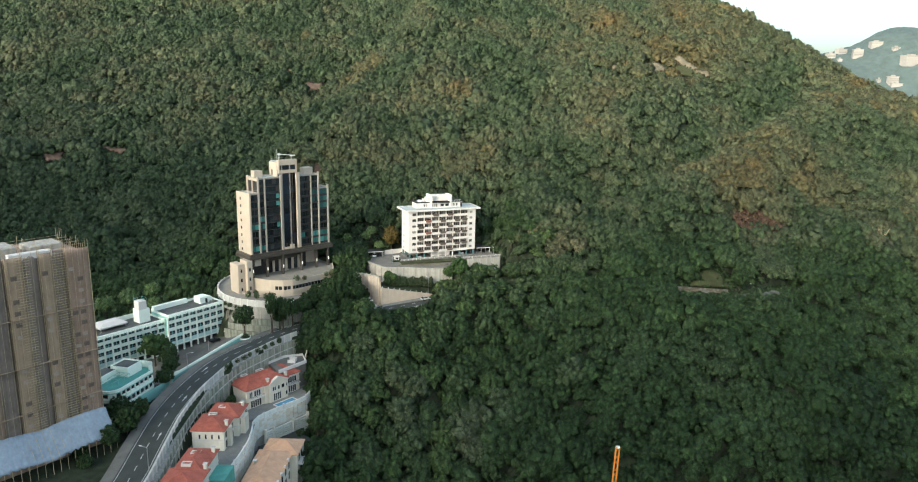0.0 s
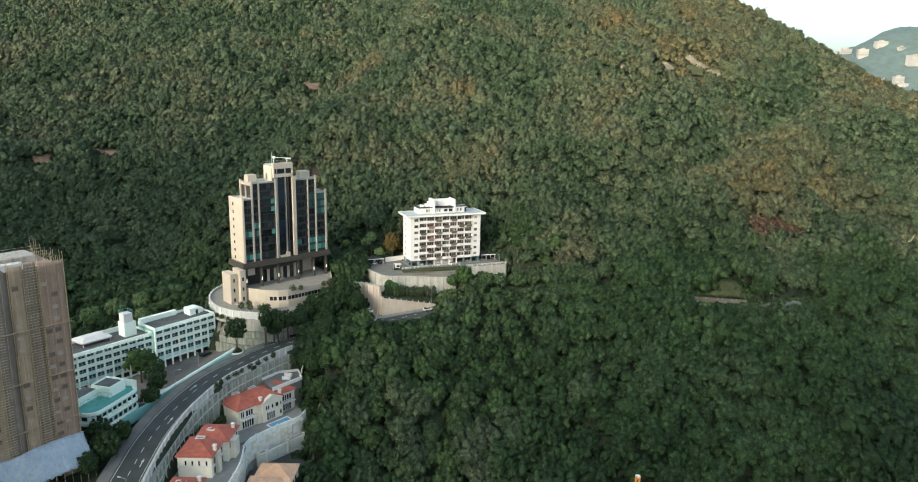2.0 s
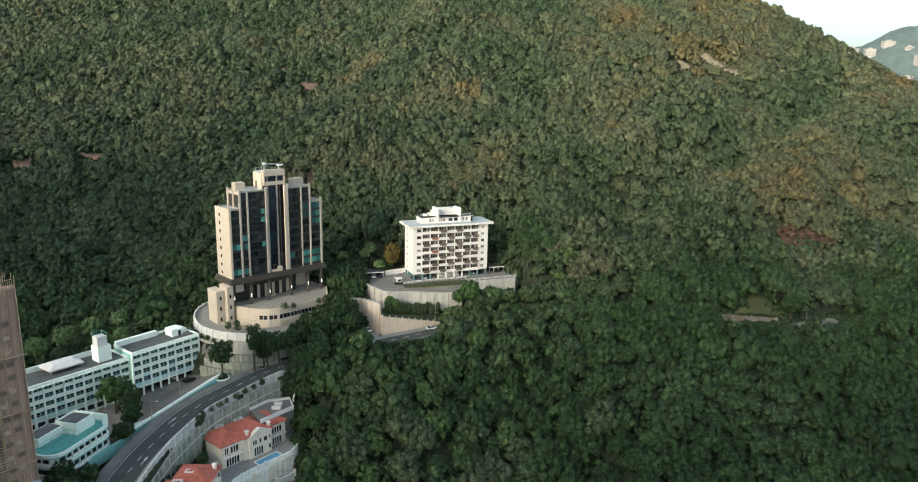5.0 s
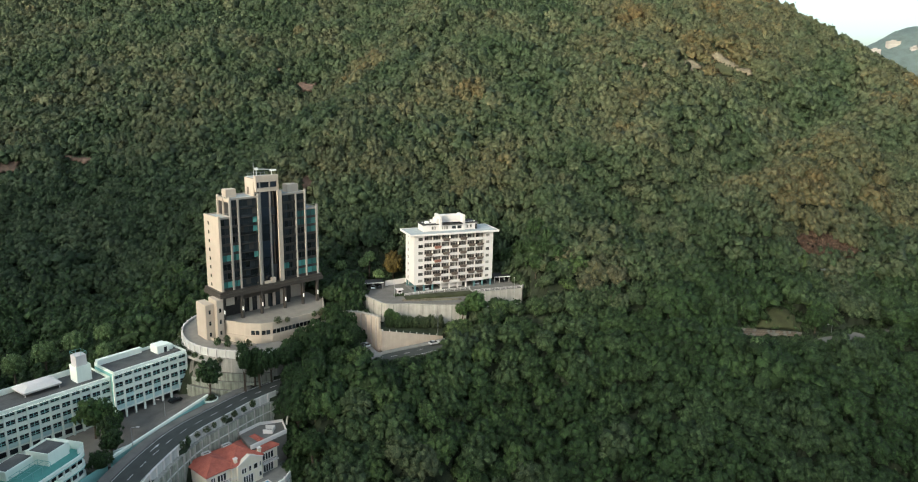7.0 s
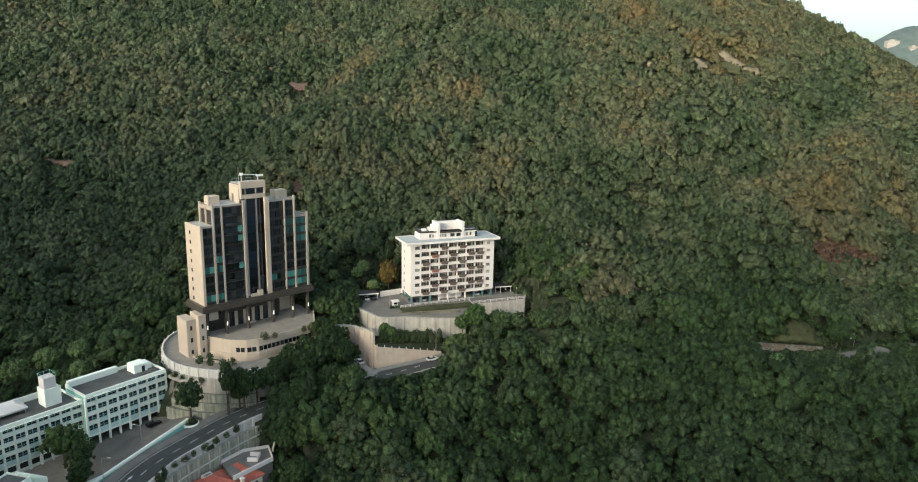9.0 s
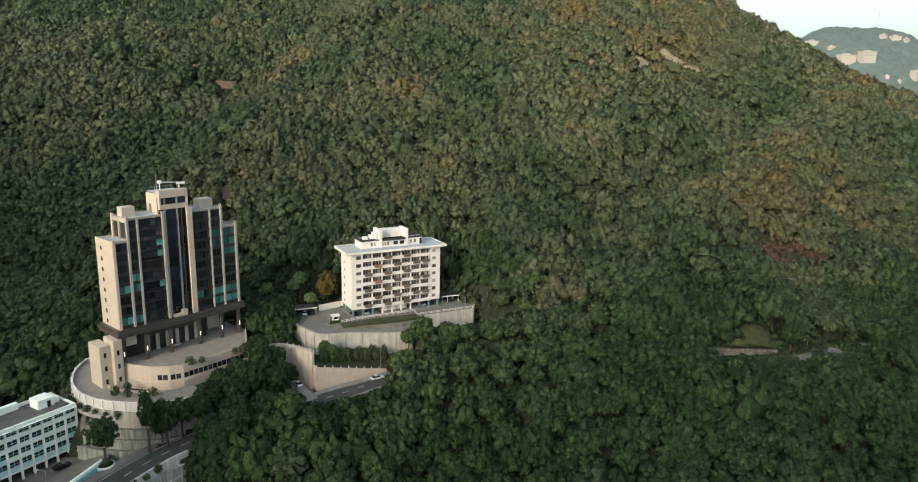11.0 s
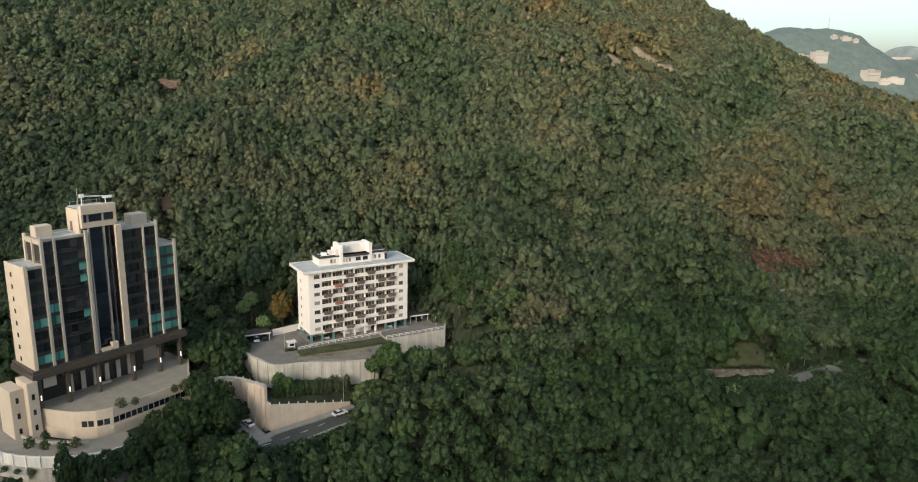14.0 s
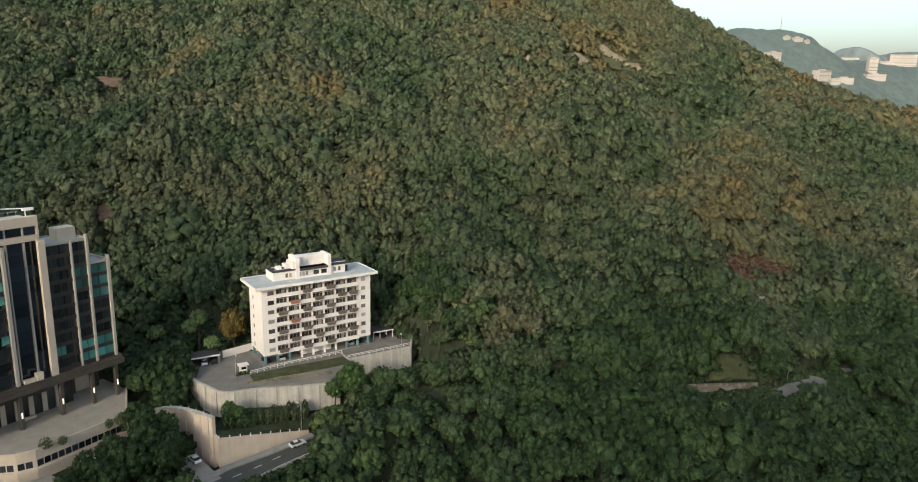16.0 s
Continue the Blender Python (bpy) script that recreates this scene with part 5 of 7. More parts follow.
m.add([(a.x, a.y, 12.5), (b.x, b.y, 12.5), (b.x, b.y, 15.0), (a.x, a.y, 20.8), (a.x - dn.x, a.y - dn.y, 12.5), (b.x - dn.x, b.y - dn.y, 12.5), (b.x - dn.x, b.y - dn.y, 15.0), (a.x - dn.x, a.y - dn.y, 20.8)],
      [(0, 1, 2, 3), (4, 7, 6, 5), (3, 2, 6, 7), (0, 3, 7, 4), (1, 5, 6, 2)])
part("face", m, M_wall_tan, tan)
part("corner_return", MB().sweep([(-34.2, 297.2, 20.8), (-35.6, 300.0, 20.8)], -0.4, 0.2, -8, 0.0), M_wall_tan, tan)
bol = MB().block(-0.14, -0.14, 0, 0.14, 0.14, 0.7, 0.04).mesh("bollard", M_white)
for k in range(9):
    f = k / 9
    p = a.lerp(b, f)
    piece("bollard", bol, tan, Matrix.Translation((p.x - dn.x * 0.5, p.y - dn.y * 0.5, 20.8 - 5.8 * f)))
m = MB()
pl = [(-33.8, 297.9, 20.5), (-12.5, 309.2, 15.2), (-10, 312, 17), (-16, 313.5, 20.5), (-34, 312.5, 21.5), (-36, 302, 21.0)]
m.add(pl, [(0, 1, 2, 3, 4, 5)])
m.add([(p[0], p[1], 10) for p in pl] + pl, [(i, (i + 1) % 6, 6 + (i + 1) % 6, 6 + i) for i in range(6)])
setting("planted_bed", m, M_soil, "dark planted bed above the tan wall")
setting("pavement", MB().sweep([(-36, 292.6, 13.2), (-33, 295.5, 13.3), (-22, 301.5, 13.8), (-11, 308, 14.2)], -1.0, 1.4, -0.6, 0.12), M_pave, "pale pavement at the foot of the tan wall")
setting("hairpin_drive", MB().sweep(spline([(-36, 289.5, 13.1), (-41, 297, 13.6), (-46, 304, 14.6), (-54, 309, 16.2), (-63, 309, 18)], 2), -3.2, 3.2, -0.8, 0.0), M_pave, "pale concrete drive that curves up to the tower")

def hedge_row():
    """One clipped-wild hedge of tall plants in two rows above the tan wall."""
    out = []
    for k in range(30):
        f = (k % 15) / 15
        p = Vector((-33.0, 303.0)).lerp(Vector((-12.0, 311.2)), f) + Vector((random.uniform(-0.5, 0.5), (k // 15) * 2.0))
        tpl = random.choice(TREE_CROWNS)[::2].copy()
        hh = random.uniform(2.6, 3.8)
        tpl[:, :3] = tpl[:, :3] * np.array([1.3, 1.3, hh]) + np.array([p.x, p.y, 20.2 - 2.6 * f + 0.45 * hh])
        out.append(tpl)
    tri = np.concatenate(out)
    return tagged(new("hedge", cards_mesh("hedge", tri, RNG.random(len(tri)) * 0.4, M_leaf)), "tall dark green hedge above the tan wall", "hedge", kind="stuff")


hedge_row()


# ---- trees of their own ----
def stand(items, material, label, name="tree", group="", tall=1.0):
    for x, y, z, h, r in items:
        tree(x, y, z, h, r, material, label, tall, name, group)


stand([(-35.3, 347.0, 25.2, 13.0, 4.5)], M_leaf_orange, "round tree with orange autumn leaves beside the white block", tall=1.4)
stand([(-46.2, 347, 25.5, 13.2, 2.9), (-48.4, 345.5, 25.5, 10.8, 2.6), (-58.4, 346, 25.2, 9.5, 2.9), (-40.9, 340.5, 25.8, 6.6, 2.5), (-51, 327.5, 23.5, 8.0, 2.9), (-48.6, 324.5, 22, 6.6, 2.3)], M_leaf_pale, "slender tree with pale grey-green leaves near the courtyard")
stand([(0.5, 316.5, 19.5, 10.5, 5.2), (-4.5, 314.5, 19, 7.5, 3.2)], M_leaf_bright, "broad green tree below the courtyard wall")
stand([(3.5, 311.5, 15, 8, 3.6), (8.5, 314.5, 16, 8, 3.8), (-3.5, 310.0, 14.5, 6, 2.8), (11.5, 319.0, 17, 7, 3.2), (6.0, 319.5, 18, 5, 2.4)], M_leaf, "dense green tree on the slope below the courtyard wall")
stand([(-32.5, 306.5, 20.8, 5.0, 2.4), (-30.2, 305, 20.6, 4.6, 2.0)], M_leaf_bright, "bright green tree on the planted bed")
stand([(-76.5, 266.0, 10.3, 15.0, 2.9), (-72.2, 268.0, 10.6, 12.5, 3.0), (-74.4, 270.0, 10.6, 11.0, 3.2)], M_leaf, "tall dark conifer-like tree beside the road", tall=2.0)
stand([(-86.4, 261.2, 9.6, 12.0, 4.7), (-94.5, 281.0, 6.0, 9.5, 3.5)], M_leaf, "dark green tree in a white round planter by the school gate")
stand([(-117.0, 247.0, 2.5, 11.5, 5.2), (-112.0, 247.2, 2.5, 8.5, 3.6)], M_leaf_bright, "broad bright green tree before the school")
stand([(-108.5, 240, 2.0, 10, 3.8), (-105.5, 234.0, 2.0, 9, 3.4), (-104, 226, 1.5, 8, 3.2)], M_leaf, "dark green tree between school and road")
stand([(-102.5, 194.0, 0.8, 9.0, 4.6), (-106.5, 199.0, 0.8, 9.5, 4.4), (-101.8, 202.0, 1.5, 8.0, 3.6), (-104, 186.5, 0.5, 7.5, 3.5), (-111, 205, 0.5, 8, 3.8)], M_leaf, "dense dark green tree beside the pavement")
stand([(-121, 180.0, -2, 7.5, 3.4), (-118, 184.5, -2, 5.5, 2.8), (-112, 184, -2, 5.0, 2.6), (-107, 178, -1, 4.5, 2.4)], M_leaf, "leafy green tree at the foot of the scaffolding")
stand([(-141, 300.5, 5, 14, 4.2), (-150, 296, 4, 13, 4.5), (-158, 290, 3, 12, 4.6), (-165, 283, 2, 11, 4.6), (-136, 291, 4, 11, 4.2)], M_leaf_pale, "tall pale green tree behind the school")
stand([(-64.5, 281, 13, 9, 4.2), (-58.0, 284, 13, 10, 4.8), (-53.0, 289, 13, 11, 4.8), (-46.5, 291.5, 13, 10, 4.2), (-52, 296, 14, 12, 5.0), (-57.5, 291.5, 14, 11.5, 4.5), (-45.5, 296.5, 14, 9, 3.6), (-62, 288, 15, 9, 4.0), (-69.5, 272.5, 11, 10.5, 4.0), (-66.0, 275.5, 11.3, 10.0, 4.0),
       (-54, 302, 16, 12.5, 4.6), (-48.5, 302.5, 15, 10.5, 3.8), (-55.5, 277, 9, 11, 4.6), (-48, 279, 8, 12, 5.0), (-60.5, 268.5, 6, 12, 4.6)], M_leaf, "dense dark green tree between tower and road")
stand([(-80.5, 226.0, -5.5, 5.5, 2.2), (-86.0, 231.0, -4.5, 4.5, 1.9), (-84.5, 219.5, -4.5, 4.5, 1.8)], M_leaf, "small olive-green garden tree between the villas")
tree(101, 284, 9.5, 14.5, 4.8, M_leaf_pale, "tall feathery pale green tree below the stone wall", 1.5)
tree(131.0, 304.5, 20, 10.5, 4.6, M_leaf, "round dense olive-green tree on the road verge", 1.1)

stand([(104, 288.5, 14, 7.5, 3.6), (109.5, 287.8, 14, 8.0, 3.9), (115, 288.5, 14.5, 7.5, 3.8), (120.5, 289.0, 15, 7.0, 3.7), (126, 289.5, 15.5, 7.0, 3.6), (131, 291, 16, 7.0, 3.2)], M_leaf, "round green tree below the hill road")

# ---- hillside: stone wall, grass patch, bare slopes ----
sw = thing("stone_wall", "low weathered brownish stone retaining wall by the hill road", "wall", kind="structure")
for k in range(26):
    for j in range(3):
        f = (k + (0.5 if j % 2 else 0)) / 26
        p = Vector((99.3, 303.8)).lerp(Vector((126.0, 303.4)), f)
        w, h = random.uniform(0.46, 0.54), 0.85
        part("stone", MB().block(-w, -0.35, 0, w, 0.35, h, 0.1), M_old_asphalt if random.random() < 0.3 else M_drystone, sw).matrix_basis = pose(p.x, p.y + random.uniform(-0.08, 0.08), 20.5 - 1.2 * f + j * 0.88, 0, 0, -1)


def patch(name, pts, material, label, lift=0.6, step=2.0):
    """A bare or grassy piece of slope laid on the land."""
    xs, ys = [p[0] for p in pts], [p[1] for p in pts]
    gx, gy = np.arange(min(xs), max(xs) + step, step), np.arange(min(ys), max(ys) + step, step)
    m = MB()
    for x in gx:
        for y in gy:
            q = np.array([(x, y), (x + step, y), (x + step, y + step), (x, y + step)])
            if poly_in(q[:, 0].mean(), q[:, 1].mean(), pts):
                z = land(q[:, 0], q[:, 1]) + lift + 0.5 * np.sin(q[:, 0] * 1.3) * np.cos(q[:, 1] * 1.7)
                m.add([(c[0], c[1], float(h)) for c, h in zip(q, z)], [(0, 1, 2, 3)])
    k = len(m.v)
    bm = bmesh.new()
    me = m.mesh(name, material)
    bm.from_mesh(me)
    bmesh.ops.remove_doubles(bm, verts=bm.verts, dist=0.05)
    ext = bmesh.ops.extrude_face_region(bm, geom=list(bm.faces))
    bmesh.ops.translate(bm, verts=[v for v in ext["geom"] if isinstance(v, bmesh.types.BMVert)], vec=(0, 0, 1.2))
    bmesh.ops.recalc_face_normals(bm, faces=bm.faces)
    bm.to_mesh(me)
    bm.free()
    me.shade_smooth()
    return tagged(new(name, me), label, kind="structure")


patch("grass_patch", GRASS, M_grass, "small clearing of rough yellow-green grass", 0.4)
for p, mt, nm, lb in zip(SCARS, (M_bare, M_grass, M_bare, M_bare, M_bare), ("bare_slope", "grass_slope", "bare_slope", "bare_slope", "bare_slope"),
                         ("bare tan concrete-faced cut slope", "yellow-green grassy cut slope", "bare orange-tan landslip scar", "small bare earth scar", "small pale rocky scar")):
    patch(nm, p, mt, lb, 1.2, 1.5)
for p, lb in zip(ROCKS, ("reddish-brown exposed rock face", "reddish earth scar among the trees", "small reddish earth scar", "brown exposed rock face", "pale brown rocky scar")):
    patch("rock_face", p, M_rock, lb, 1.2, 1.5)


patch("sprayed_slope", [(-101, 279), (-92, 275), (-84, 273), (-77, 272.5), (-75, 267), (-82, 262), (-88, 266), (-94, 272)], M_spray, "grey sprayed concrete slope below the podium", -0.6, 1.5)
for x, y, h, r in ((-55.5, 247, 11, 4.2), (-52.5, 239, 10, 4.0), (-57.0, 257, 11, 4.0), (-53, 252, 12, 4.5), (-50, 246, 10, 4.2), (-57.5, 264, 10, 3.6), (-51, 232, 10, 3.8), (-52, 260, 12, 4.6), (-49.5, 224, 9, 3.8), (-58.8, 266.5, 8.5, 3.4), (-56.2, 261, 10, 4.0), (-61.2, 262.6, 7, 2.6), (-54, 268, 11, 4.4), (-56.5, 228.5, 6.5, 2.8), (-52.8, 217, 8, 3.4), (-58.2, 248, 8, 3.0)):
    tree(x, y, float(land(x, y)) - 0.3, h, r, M_leaf, "dense green tree at the woodland edge beside the villas")


for x, y, h, r in ((27, 341, 9, 3.8), (30.5, 347, 10, 4.2), (25.5, 351.5, 10, 4.0), (33.5, 353, 10, 4.4), (21.5, 358, 10, 4.2), (28.5, 360, 11, 4.6), (36.5, 345.5, 9, 4.0), (15.5, 361.5, 10, 4.2), (34, 338, 8, 3.8), (7.5, 362, 9, 4.0)):
    tree(x, y, float(land(x, y)) - 0.3, h, r, M_leaf, "dense green tree on the cut slope beside the white block")
for k in range(12):
    p = ROADA[near_index(-90.0 + k * 1.5, 236 + k * 2.2)]
    shrub(p[0] + 4.9 + random.uniform(0, 0.5), p[1] - 3.6 + random.uniform(-0.6, 0.6), p[2] - 0.4, random.uniform(0.8, 1.3), random.uniform(1.2, 1.9), M_leaf, "dark green shrub behind the road parapet")


# ---- school ----
def school_wing(name, L, D, ztop, zbase, bays, floors, label, x, y, yaw, open_ground=True):
    Z = zbase
    t = thing(name, label, "building", x, y, Z, yaw)

    def mb():
        return MB(-Z)
    F = (ztop - 0.9 - (zbase + 3.2)) / floors
    z1 = zbase + 3.2
    part("body", mb().box(-L, 0.35, z1 if open_ground else zbase - 3, 0, D, ztop - 0.9), M_school, t)
    part("rear_wall", mb().box(-L, D - 0.4, zbase - 3, 0, D, z1), M_school, t)
    part("end_wall", mb().box(-L - 0.02, 0.0, zbase - 3, -L + 0.35, D, ztop - 0.9), M_teal, t, "pale teal end wall")
    part("roof_deck", mb().box(-L + 0.3, 0.3, ztop - 0.9, -0.3, D - 0.3, ztop - 0.7), M_roof, t, "dark grey flat roof")
    m = mb()
    m.box(-L, -0.25, ztop - 0.95, 0, 0.3, ztop).box(-L, D - 0.3, ztop - 0.95, 0, D, ztop + 0.3).box(-L, 0.3, ztop - 0.95, -L + 0.3, D - 0.3, ztop).box(-0.3, 0.3, ztop - 0.95, 0, D - 0.3, ztop)
    part("parapet", m, M_school, t)
    w = L / bays
    pil = MB().box(-0.3, -0.32, zbase - 3 - Z, 0.2, 0.36, ztop - 0.95 - Z).mesh("pilaster", M_school)
    sp = [MB().box(0.2, -0.05, 0, w - 0.2, 0.36, F * 0.44).mesh("spandrel", mm) for mm in (M_school, M_teal_pale)]
    half = (w - 0.4) / 2
    win = MB().box(0.12, 0.24, 0, half - 0.06, 0.34, F * 0.54).mesh("window", M_glass)
    sash = MB().box(0.06, 0.16, 0, 0.12, 0.24, F * 0.54).box(half - 0.06, 0.16, 0, half, 0.24, F * 0.54).box(0.12, 0.16, F * 0.18, half - 0.06, 0.24, F * 0.22).mesh("window_frame", M_teal)
    for i in range(bays + 1):
        piece("pilaster", pil, t, Matrix.Translation((-i * w, 0, 0)))
    for k in range(floors):
        z = z1 + k * F - Z
        for i in range(bays):
            x0 = -L + i * w
            piece("spandrel", sp[1 if k == 0 or (k == 1 and i % 3 == 1) else 0], t, Matrix.Translation((x0, 0, z)))
            for j in (0, 1):
                q = piece("window", win, t, Matrix.Translation((x0 + 0.2 + j * half, 0, z + F * 0.46)))
                piece("window_frame", sash, q, Matrix.Identity(4))
    part("sunshade", mb().box(-L, -0.7, ztop - 1.15, 0, -0.25, ztop - 1.0), M_school, t)
    if open_ground:
        part("beam", mb().box(-L, -0.1, z1 - 0.6, 0, 0.4, z1), M_school, t)
        part("ground_wall", mb().box(-L + 0.4, 4.5, zbase - 3, -0.4, 4.8, z1), M_frame, t)
    else:
        for i in range(bays):
            part("ground_window", mb().box(-L + i * w + 0.5, 0.25, zbase + 0.9, -L + i * w + w - 0.5, 0.33, zbase + 2.5), M_glass, t)
    return t, mb


SY = 54.3
t, mb = school_wing("school_wing", 25.5, 12.0, 19.2, 3.0, 8, 4, "white five-storey school wing with rows of windows", -101.0, 278.8, SY)
part("stair_head", mb().block(-7.5, 5.0, 18.4, -3.0, 9.5, 21.2, 0.1).block(-3.0, 6.0, 18.4, -1.0, 9.5, 20.2, 0.1), M_school, t)
part("stair_door", mb().box(-5.0, 4.9, 18.5, -4.0, 5.02, 20.4), M_glass, t)
part("roof_wall", mb().box(-25.2, 10.5, 18.3, -10.0, 11.9, 20.4), M_school, t)
part("hatch", mb().box(-2.9, 2.0, 18.5, -0.9, 4.0, 19.0), M_roof, t)
U, V = Vector((math.cos(radians(SY)), math.sin(radians(SY)))), Vector((-math.sin(radians(SY)), math.cos(radians(SY))))
o = Vector((-101.0, 278.8)) - U * 25.6 + V * 2.2
t, mb = school_wing("school_wing", 46.0, 13.0, 17.3, 2.0, 15, 4, "long white school wing with a dark flat roof", o.x, o.y, SY, False)
part("tank_house", mb().block(-8.2, 4.0, 16.4, -3.6, 8.5, 22.0, 0.1), M_school, t)
part("water_tank", mb().block(-8.0, 4.2, 22.0, -4.6, 7.6, 25.4, 0.15), M_white, t, "white rooftop water tank")
m = mb()
for a, b in ((-8.0, 4.2), (-4.6, 4.2), (-4.6, 7.6), (-8.0, 7.6), (-6.3, 4.2), (-6.3, 7.6)):
    m.tube((a, b, 25.4), (a, b, 26.5), 0.06)
m.tube((-8, 4.2, 26.4), (-4.6, 4.2, 26.4), 0.05).tube((-4.6, 4.2, 26.4), (-4.6, 7.6, 26.4), 0.05).tube((-8, 4.2, 26.4), (-8, 7.6, 26.4), 0.05).tube((-8, 7.6, 26.4), (-4.6, 7.6, 26.4), 0.05)
part("tank_railing", m, M_teal, t)
part("rear_parapet", mb().box(-46, 12.6, 16.3, 0, 13.0, 18.4), M_school, t)
# shallow faceted white canopy on the roof
m = mb()
m.rings([[(-23.0, 5.2, 17.6), (-12.5, 5.2, 17.6), (-12.0, 12.2, 17.6), (-23.5, 12.2, 17.6)], [(-23.2, 5.0, 18.2), (-12.3, 5.0, 18.2), (-11.8, 12.4, 18.2), (-23.7, 12.4, 18.2)], [(-21.0, 7.2, 19.4), (-14.5, 7.2, 19.4), (-14.2, 10.6, 19.4), (-21.3, 10.6, 19.4)]])
part("roof_canopy", m, M_white, t, "shallow white faceted canopy roof")
for a, b in ((-22.6, 5.6), (-12.9, 5.6), (-12.6, 11.8), (-23.0, 11.8)):
    part("canopy_post", mb().tube((a, b, 16.4), (a, b, 17.7), 0.12), M_white, t)


# ---- low terraced building with rounded corners ----
def rounded(x0, y0, x1, y1, r, n=7):
    out = []
    for cx, cy, a0 in ((x1 - r, y0 + r, -90), (x1 - r, y1 - r, 0), (x0 + r, y1 - r, 90), (x0 + r, y0 + r, 180)):
        out += [(cx + r * math.cos(radians(a0 + 90 * k / (n - 1))), cy + r * math.sin(radians(a0 + 90 * k / (n - 1)))) for k in range(n)]
    return out


def low_building():
    Z = -1.0
    t = thing("annex_building", "low white school annex with rounded terraces and a green roof court", "building", -110.6, 203.0, Z, 77)

    def mb():
        return MB(-Z)
    for k in range(4):
        z = -1 + k * 3.1
        part("floor_body", mb().prism(rounded(0.8, 0.8, 21.2, 13, 3.2), z, z + 3.1), M_frame if k < 3 else M_school, t)
        b = part("balcony_band", mb().prism(rounded(0, 0, 22, 13.5, 4.0), z + 2.2, z + 3.4), M_school, t)
        part("teal_strip", mb().prism(rounded(-0.04, -0.04, 22.04, 13.54, 4.0), z + 2.25, z + 2.55), M_teal, b)
        for j in range(8):
            part("window", mb().box(2.2 + j * 2.2, 0.66, z + 0.7, 3.9 + j * 2.2, 0.82, z + 2.1), M_glass, t)
            if j < 7:
                part("fin", mb().box(4.0 + j * 2.2, 0.2, z, 4.15 + j * 2.2, 0.8, z + 2.2), M_school, t)
        for j in range(4):
            part("window", mb().box(0.66, 3.0 + j * 2.6, z + 0.7, 0.82, 4.8 + j * 2.6, z + 2.1), M_glass, t)
    zt = -1 + 3 * 3.1 + 3.4
    part("roof_court", mb().prism(rounded(0.6, 0.6, 21.4, 12.9, 3.6), zt + 0.0, zt + 0.1), M_court, t, "green-painted roof court")
    part("roof_house", mb().block(11.5, 3.5, zt - 0.5, 18.5, 10.5, zt + 3.2, 0.1), M_school, t)
    part("roof_house_deck", mb().box(12.0, 4.0, zt + 3.2, 18.0, 10.0, zt + 3.3), M_roof, t)
    part("roof_house", mb().block(3.0, 8.0, zt - 0.5, 11.5, 13.0, zt + 2.6, 0.1), M_school, t)
    part("roof_house_deck", mb().box(3.4, 8.4, zt + 2.6, 11.2, 12.6, zt + 2.7), M_roof, t)
    m = mb()
    m.box(11.5, 3.5, zt + 3.2, 18.5, 3.75, zt + 3.6).box(11.5, 10.25, zt + 3.2, 18.5, 10.5, zt + 3.6).box(11.5, 3.75, zt + 3.2, 11.75, 10.25, zt + 3.6).box(18.25, 3.75, zt + 3.2, 18.5, 10.25, zt + 3.6)
    part("roof_house_kerb", m, M_school, t)
    part("stair_screen", mb().box(18.6, 1.0, zt - 0.5, 20.6, 1.2, zt + 1.6).box(20.6, 1.2, zt - 0.5, 20.9, 10.5, zt + 2.4).box(18.8, 5, zt - 0.5, 20.3, 8, zt + 1.5), M_school, t)
    m = mb()
    for a in (2.5, 5.5, 8.5, 11.0):
        for b in (2.5, 6.5):
            m.tube((a, b, zt - 0.45), (a, b, zt + 1.9), 0.07)
        m.tube((a, 2.5, zt + 1.9), (a, 6.5, zt + 1.9), 0.06)
    for b in (2.5, 4.5, 6.5):
        m.tube((2.5, b, zt + 1.9), (11.0, b, zt + 1.9), 0.06)
    part("pergola", m, M_teal, t, "teal steel pergola frame")


low_building()


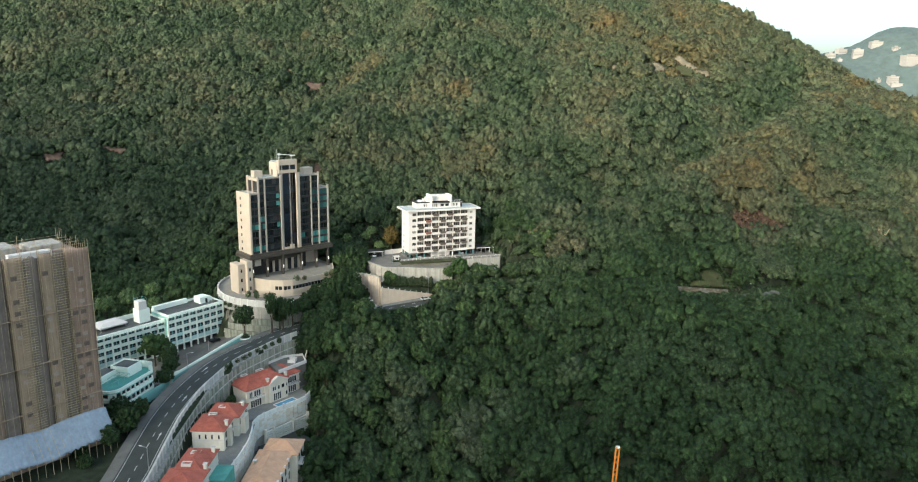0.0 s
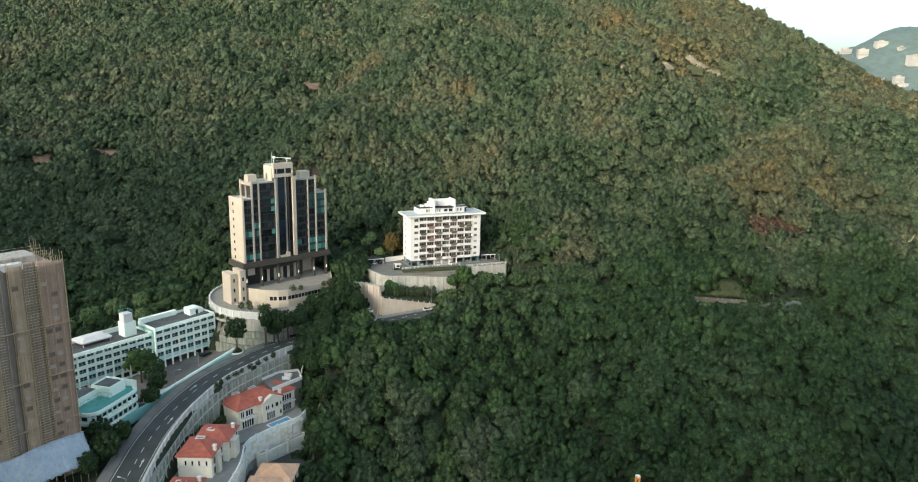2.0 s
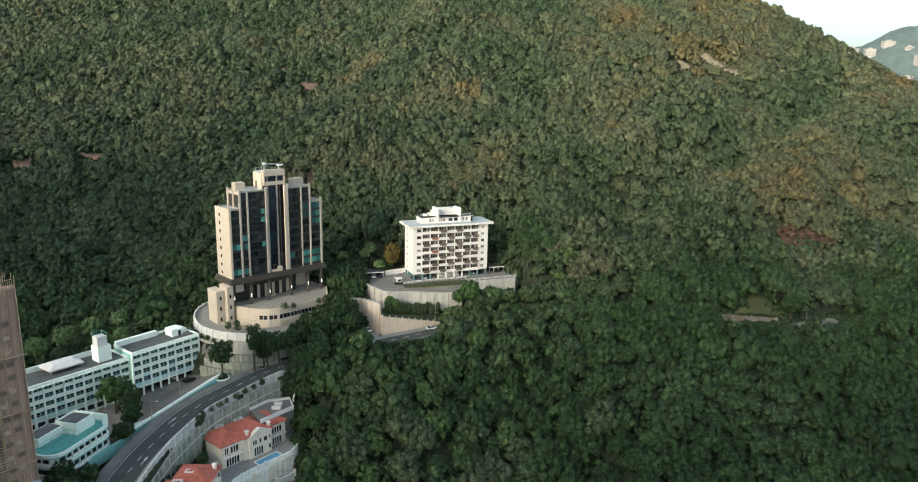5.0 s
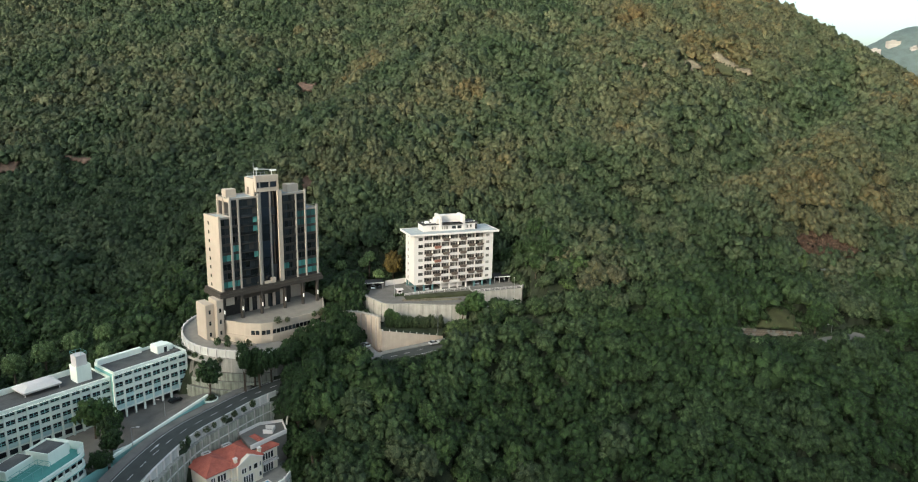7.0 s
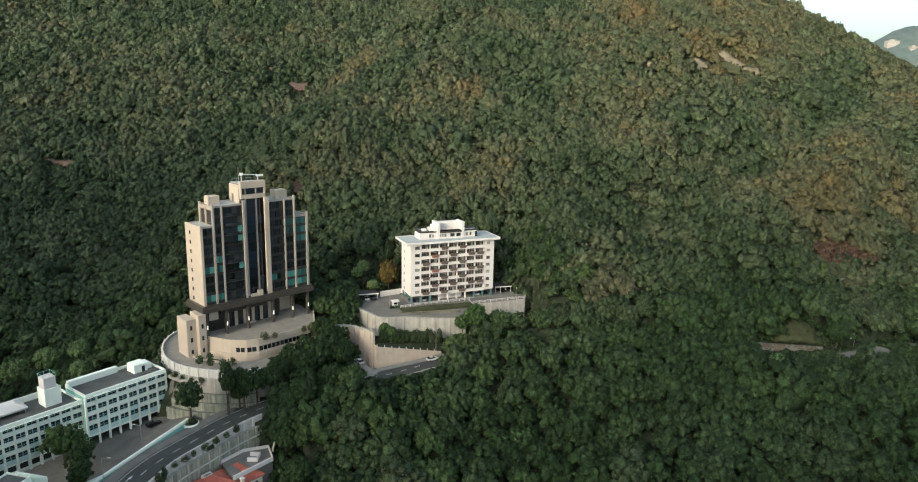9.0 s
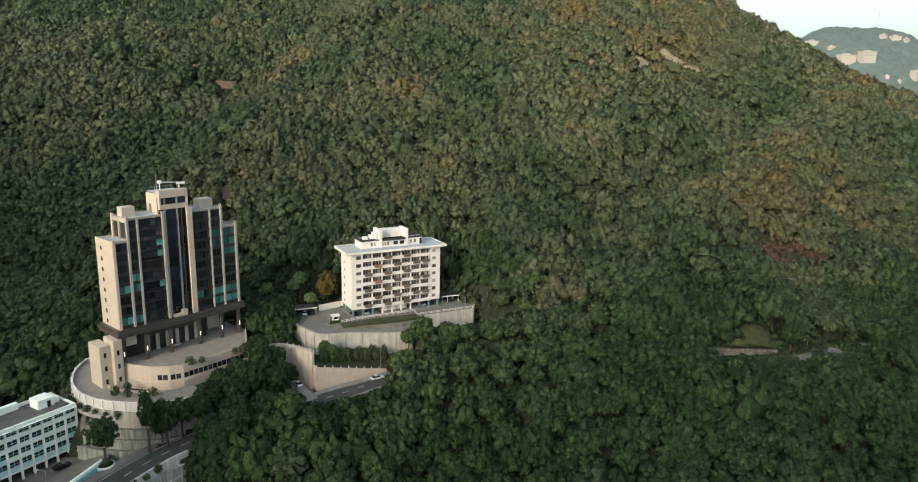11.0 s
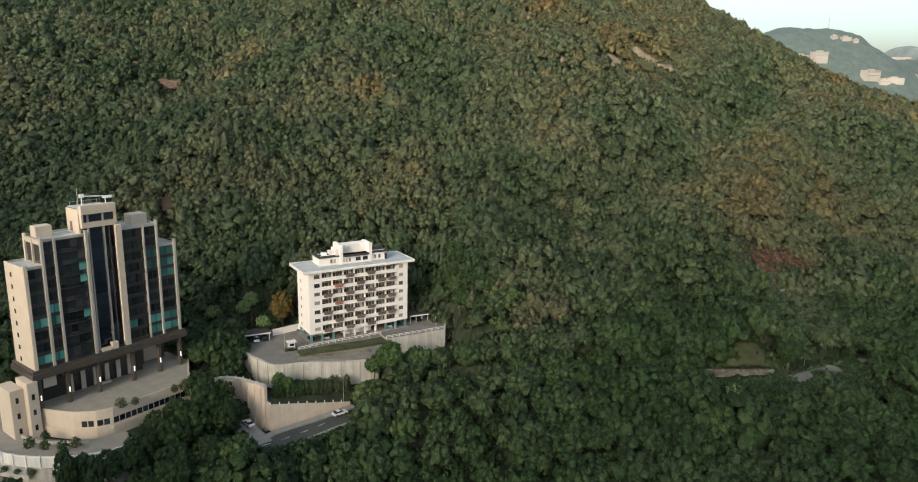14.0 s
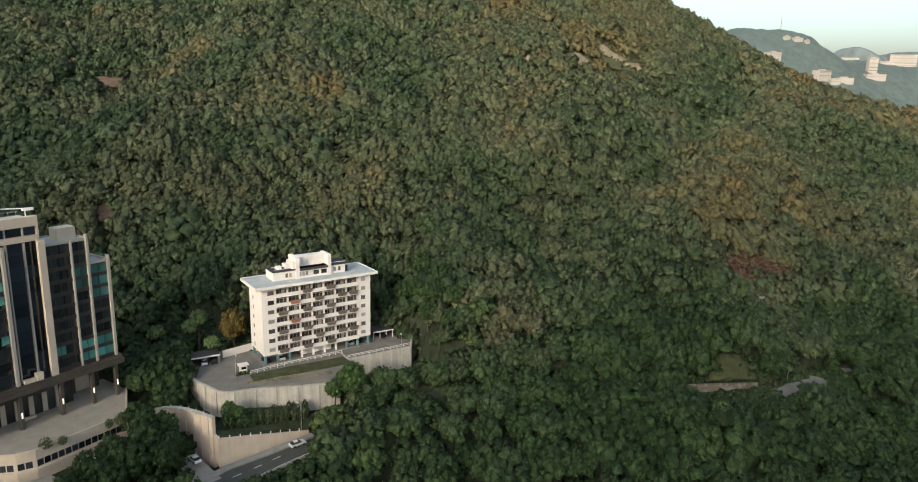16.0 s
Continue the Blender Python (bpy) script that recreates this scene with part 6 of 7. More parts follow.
# ---- building under scaffolding ----
def scaffolded():
    Z = -4.0
    t = thing("scaffolded_building", "high building wrapped in brown netting and bamboo scaffolding", "building", -108.0, 191.4, Z, 52.0)

    def mb():
        return MB(-Z)
    L, D, top = 44.0, 22.0, 63.2
    part("core", mb().box(-L, 0.8, -6, -0.8, D, top - 1.2), M_net, t)
    # netting in panels: recessed and projecting bays that bulge a little
    edges = [(0, 6.2, 0.0), (6.2, 9.8, 1.2), (9.8, 13.0, 0.0), (13.0, 17.2, 1.0), (17.2, 21.5, 0.0), (21.5, 26, 1.2), (26, 35, 0.0), (35, 44, 0.8)]
    for u0, u1, dp in edges:
        m = MB(-Z)
        nu, nz = 8, 44
        rows = []
        for k in range(nz + 1):
            z = 10.5 + (top - 10.5) * k / nz
            row = []
            for i in range(nu + 1):
                u = -(u0 + (u1 - u0) * i / nu)
                row.append((u, dp - 0.35 * math.sin(math.pi * (k % 4) / 4) * math.sin(math.pi * i / nu) + random.uniform(-0.06, 0.06) - 0.5, z))
            rows.append(row)
        m.rings(rows, closed=False, caps=False)
        net = part("netting", m, M_net_edge if dp == 0 and u1 - u0 < 5 else M_net_grey if dp > 0 else M_net, t, smooth=True)
        so = net.modifiers.new("thickness", "SOLIDIFY")
        so.thickness = 0.05
    def pole(p, q, r=0.05, name="pole"):
        part(name, mb().tube(p, q, r, n=4), M_bamboo, t)
    for u0, u1, dp in edges:
        for s in (u0, u1):
            pole((-s, dp - 0.75, 1), (-s, dp - 0.75, top + random.uniform(0.5, 3.0)), 0.07)
    for i in range(30):
        u = -i * 1.5
        pole((u, -0.95, 4), (u, -0.95, top + random.uniform(-0.5, 3.4)), 0.045)
    for i in range(16):
        v = i * 1.4
        pole((0.15, v, 4), (0.15, v, top + random.uniform(-0.5, 3.0)))
    for k in range(68):
        z = 12.5 + k * 0.75
        for u0, u1 in ((6.0, 10.0), (15.6, 19.0)):
            pole((-u0, -1.05, z), (-u1 - random.uniform(-0.4, 0.6), -1.05, z), 0.085, "ledger")
    for z in (18.5, 32.0, 46.0):
        part("catch_fan", mb().box(-L, -1.25, z - 0.06, 0.6, -0.75, z + 0.02).tube((0.6, -1.2, z), (-L, -1.2, z), 0.08, n=5), M_net_edge, t)
    for i in range(24):
        u, v = -random.uniform(0, 34), random.uniform(0, 16)
        pole((u, v, top - 1.5), (u + random.uniform(-1, 1), v + random.uniform(-0.6, 0.6), top + random.uniform(1.2, 3.2)))
    for v in (1, 5, 9, 13, 17):
        pole((0, v, top + 0.9), (-34, v, top + 0.9))
    vw = MB().box(0, -0.03, 0, 1.5, 0.0, 1.3).mesh("veiled_window", M_net_dark)
    vwp = MB().box(0, -0.03, 0, 1.3, 0.0, 1.0).mesh("veiled_window", M_net_pale)
    for k in range(16):
        for u, v in ((2.2, -1.02), (4.4, -1.02), (11.2, -1.02), (19.0, -1.02), (28, -1.02), (31, -1.02), (38, -0.4), (41, -0.4)):
            if random.random() < 0.75:
                piece("veiled_window", vwp if random.random() < 0.38 else vw, t, Matrix.Translation((-u - 1.5, v + 0.03, 7.5 + k * 3.3 - Z)))
    part("roof_sheet", mb().block(-20, 0.4, top - 1.2, -9, 2.6, top + 0.6, 0.2), M_white, t, "white sheet over the roof edge")
    part("roof_rubble", mb().block(-26, 6, top - 1.2, -16, 14, top + 1.8, 0.5).block(-12, 8, top - 1.2, -3, 16, top + 0.5, 0.3), M_conc, t)
    # tarpaulin apron, hung out on poles at the foot
    m = MB(-Z)
    rows = []
    for k in range(9):
        f = k / 8
        row = []
        for i in range(61):
            u = 0.5 - i * 0.74
            sag = 0.55 * math.sin(math.pi * f) + f * 0.75 * abs(math.sin(math.pi * (u - 0.5) / 2.0)) + 0.1 * math.sin(i * 2.1 + k)
            out = 5.8 * f
            row.append((u, -0.9 - out, 12.3 + 1.1 * abs(math.sin(i * 0.105 + 0.6)) - 7.0 * f - sag))
        rows.append(row)
    m.rings(rows, closed=False, caps=False)
    tp = part("tarpaulin_apron", m, M_tarp, t, "sagging blue-white tarpaulin apron", smooth=True)
    so = tp.modifiers.new("thickness", "SOLIDIFY")
    so.thickness = 0.04
    for i in range(23):
        u = 0.5 - i * 2.0
        pole((u, -1.0, 12.2), (u, -6.9, 5.1), 0.06)
        pole((u, -6.6, -5), (u, -6.6, 5.5), 0.06)


scaffolded()


# ---- villas ----
def hip(m, x0, y0, x1, y1, z, h, o=0.5, thick=0.25):
    """A hipped roof with an eaves edge."""
    x0, y0, x1, y1 = x0 - o, y0 - o, x1 + o, y1 + o
    if x1 - x0 >= y1 - y0:
        r = (y1 - y0) / 2
        a, b = (x0 + r, (y0 + y1) / 2, z + h), (x1 - r, (y0 + y1) / 2, z + h)
        f = [(0, 1, 5, 4), (1, 2, 5), (2, 3, 4, 5), (3, 0, 4)]
    else:
        r = (x1 - x0) / 2
        a, b = ((x0 + x1) / 2, y0 + r, z + h), ((x0 + x1) / 2, y1 - r, z + h)
        f = [(0, 1, 4), (1, 2, 5, 4), (2, 3, 5), (3, 0, 4, 5)]
    c = [(x0, y0, z), (x1, y0, z), (x1, y1, z), (x0, y1, z)]
    m.add(c + [a, b], f)
    m.add(c + [(p[0], p[1], z - thick) for p in c], [(0, 4, 5, 1), (1, 5, 6, 2), (2, 6, 7, 3), (3, 7, 4, 0), (4, 7, 6, 5)])
    return a, b


def tiles(m, a, b, c, d, rows):
    """Rows of raised tile courses on a roof plane with corners a, b (eaves) and c, d (ridge, over b and a)."""
    a, b, c, d = (Vector(p) for p in (a, b, c, d))
    n = (b - a).cross(d - a).normalized() * 0.06
    for k in range(rows):
        f, g = k / rows, (k + 0.55) / rows
        p, q, r, s = a.lerp(d, f), b.lerp(c, f), b.lerp(c, g), a.lerp(d, g)
        m.add([tuple(p + n), tuple(q + n), tuple(r), tuple(s), tuple(p), tuple(q)], [(0, 1, 2, 3), (4, 5, 1, 0)])


def villa(name, label, x, y, z, yaw, blocks, eave, roof_mat, wall_mat, fronts, sides=(), skylights=(), chimneys=()):
    """blocks: plan rectangles (x0, y0, x1, y1, roof height); fronts: windows on the front (u, v plane, foot, width, height, bars)."""
    t = thing(name, label, "house", x, y, z, yaw)
    H = eave - z
    for x0, y0, x1, y1, rh in blocks:
        part("wall", MB().block(x0, y0, -2.5, x1, y1, H - 0.1, 0.05), wall_mat, t)
        part("cornice", MB().box(x0 - 0.3, y0 - 0.3, H - 0.55, x1 + 0.3, y1 + 0.3, H - 0.28), M_white, t)
        part("string_course", MB().box(x0 - 0.1, y0 - 0.1, H * 0.5 - 0.15, x1 + 0.1, y1 + 0.1, H * 0.5 + 0.1), M_white, t)
        m = MB()
        a, b = hip(m, x0, y0, x1, y1, H, rh)
        r = part("roof", m, roof_mat, t)
        m = MB()
        o = 0.5
        if x1 - x0 >= y1 - y0:
            tiles(m, (x0 - o, y0 - o, H), (x1 + o, y0 - o, H), b, a, 14)
            tiles(m, (x1 + o, y1 + o, H), (x0 - o, y1 + o, H), a, b, 14)
            tiles(m, (x0 - o, y1 + o, H), (x0 - o, y0 - o, H), a, a, 12)
            tiles(m, (x1 + o, y0 - o, H), (x1 + o, y1 + o, H), b, b, 12)
        else:
            tiles(m, (x1 + o, y0 - o, H), (x1 + o, y1 + o, H), b, a, 14)
            tiles(m, (x0 - o, y1 + o, H), (x0 - o, y0 - o, H), a, b, 14)
            tiles(m, (x0 - o, y0 - o, H), (x1 + o, y0 - o, H), a, a, 12)
            tiles(m, (x1 + o, y1 + o, H), (x0 - o, y1 + o, H), b, b, 12)
        part("tile_layer", m, roof_mat, r)
        part("ridge_cap", MB().tube(a, b, 0.16).tube((x0 - o, y0 - o, H + 0.05), a, 0.13).tube((x1 + o, y0 - o, H + 0.05), b if x1 - x0 >= y1 - y0 else a, 0.13), roof_mat, r)
    for u, v, zf, w, h, bars in fronts:
        g = part("window", MB().box(u, v - 0.06, zf, u + w, v + 0.04, zf + h), M_glass, t)
        m = MB().box(u - 0.12, v - 0.12, zf - 0.12, u, v + 0.03, zf + h + 0.12).box(u + w, v - 0.12, zf - 0.12, u + w + 0.12, v + 0.03, zf + h + 0.12).box(u, v - 0.12, zf + h, u + w, v + 0.03, zf + h + 0.14).box(u, v - 0.14, zf - 0.14, u + w, v + 0.03, zf)
        for k in range(1, bars):
            m.box(u + w * k / bars - 0.12, v - 0.1, zf, u + w * k / bars + 0.12, v, zf + h)
        part("window_frame", m, M_white, g)
    for u, v, zf, w, h in sides:
        g = part("window", MB().box(u - 0.06, v, zf, u + 0.04, v + w, zf + h), M_glass, t)
        part("window_frame", MB().box(u - 0.1, v - 0.1, zf - 0.12, u + 0.02, v + w + 0.1, zf), M_white, g)
    for cx, cy, cz, w in skylights:
        k = part("roof_well", MB().box(cx - w, cy - 0.8, cz - 0.6, cx + w, cy - 0.6, cz + 0.5).box(cx - w, cy + 0.6, cz - 0.6, cx + w, cy + 0.8, cz + 0.5).box(cx - w, cy - 0.6, cz - 0.6, cx - w + 0.2, cy + 0.6, cz + 0.5).box(cx + w - 0.2, cy - 0.6, cz - 0.6, cx + w, cy + 0.6, cz + 0.5), M_white, t, "white-rimmed roof light well")
        part("roof_light", MB().box(cx - w + 0.2, cy - 0.6, cz - 0.2, cx + w - 0.2, cy + 0.6, cz + 0.1), M_planter, k)
    for cx, cy, cz in chimneys:
        k = part("chimney", MB().block(cx - 0.45, cy - 0.45, cz - 1.5, cx + 0.45, cy + 0.45, cz + 1.0, 0.06), wall_mat, t)
        part("chimney_cap", MB().box(cx - 0.6, cy - 0.6, cz + 1.0, cx + 0.6, cy + 0.6, cz + 1.2), M_white, k)
    return t


H1 = 7.5
v1 = villa("villa", "two-storey cream villa with a red-tiled hipped roof and a front gable", -75.9, 228.2, -6.0, 50.8,
           [(0, 0, 9.0, 11.5, 2.3), (7.5, -0.6, 17.5, 11.0, 2.8), (17.0, 0.6, 24.0, 11.0, 2.3)], 1.5, M_tile, M_villa_grey,
           [(1.2, 0, 4.2, 1.2, 2.1, 2), (3.2, 0, 4.2, 2.6, 2.1, 3), (1.6, 0, 0.2, 4.4, 2.7, 5), (10.2, -1.4, 4.4, 1.4, 1.5, 2), (12.6, -1.4, 4.4, 0.7, 1.5, 1), (14.2, -1.4, 4.4, 1.2, 1.5, 1), (10.6, -1.4, 0.4, 3.2, 2.8, 4), (16.2, -1.4, 4.6, 0.4, 1.3, 1), (18.6, 0.6, 4.2, 3.8, 2.1, 4), (18.8, 0.6, 0.2, 3.4, 2.7, 4), (16.0, -1.4, 1.2, 0.7, 1.4, 1)],
           skylights=((5.5, 9.6, H1 + 1.2, 1.2), (12.0, 9.2, H1 + 1.4, 1.4)), chimneys=((9.2, 0.2, H1 + 0.6), (17.4, 0.4, H1 + 0.6)))
m = MB()
m.add([(9.0, -1.35, -2.5), (17.2, -1.35, -2.5), (17.2, -1.35, 7.2), (13.1, -1.35, 9.2), (9.0, -1.35, 7.2), (9.0, 0.2, -2.5), (17.2, 0.2, -2.5), (17.2, 0.2, 7.2), (13.1, 0.2, 9.2), (9.0, 0.2, 7.2)],
      [(0, 1, 2, 3, 4), (5, 9, 8, 7, 6), (0, 4, 9, 5), (1, 6, 7, 2), (3, 2, 7, 8), (4, 3, 8, 9)])
part("gable", m, M_villa_grey, v1)
part("gable_coping", MB().tube((8.7, -1.4, 7.15), (13.1, -1.4, 9.35), 0.2).tube((13.1, -1.4, 9.35), (17.5, -1.4, 7.15), 0.2), M_white, v1)
for u0, u1, v, back in ((0.6, 6.6, -1.6, 0.0), (18.0, 23.4, -1.0, 0.6)):
    b = part("balcony", MB().box(u0, v, 3.6, u1, back, 3.85), M_white, v1)
    m = MB().tube((u0, v + 0.05, 4.75), (u1, v + 0.05, 4.75), 0.05)
    for k in range(int((u1 - u0) / 0.4)):
        m.tube((u0 + k * 0.4, v + 0.05, 3.85), (u0 + k * 0.4, v + 0.05, 4.75), 0.03, n=4)
    part("balcony_rail", m, M_frame, b, "black iron balcony railing")

v2 = villa("villa", "cream villa with a red-tiled roof and small end windows", -84.0, 198.0, -5.0, 0,
           [(0, 0, 10.2, 11, 2.0), (1.4, 9.5, 11.8, 19.2, 2.2)], 2.0, M_tile, M_villa,
           [(2.2, 0, 4.0, 0.5, 1.5, 1), (4.2, 0, 4.0, 0.5, 1.5, 1), (6.2, 0, 4.0, 0.5, 1.5, 1), (8.4, 0, 4.0, 0.5, 1.5, 1)],
           skylights=((3.8, 8.6, 8.1, 1.3), (5.4, 13.4, 8.4, 1.2)), chimneys=((10.0, 3.5, 7.8), (11.0, 17, 7.8)))
m = MB()
for k in range(4):
    part("window", MB().box(10.18, 1.5 + k * 2.0, 3.6, 10.3, 2.7 + k * 2.0, 5.6), M_glass, v2)
    part("window", MB().box(11.78, 11 + k * 2, 3.6, 11.9, 12.2 + k * 2, 5.6), M_glass, v2)
    part("window", MB().box(10.18, 1.5 + k * 2.0, 0.3, 10.3, 2.7 + k * 2.0, 2.6), M_glass, v2)
part("bay", MB().block(10.2, 11.5, -2.5, 13.4, 15.5, 5.8, 0.08), M_villa_grey, v2)
part("bay", MB().block(10.2, 3.0, -2.5, 11.4, 5.0, 6.6, 0.08), M_villa_grey, v2)
v3 = villa("villa", "cream villa with red-tiled roofs and white light wells", -81.0, 165.0, -5.0, 0,
           [(0.0, 0, 10.6, 10.5, 2.0), (1.0, 9.0, 9.4, 21.5, 2.0)], 2.0, M_tile, M_villa,
           [(2.0, 0, 4.0, 0.6, 1.5, 1), (5, 0, 4.0, 0.6, 1.5, 1)], skylights=((4.6, 17.2, 8.2, 1.4), (4.2, 11.2, 8.2, 1.4)), chimneys=((8.8, 19.6, 7.8), (9.8, 10.5, 7.8)))
m = MB()
for k in range(5):
    part("window", MB().box(0.94, 10.5 + k * 2.1, 3.5, 1.02, 11.6 + k * 2.1, 5.8), M_glass, v3)
    part("window", MB().box(-0.06, 1 + k * 1.9, 3.5, 0.02, 2.1 + k * 1.9, 5.8), M_glass, v3)
part("pergola_deck", MB().box(9.4, 12, -2.5, 14.5, 20.5, 2.6), M_court, v3, "green canvas pergola roof")
v4 = villa("villa", "villa with a long tan-tiled roof beside the dark drive", -64.2, 180.0, -16.0, 0,
           [(0, 0, 10.5, 24, 2.6), (1.2, 22, 12.6, 31.5, 2.6)], -8.0, M_tile_tan, M_villa_grey, [], chimneys=((1.0, 15.0, 8.6),))
for k in range(5):
    part("window", MB().box(10.46, 2 + k * 4.2, 4.4, 10.6, 3.4 + k * 4.2, 6.6), M_glass, v4)
    part("window", MB().box(10.46, 2 + k * 4.2, 0.6, 10.6, 3.4 + k * 4.2, 3.0), M_glass, v4)
    part("merlon", MB().box(10.4, 1 + k * 4.2, 7.6, 11.1, 1.7 + k * 4.2, 8.6), M_white, v4)
for k in (24, 27):
    part("window", MB().box(12.56, k, 4.4, 12.7, k + 1.4, 6.6), M_glass, v4)
m = MB().box(12.6, 23, 3.6, 14.2, 29.5, 3.85)
part("balcony", m, M_white, v4)
m = MB()
m.tube((14.1, 23, 4.8), (14.1, 29.5, 4.8), 0.05)
for k in range(17):
    m.tube((14.1, 23 + k * 0.4, 3.85), (14.1, 23 + k * 0.4, 4.8), 0.03, n=4)
part("balcony_rail", m, M_frame, v4)
part("plinth", MB().box(-0.5, 26, -6, 15, 32.5, 0.0), M_conc, v4)

# yards, pool, stepped walls and drive between the villas
setting("villa_yard", MB().prism([(-88.5, 233), (-73.6, 219.0), (-67.6, 226.6), (-61.9, 233.7), (-57.3, 239.4), (-56.8, 245), (-62, 254), (-76, 248)], -22, -6.05), M_pave, "pale paved yard of the upper villa")
setting("villa_yard", MB().prism([(-89, 160), (-70.5, 160), (-69.0, 185), (-68.0, 204), (-70, 217.5), (-74, 218), (-88.3, 232.8)], -16, -5.05), M_pave, "pale paved yard of the middle villas")
setting("villa_drive", MB().prism([(-72, 160), (-61.5, 160), (-61.4, 212), (-55, 214), (-50, 212), (-50, 222), (-58, 232), (-69.5, 219), (-67.8, 205), (-69, 185)], -20, -15.2), M_asphalt, "dark asphalt drive between the villas")
pool = thing("swimming_pool", "narrow bright blue pool with a pale stone rim", "pool", -62.6, 234.3, -6.05, 50.8)
part("rim", MB().box(-4.4, -0.4, 0, 4.4, 0, 0.25).box(-4.4, 2.6, 0, 4.4, 3.0, 0.25).box(-4.4, 0, 0, -4.0, 2.6, 0.25).box(4.0, 0, 0, 4.4, 2.6, 0.25), M_white, pool)
part("water", MB().box(-4.0, 0, 0.02, 4.0, 2.6, 0.16), M_pool, pool)
pw = thing("villa_wall", "white garden wall of stacked courses between the villas", "wall", kind="structure")
wp = spline([(-74.5, 160, -4.3), (-69.0, 185, -4.3), (-68.0, 204, -4.3), (-70.3, 218.5, -4.6), (-67.2, 226.4, -5.0), (-61.5, 233.5, -5.0), (-57.0, 239.2, -5.0), (-56.5, 246, -5.0)], 2.5)
part("parapet", MB().sweep(wp, -0.2, 0.25, -1.8, 0.0), M_villa_white, pw)
blk = [MB().block(-0.86, -0.12, 0.0, 0.86, 0.12, 0.86, 0.04).mesh("stone_block", mm) for mm in (M_villa, M_villa_white, M_villa_white, M_villa_grey)]
wpf = spline(wp, 1.8)
for i in range(len(wpf) - 1):
    p, q = Vector(wpf[i]), Vector(wpf[i + 1])
    d = (q - p).normalized()
    for k in range(7):
        piece("stone_block", random.choice(blk), pw, pose(p.x + d.y * 0.38, p.y - d.x * 0.38, p.z - 2.6 - 0.9 * k, 0, 0, math.degrees(math.atan2(d.y, d.x)) + random.uniform(-1, 1)))
low = [(-68.4, 223.6, -5.0), (-66.2, 226.0, -5.0), (-60.8, 232.8, -5.0), (-56.6, 238.2, -5.0)]
for k in range(9):
    part("slat", MB().sweep(low, 0.9, 1.5, -6.9 - 0.85 * k, -6.45 - 0.85 * k), M_villa_white, pw)
part("slat_backing", MB().sweep(low, 0.5, 0.95, -15.5, -6.2), M_conc, pw)
for i in (0, 1, 2, 3):
    p = low[i]
    part("pier", MB().block(p[0] + 0.2, p[1] - 1.6, p[2] - 15, p[0] + 1.1, p[1] - 0.7, p[2] - 5.6, 0.05), M_villa, pw)
part("backing", MB().sweep(wp, -0.1, 0.3, -12, -1.7), M_conc, pw)
for i in range(0, len(wp) - 1, 3):
    p = wp[i]
    part("pilaster", MB().block(p[0] - 0.3, p[1] - 0.3, p[2] - 4, p[0] + 0.3, p[1] + 0.3, p[2] + 0.35, 0.05), M_white, pw)
# flat terrace behind the upper villa
pt = thing("roof_terrace", "grey paved roof terrace with white parapets", "terrace", kind="structure")
part("slab", MB().prism([(-73.5, 249.5), (-67.5, 241.5), (-59.5, 252), (-62.5, 258.5), (-69.2, 256)], -10, 3.2), M_old_asphalt, pt)
part("parapet", MB().sweep([(-73.5, 249.5, 3.2), (-69.2, 256, 3.2), (-62.5, 258.5, 3.2), (-59.5, 252, 3.2), (-67.5, 241.5, 3.2)], -0.2, 0.2, -0.4, 0.9), M_white, pt)
part("stair_box", MB().box(-66.5, 250.5, 3.2, -63.5, 251.0, 4.4).box(-66.5, 253.6, 3.2, -63.5, 254.0, 4.4).box(-63.8, 251.0, 3.2, -63.5, 253.6, 4.4), M_white, pt)
pf = spline([(-70, 266.5, 9.6), (-64.5, 266.2, 8.5), (-61.2, 262, 6.5), (-60.5, 256, 4.0)], 1.5)
setting("garden_wall", MB().sweep(pf, -0.2, 0.2, -8, 0.4), M_villa, "weathered cream garden wall at the road bend")

# ---- forecourt details, lamps, cars ----
def lamp(x, y, z, h, yaw, label="grey steel street lamp with a single arm"):
    t = thing("street_lamp", label, "street lamp", x, y, z, yaw, "street lamps")
    part("pole", MB().tube((0, 0, -0.5), (0, 0, h), 0.11, 0.07, 8), M_steel, t)
    part("arm", MB().tube((0, 0, h), (1.7, 0, h + 0.35), 0.06, 0.05), M_steel, t)
    part("lantern", MB().block(1.5, -0.16, h + 0.26, 2.4, 0.16, h + 0.46, 0.05), M_white, t)


for x, y, z, h, yaw in ((-85.8, 172, 1.0, 9.5, 170), (-98.6, 233.0, 5.6, 8, 0), (-72.5, 270.5, 10.6, 8.0, -60), (-32.4, 322.4, 26.2, 6.0, 90), (-14.0, 308.2, 16.0, 7.0, 120), (17.5, 335.2, 26.4, 5.0, 90), (18, 317, 15, 9, 140), (-100.0, 257.5, 3.2, 7, 180), (138.5, 306.5, 20.2, 4, 200), (131.5, 320, 31, 4.5, 200)):
    lamp(x, y, z, h, yaw)


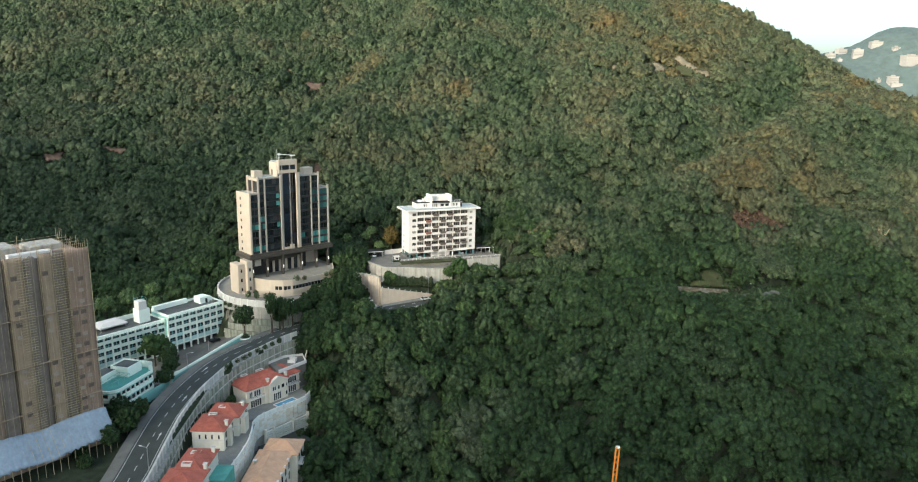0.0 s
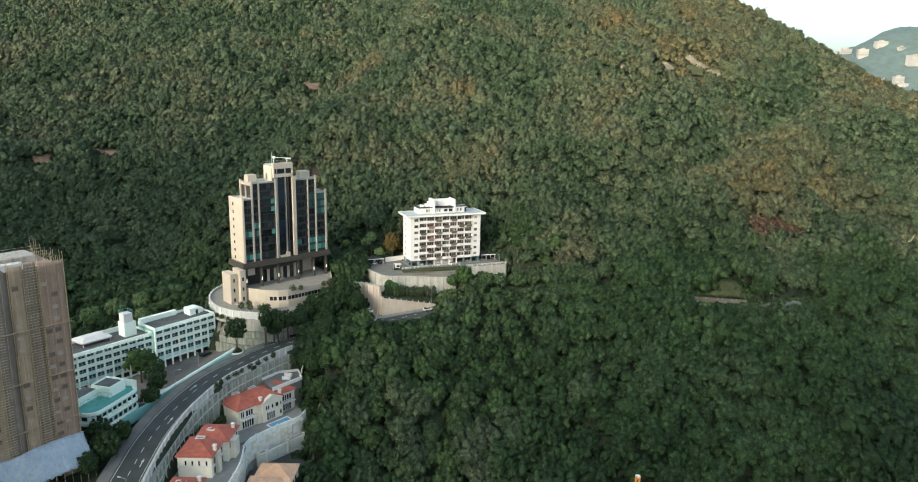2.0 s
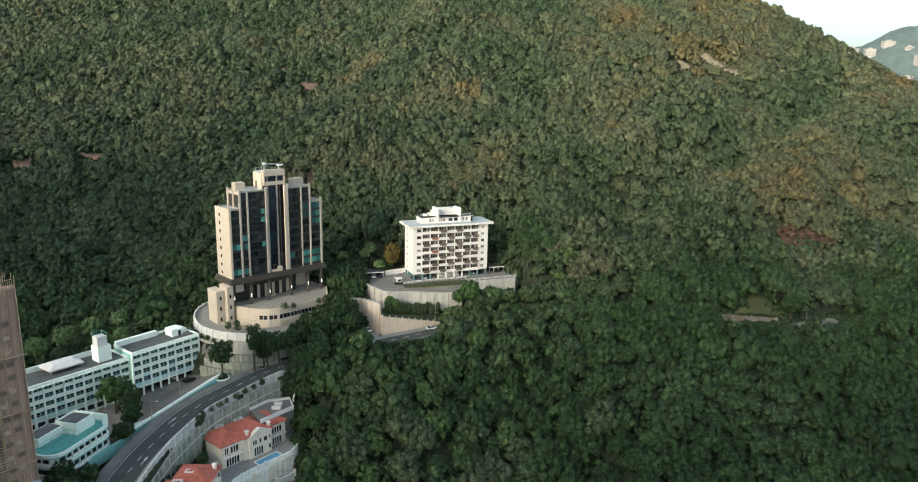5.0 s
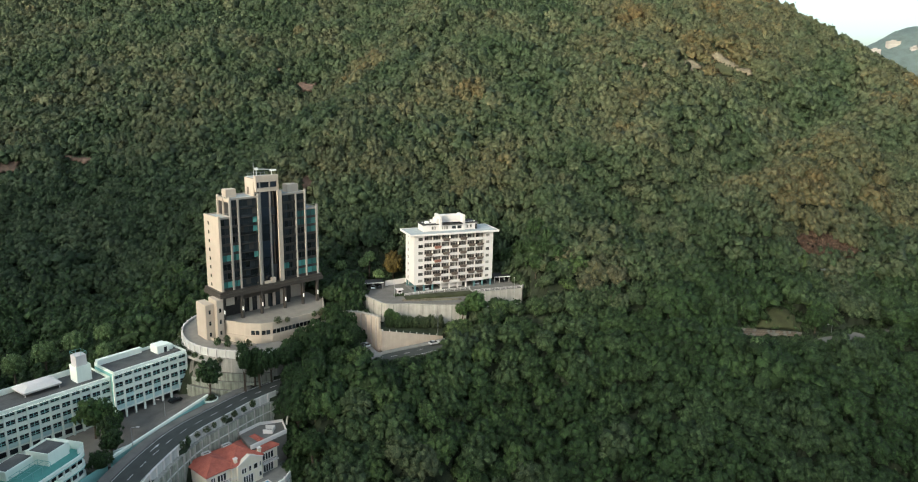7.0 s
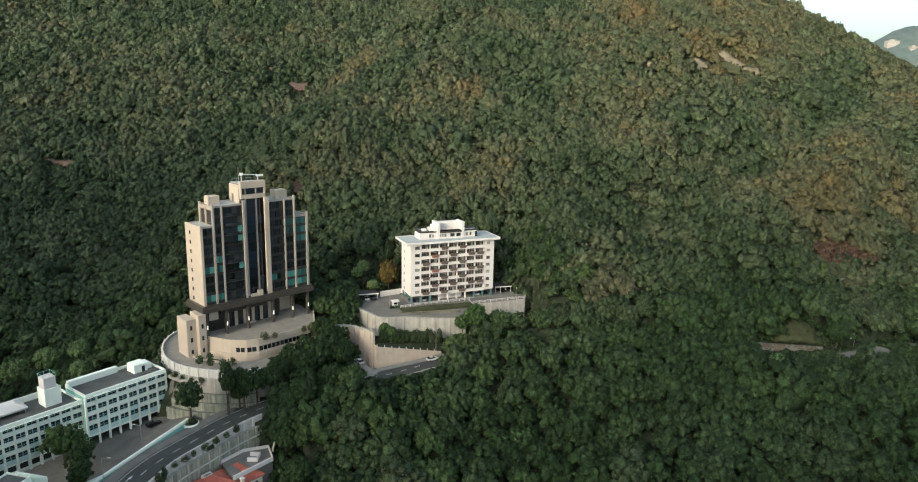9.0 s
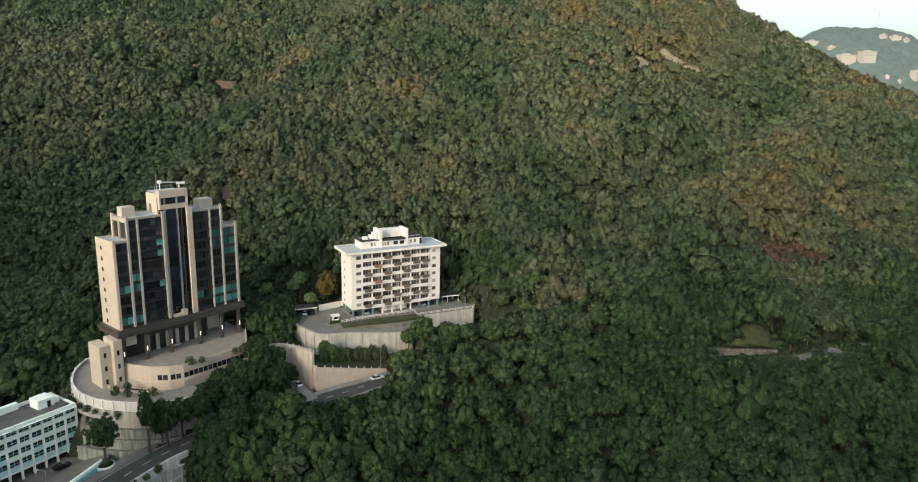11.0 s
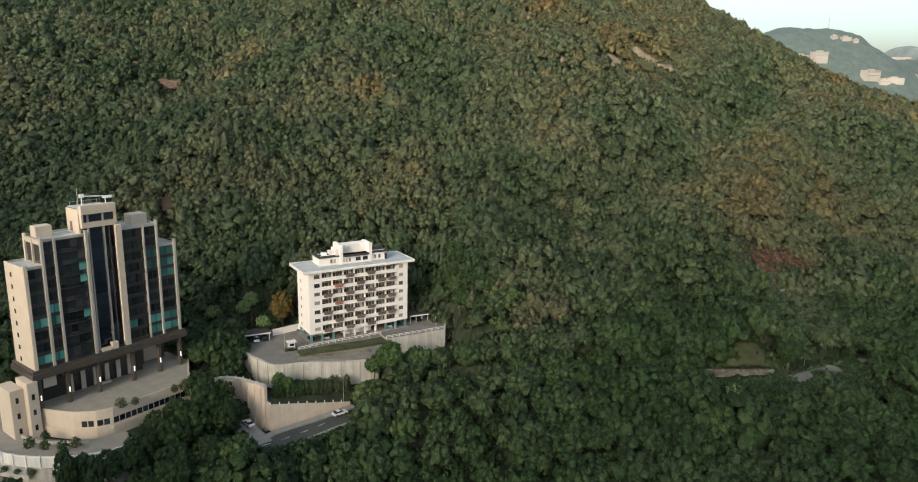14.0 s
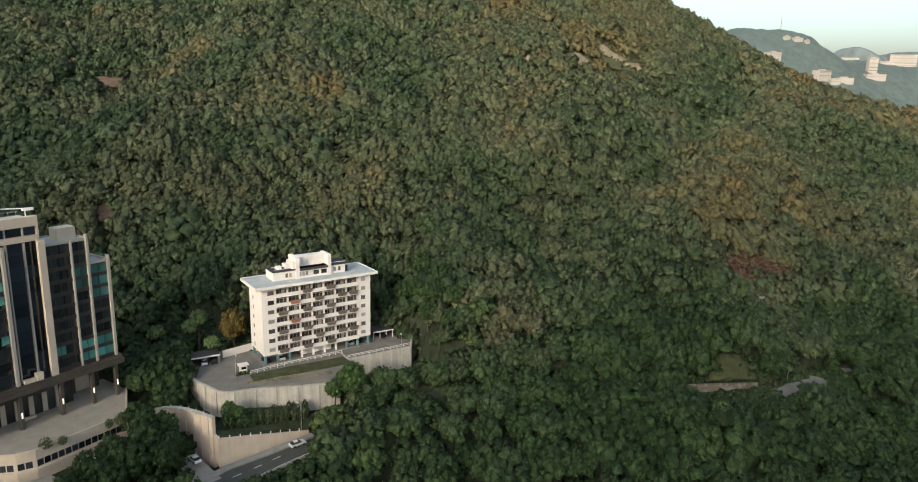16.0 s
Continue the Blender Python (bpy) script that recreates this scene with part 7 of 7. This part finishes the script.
def car(x, y, z, yaw, paint, label, van=False):
    t = thing("car", label, "car", x, y, z, yaw, "parked cars")
    L, W, h = (4.9, 1.85, 2.1) if van else (4.5, 1.8, 1.45)
    m = MB()
    prof = [(-L / 2, 0.35), (-L / 2, 0.85), (-L / 2 + 0.2, 1.0), (L / 2 - 1.2, 1.0), (L / 2 - 0.1, 0.8), (L / 2, 0.4)]
    m.rings([[(a, s * W / 2, b) for a, b in prof] for s in (-1, 1)])
    part("body", m, paint, t)
    g = [(-L / 2 + 0.3, 1.0), (-L / 2 + (0.4 if van else 0.9), h), (L / 2 - (1.6 if van else 2.2), h), (L / 2 - 1.25, 1.0)]
    part("cabin", MB().rings([[(a, s * (W / 2 - 0.1 - (0.12 if b > 1.1 else 0)), b) for a, b in g] for s in (-1, 1)]), M_glass, t)
    part("roof_panel", MB().box(g[1][0] + 0.1, -W / 2 + 0.25, h, g[2][0] - 0.1, W / 2 - 0.25, h + 0.05), paint, t)
    for a in (-L / 2 + 0.85, L / 2 - 0.85):
        for s in (-1, 1):
            part("wheel", MB().tube((a, s * (W / 2 - 0.2), 0.33), (a, s * (W / 2 + 0.02), 0.33), 0.33, n=10), M_tyre, t)


for x, y, z, yaw, c, lb in ((-45.8, 334.4, 26.25, 100, 1, "black saloon car under the carport"), (-42.9, 335.2, 26.25, 100, 0, "white car under the carport"), (-40.2, 335.8, 26.25, 100, 1, "dark car under the carport"), (-48.6, 333.6, 26.25, 100, 2, "silver car under the carport"),
                            (-24.6, 333.2, 26.42, 113, 1, "black car parked under the white block"), (-20.5, 335.0, 26.42, 113, 2, "silver car parked under the white block"), (1.0, 344.8, 26.42, 113, 2, "silver car parked under the white block"), (4.6, 346.2, 26.42, 113, 1, "dark car parked under the white block"),
                            (12.2, 350.2, 26.25, 120, 1, "black car under the side carport"), (-101.5, 269.0, 4.3, 50, 1, "black car parked before the school"), (-15.0, 303.0, 13.95, 30, 0, "white car on the lower road"),
                            (-41.0, 299.5, 13.9, 125, 0, "white car on the curved drive"), (-54, 311.5, 25.6, 40, 1, "dark car")):
    if lb != "dark car":
        car(x, y, z, yaw, M_car[c], lb)


def carport(x0, y0, x1, y1, z, depth, label):
    yaw = math.degrees(math.atan2(y1 - y0, x1 - x0))
    L = math.hypot(x1 - x0, y1 - y0)
    t = thing("carport", label, "carport", x0, y0, z, yaw)
    # dark roof colour holds the shade that lies over the long carport
    part("roof", MB().box(-0.3, -0.3, 2.6, L + 0.3, depth, 2.85), M_dark_roof, t, "dark grey flat roof")
    part("fascia", MB().box(-0.35, -0.38, 2.5, L + 0.35, -0.3, 2.9), M_white, t)
    for k in range(4):
        part("post", MB().box(k * L / 3 - 0.08, 0, 0, k * L / 3 + 0.08, 0.16, 2.6), M_white, t)
    part("rear_wall", MB().box(0, depth - 0.3, 0, L, depth, 2.6), M_frame, t)


carport(-50.6, 331.2, -38.6, 335.0, 26.25, 5.0, "long white flat-roofed carport at the courtyard edge")
carport(9.6, 347.6, 16.2, 349.6, 26.25, 6.0, "pale flat-roofed side carport")
setting("courtyard_wall", MB().sweep([(-38.0, 339.0, 26.25), (-30.0, 344.2, 26.25), (-27, 342.5, 26.25)], -0.15, 0.15, 0, 2.3), M_white, "white courtyard boundary wall")
hut = thing("guard_hut", "small white guard hut with a flat roof", "hut", -30.8, 327.0, 26.25, 20)
part("body", MB().block(-1.0, -0.8, 0, 1.0, 0.8, 2.2, 0.05), M_white, hut)
part("roof", MB().box(-1.5, -1.2, 2.2, 1.5, 1.2, 2.4), M_white, hut)
part("window", MB().box(-0.7, -0.85, 1.0, 0.7, -0.78, 1.8), M_glass, hut)
for k in range(4):
    shrub(-32.4 + k * 1.1, 324.2 + k * 0.3, 26.25, 0.8, 0.9, M_leaf, "clipped dark hedge beside the guard hut", "hedge")
gate = thing("gate_house", "small white gate house by the school entrance", "hut", -97.3, 273.5, 4.8, 54)
part("body", MB().block(-1.1, -0.9, -0.5, 1.1, 0.9, 2.4, 0.05), M_school, gate)
part("roof", MB().box(-1.4, -1.2, 2.4, 1.4, 1.2, 2.6), M_school, gate)
part("window", MB().box(-0.7, -0.95, 1.0, 0.7, -0.88, 1.9), M_glass, gate)
planter = thing("planter", "round white and teal concrete planter by the road", "planter", -86.2, 260.6, 8.6)
part("bowl", MB().tube((0, 0, -1.5), (0, 0, 1.3), 2.2, 2.4, 16), M_school, planter)
part("band", MB().tube((0, 0, 0.2), (0, 0, 0.7), 2.36, 2.4, 16), M_teal, planter)
part("soil", MB().tube((0, 0, 1.3), (0, 0, 1.35), 2.1, 2.1, 16), M_soil, planter)
shrub(-86.2, 260.6, 9.9, 2.0, 1.0, M_leaf, "low dark shrubs in the round planter")
steps = thing("entrance_steps", "teal-edged entrance steps down from the road", "steps", -104.5, 234.0, 2.2, 55)
for k in range(8):
    part("step", MB().box(k * 0.55, -1.4, -1, k * 0.55 + 0.6, 1.4, 0.35 + k * 0.3), M_teal if k % 2 else M_school, steps)
part("cheek", MB().box(-0.4, 1.4, -1, 5.4, 1.8, 2.6).box(-0.4, -1.8, -1, 5.4, -1.4, 1.0), M_school, steps)

# ---- construction crane in the valley ----
crane = thing("crane", "orange lattice luffing crane jib above the trees", "crane", 44.0, 160.0, -52.0)
tip, foot = Vector((49.4, 187.0, 5.5)), Vector((42.4, 166.0, -36.0))
o = Vector((44.0, 160.0, -52.0))
tip, foot = tip - o, foot - o
ax = (tip - foot).normalized()
s1 = Vector((1, 0, 0))
s1 = (s1 - ax * s1.dot(ax)).normalized()
s2 = ax.cross(s1)
m, m2 = MB(), MB()
n = 26
for c in ((-1, -1), (1, -1), (1, 1), (-1, 1)):
    off = (s1 * c[0] + s2 * c[1]) * 0.62
    m.tube(foot + off, tip + off * 0.8, 0.13, n=5)
for k in range(n):
    a, b = foot.lerp(tip, k / n), foot.lerp(tip, (k + 1) / n)
    for p, q in (((-1, -1), (1, -1)), ((1, -1), (1, 1)), ((1, 1), (-1, 1)), ((-1, 1), (-1, -1))):
        if k % 2:
            p, q = q, p
        m2.tube(a + (s1 * p[0] + s2 * p[1]) * 0.6, b + (s1 * q[0] + s2 * q[1]) * 0.6, 0.07, n=4)
part("jib_chords", m, M_orange, crane)
part("jib_bracing", m2, M_orange, crane)
hd = tip
part("jib_head", MB().block(hd.x - 0.6, hd.y - 0.5, hd.z - 0.3, hd.x + 0.6, hd.y + 0.5, hd.z + 0.3, 0.08), M_white_metal, crane, "pale grey jib head")
part("mast", MB().block(-1.2, -1.2, -6, 1.2, 1.2, 14, 0.1).box(-2.4, -4.5, 13, 2.2, 6.5, 16.5), M_orange, crane)

# ---- far hills with houses ----
def near_hill(X, Y):
    """The wooded hill across the gap: a flat-topped summit on a long ridge."""
    top = 222 + 74 * np.exp(-(np.abs(X - 1235) / 150) ** 4) + 18 * np.exp(-((X - 1060) / 70) ** 2) + 16 * np.exp(-((X - 1400) / 60) ** 2) - 14 * smooth01((X - 1480) / 250)
    z = -60 + (top + 60) * np.exp(-(np.abs(Y - 1900) / np.where(Y < 1900, 330, 300)) ** 2)
    return z + 4 * wobble(X, Y, 37, 1.0) + 3.0 * wobble(X, Y, 15, 3.0) + 2.5 * wobble(X, Y, 7, 5.0)


def back_hill(X, Y):
    top = 235 + 74 * np.exp(-((X - 2478) / 48) ** 2) + 88 * smooth01((X - 2425) / 120) + 16 * np.exp(-((X - 2830) / 120) ** 2) + 40 * np.exp(-((X - 3250) / 230) ** 2)
    return -60 + (top + 60) * np.exp(-((Y - 3000) / 420) ** 2) + 5 * wobble(X, Y, 50, 2.0) + 3 * wobble(X, Y, 22, 4.0)


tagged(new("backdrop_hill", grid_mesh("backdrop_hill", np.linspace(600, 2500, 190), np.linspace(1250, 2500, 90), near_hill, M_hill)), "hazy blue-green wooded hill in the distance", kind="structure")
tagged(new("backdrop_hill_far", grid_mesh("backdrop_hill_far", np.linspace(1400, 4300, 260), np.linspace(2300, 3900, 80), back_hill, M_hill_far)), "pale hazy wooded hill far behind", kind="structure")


def far_building(x, y, w, d, h, floors, yaw, label):
    z = float(near_hill(np.array(x), np.array(y)))
    w, h, d = w * 0.62, h * 0.62, d * 0.7
    t = thing("far_building", label, "building", x, y, z, yaw, "houses on the far hill")
    part("wall", MB().block(-w / 2, -d / 2, -9, w / 2, d / 2, h, 0.4), M_town, t)
    f = h / floors
    for k in range(floors):
        part("window_band", MB().box(-w / 2 + 1.2, -d / 2 - 0.2, k * f + f * 0.4, w / 2 - 1.2, -d / 2 + 0.1, k * f + f * 0.78), M_glass_pale, t)
    part("roof", MB().box(-w / 2 - 0.6, -d / 2 - 0.6, h, w / 2 + 0.6, d / 2 + 0.6, h + 0.8).box(-w / 6, -d / 4, h + 0.8, w / 6, d / 4, h + 4), M_town, t)


HOUSES_LOW = [(1094, 1788, 27.8, 13, 8.7, 2, 1),
              (1101, 1733, 68, 30, 27.2, 5, 8),
              (1146, 1721, 61.7, 28, 30.9, 5, 6),
              (1255, 1670, 72.9, 30, 27.8, 5, 12),
              (1287, 1664, 52.5, 24, 10.5, 2, 5),
              (1240, 1801, 29.1, 13, 9.1, 2, 10),
              (1271, 1798, 44, 20, 11, 2, 6),
              (1296, 1790, 22.1, 12, 9.2, 2, 12),
              (1169, 1671, 16.9, 12, 6.8, 2, 4),
              (1196, 1661, 10.2, 12, 5.1, 1, 14),
              (954, 1832, 35.6, 16, 14.2, 3, 6)]
HOUSES_HIGH = [(995, 1860, 43.6, 20, 16.4, 3, 12),
               (1015, 1817, 39.5, 18, 28.7, 5, -8),
               (1069, 1835, 47.6, 21, 14.7, 3, 0),
               (970, 1815, 17.7, 12, 7.1, 1, -2),
               (1042, 1697, 37.7, 17, 24, 4, 4),
               (1017, 1712, 13.7, 12, 6.9, 1, 4),
               (1047, 1690, 44.5, 20, 6.8, 1, -2),
               (1502, 1781, 42.4, 19, 61.7, 10, -8),
               (1473, 1738, 94.1, 30, 13.2, 2, -4),
               (1321, 1670, 70.1, 30, 10.5, 2, -8)]
for x, y, w, d, h, fl, yaw in HOUSES_LOW + HOUSES_HIGH:
    far_building(x, y, w, d, h, int(fl), yaw, "sunlit pinkish-cream apartment building on the far hill")
for x, z, w, h, fl in ((1770, 205, 78, 42, 6), (1712, 205, 40, 20, 4), (1580, 208, 50, 24, 4)):
    t = thing("far_building", "sunlit pinkish-cream apartment building behind the far ridge", "building", x, 1960, z, -20, "houses on the far hill")
    part("wall", MB().block(-w / 2, -11, -60, w / 2, 11, h, 0.4), M_town, t)
    for k in range(fl):
        part("window_band", MB().box(-w / 2 + 1.2, -11.2, (k + 0.4) * h / fl, w / 2 - 1.2, -10.9, (k + 0.75) * h / fl), M_glass_pale, t)
    part("roof", MB().box(-w / 2 - 0.6, -11.6, h, w / 2 + 0.6, 11.6, h + 0.9), M_town, t)
mast = thing("radio_mast", "slender radio mast on the far hilltop", "mast", 1292, 1900, 290)
part("pole", MB().tube((0, 0, -5), (0, 0, 52), 1.6, 0.7, 6), M_steel, mast)
part("cross_arm", MB().box(-2.5, -0.6, 30, 2.5, 0.6, 31.5), M_steel, mast)

# ---- small things on the hillside ----
zp = float(land(265, 391))
# added upright in place of the pale edge of a building
post = thing("white_upright", "slender white upright put in for a building's edge among the trees", "post", 265, 391, zp)
part("shaft", MB().tube((0, 0, -1), (0, 0, 15.5), 0.45, 0.38, 10), M_white_metal, post)
part("cap", MB().tube((0, 0, 15.5), (0, 0, 15.9), 0.55, 0.5, 10), M_white_metal, post)
zs = float(land(218, 345.6))
dry = thing("dry_shrub", "bush of pale dry leafless stalks on the slope", "shrub", 218, 345.6, zs)
for k in range(34):
    a, l = k * 2.4, random.uniform(6.0, 10.5)
    b = (0.7 * math.cos(a), 0.7 * math.sin(a), -0.4)
    part("stalk", MB().tube(b, (b[0] + l * 0.38 * math.cos(a), b[1] + l * 0.38 * math.sin(a), l), 0.16, 0.06, 4), M_bamboo, dry)
zg = float(land(64, 366.5))
# box is made up to give a small pale spot among the trees
hutm = thing("pale_spot_box", "small pale box put in for a pale spot in a gap of the woods", "box", 64, 366.5, zg)
part("body", MB().block(-2.0, -0.8, -1, 2.0, 0.8, 3.6, 0.1), M_conc, hutm)
zg = float(land(152, 338.3))
# made-up block that gives the unidentified pale strip below the scrub
bar = thing("pale_low_block", "small pale grey flat-roofed block put in for a pale strip below the red scrub", "hut", 152, 338.3, zg)
part("body", MB().block(-3.2, -1.2, -1, 3.2, 1.2, 4.0, 0.05), M_conc, bar)
part("roof", MB().box(-3.5, -1.5, 4.0, 3.5, 1.5, 4.25), M_deck, bar)
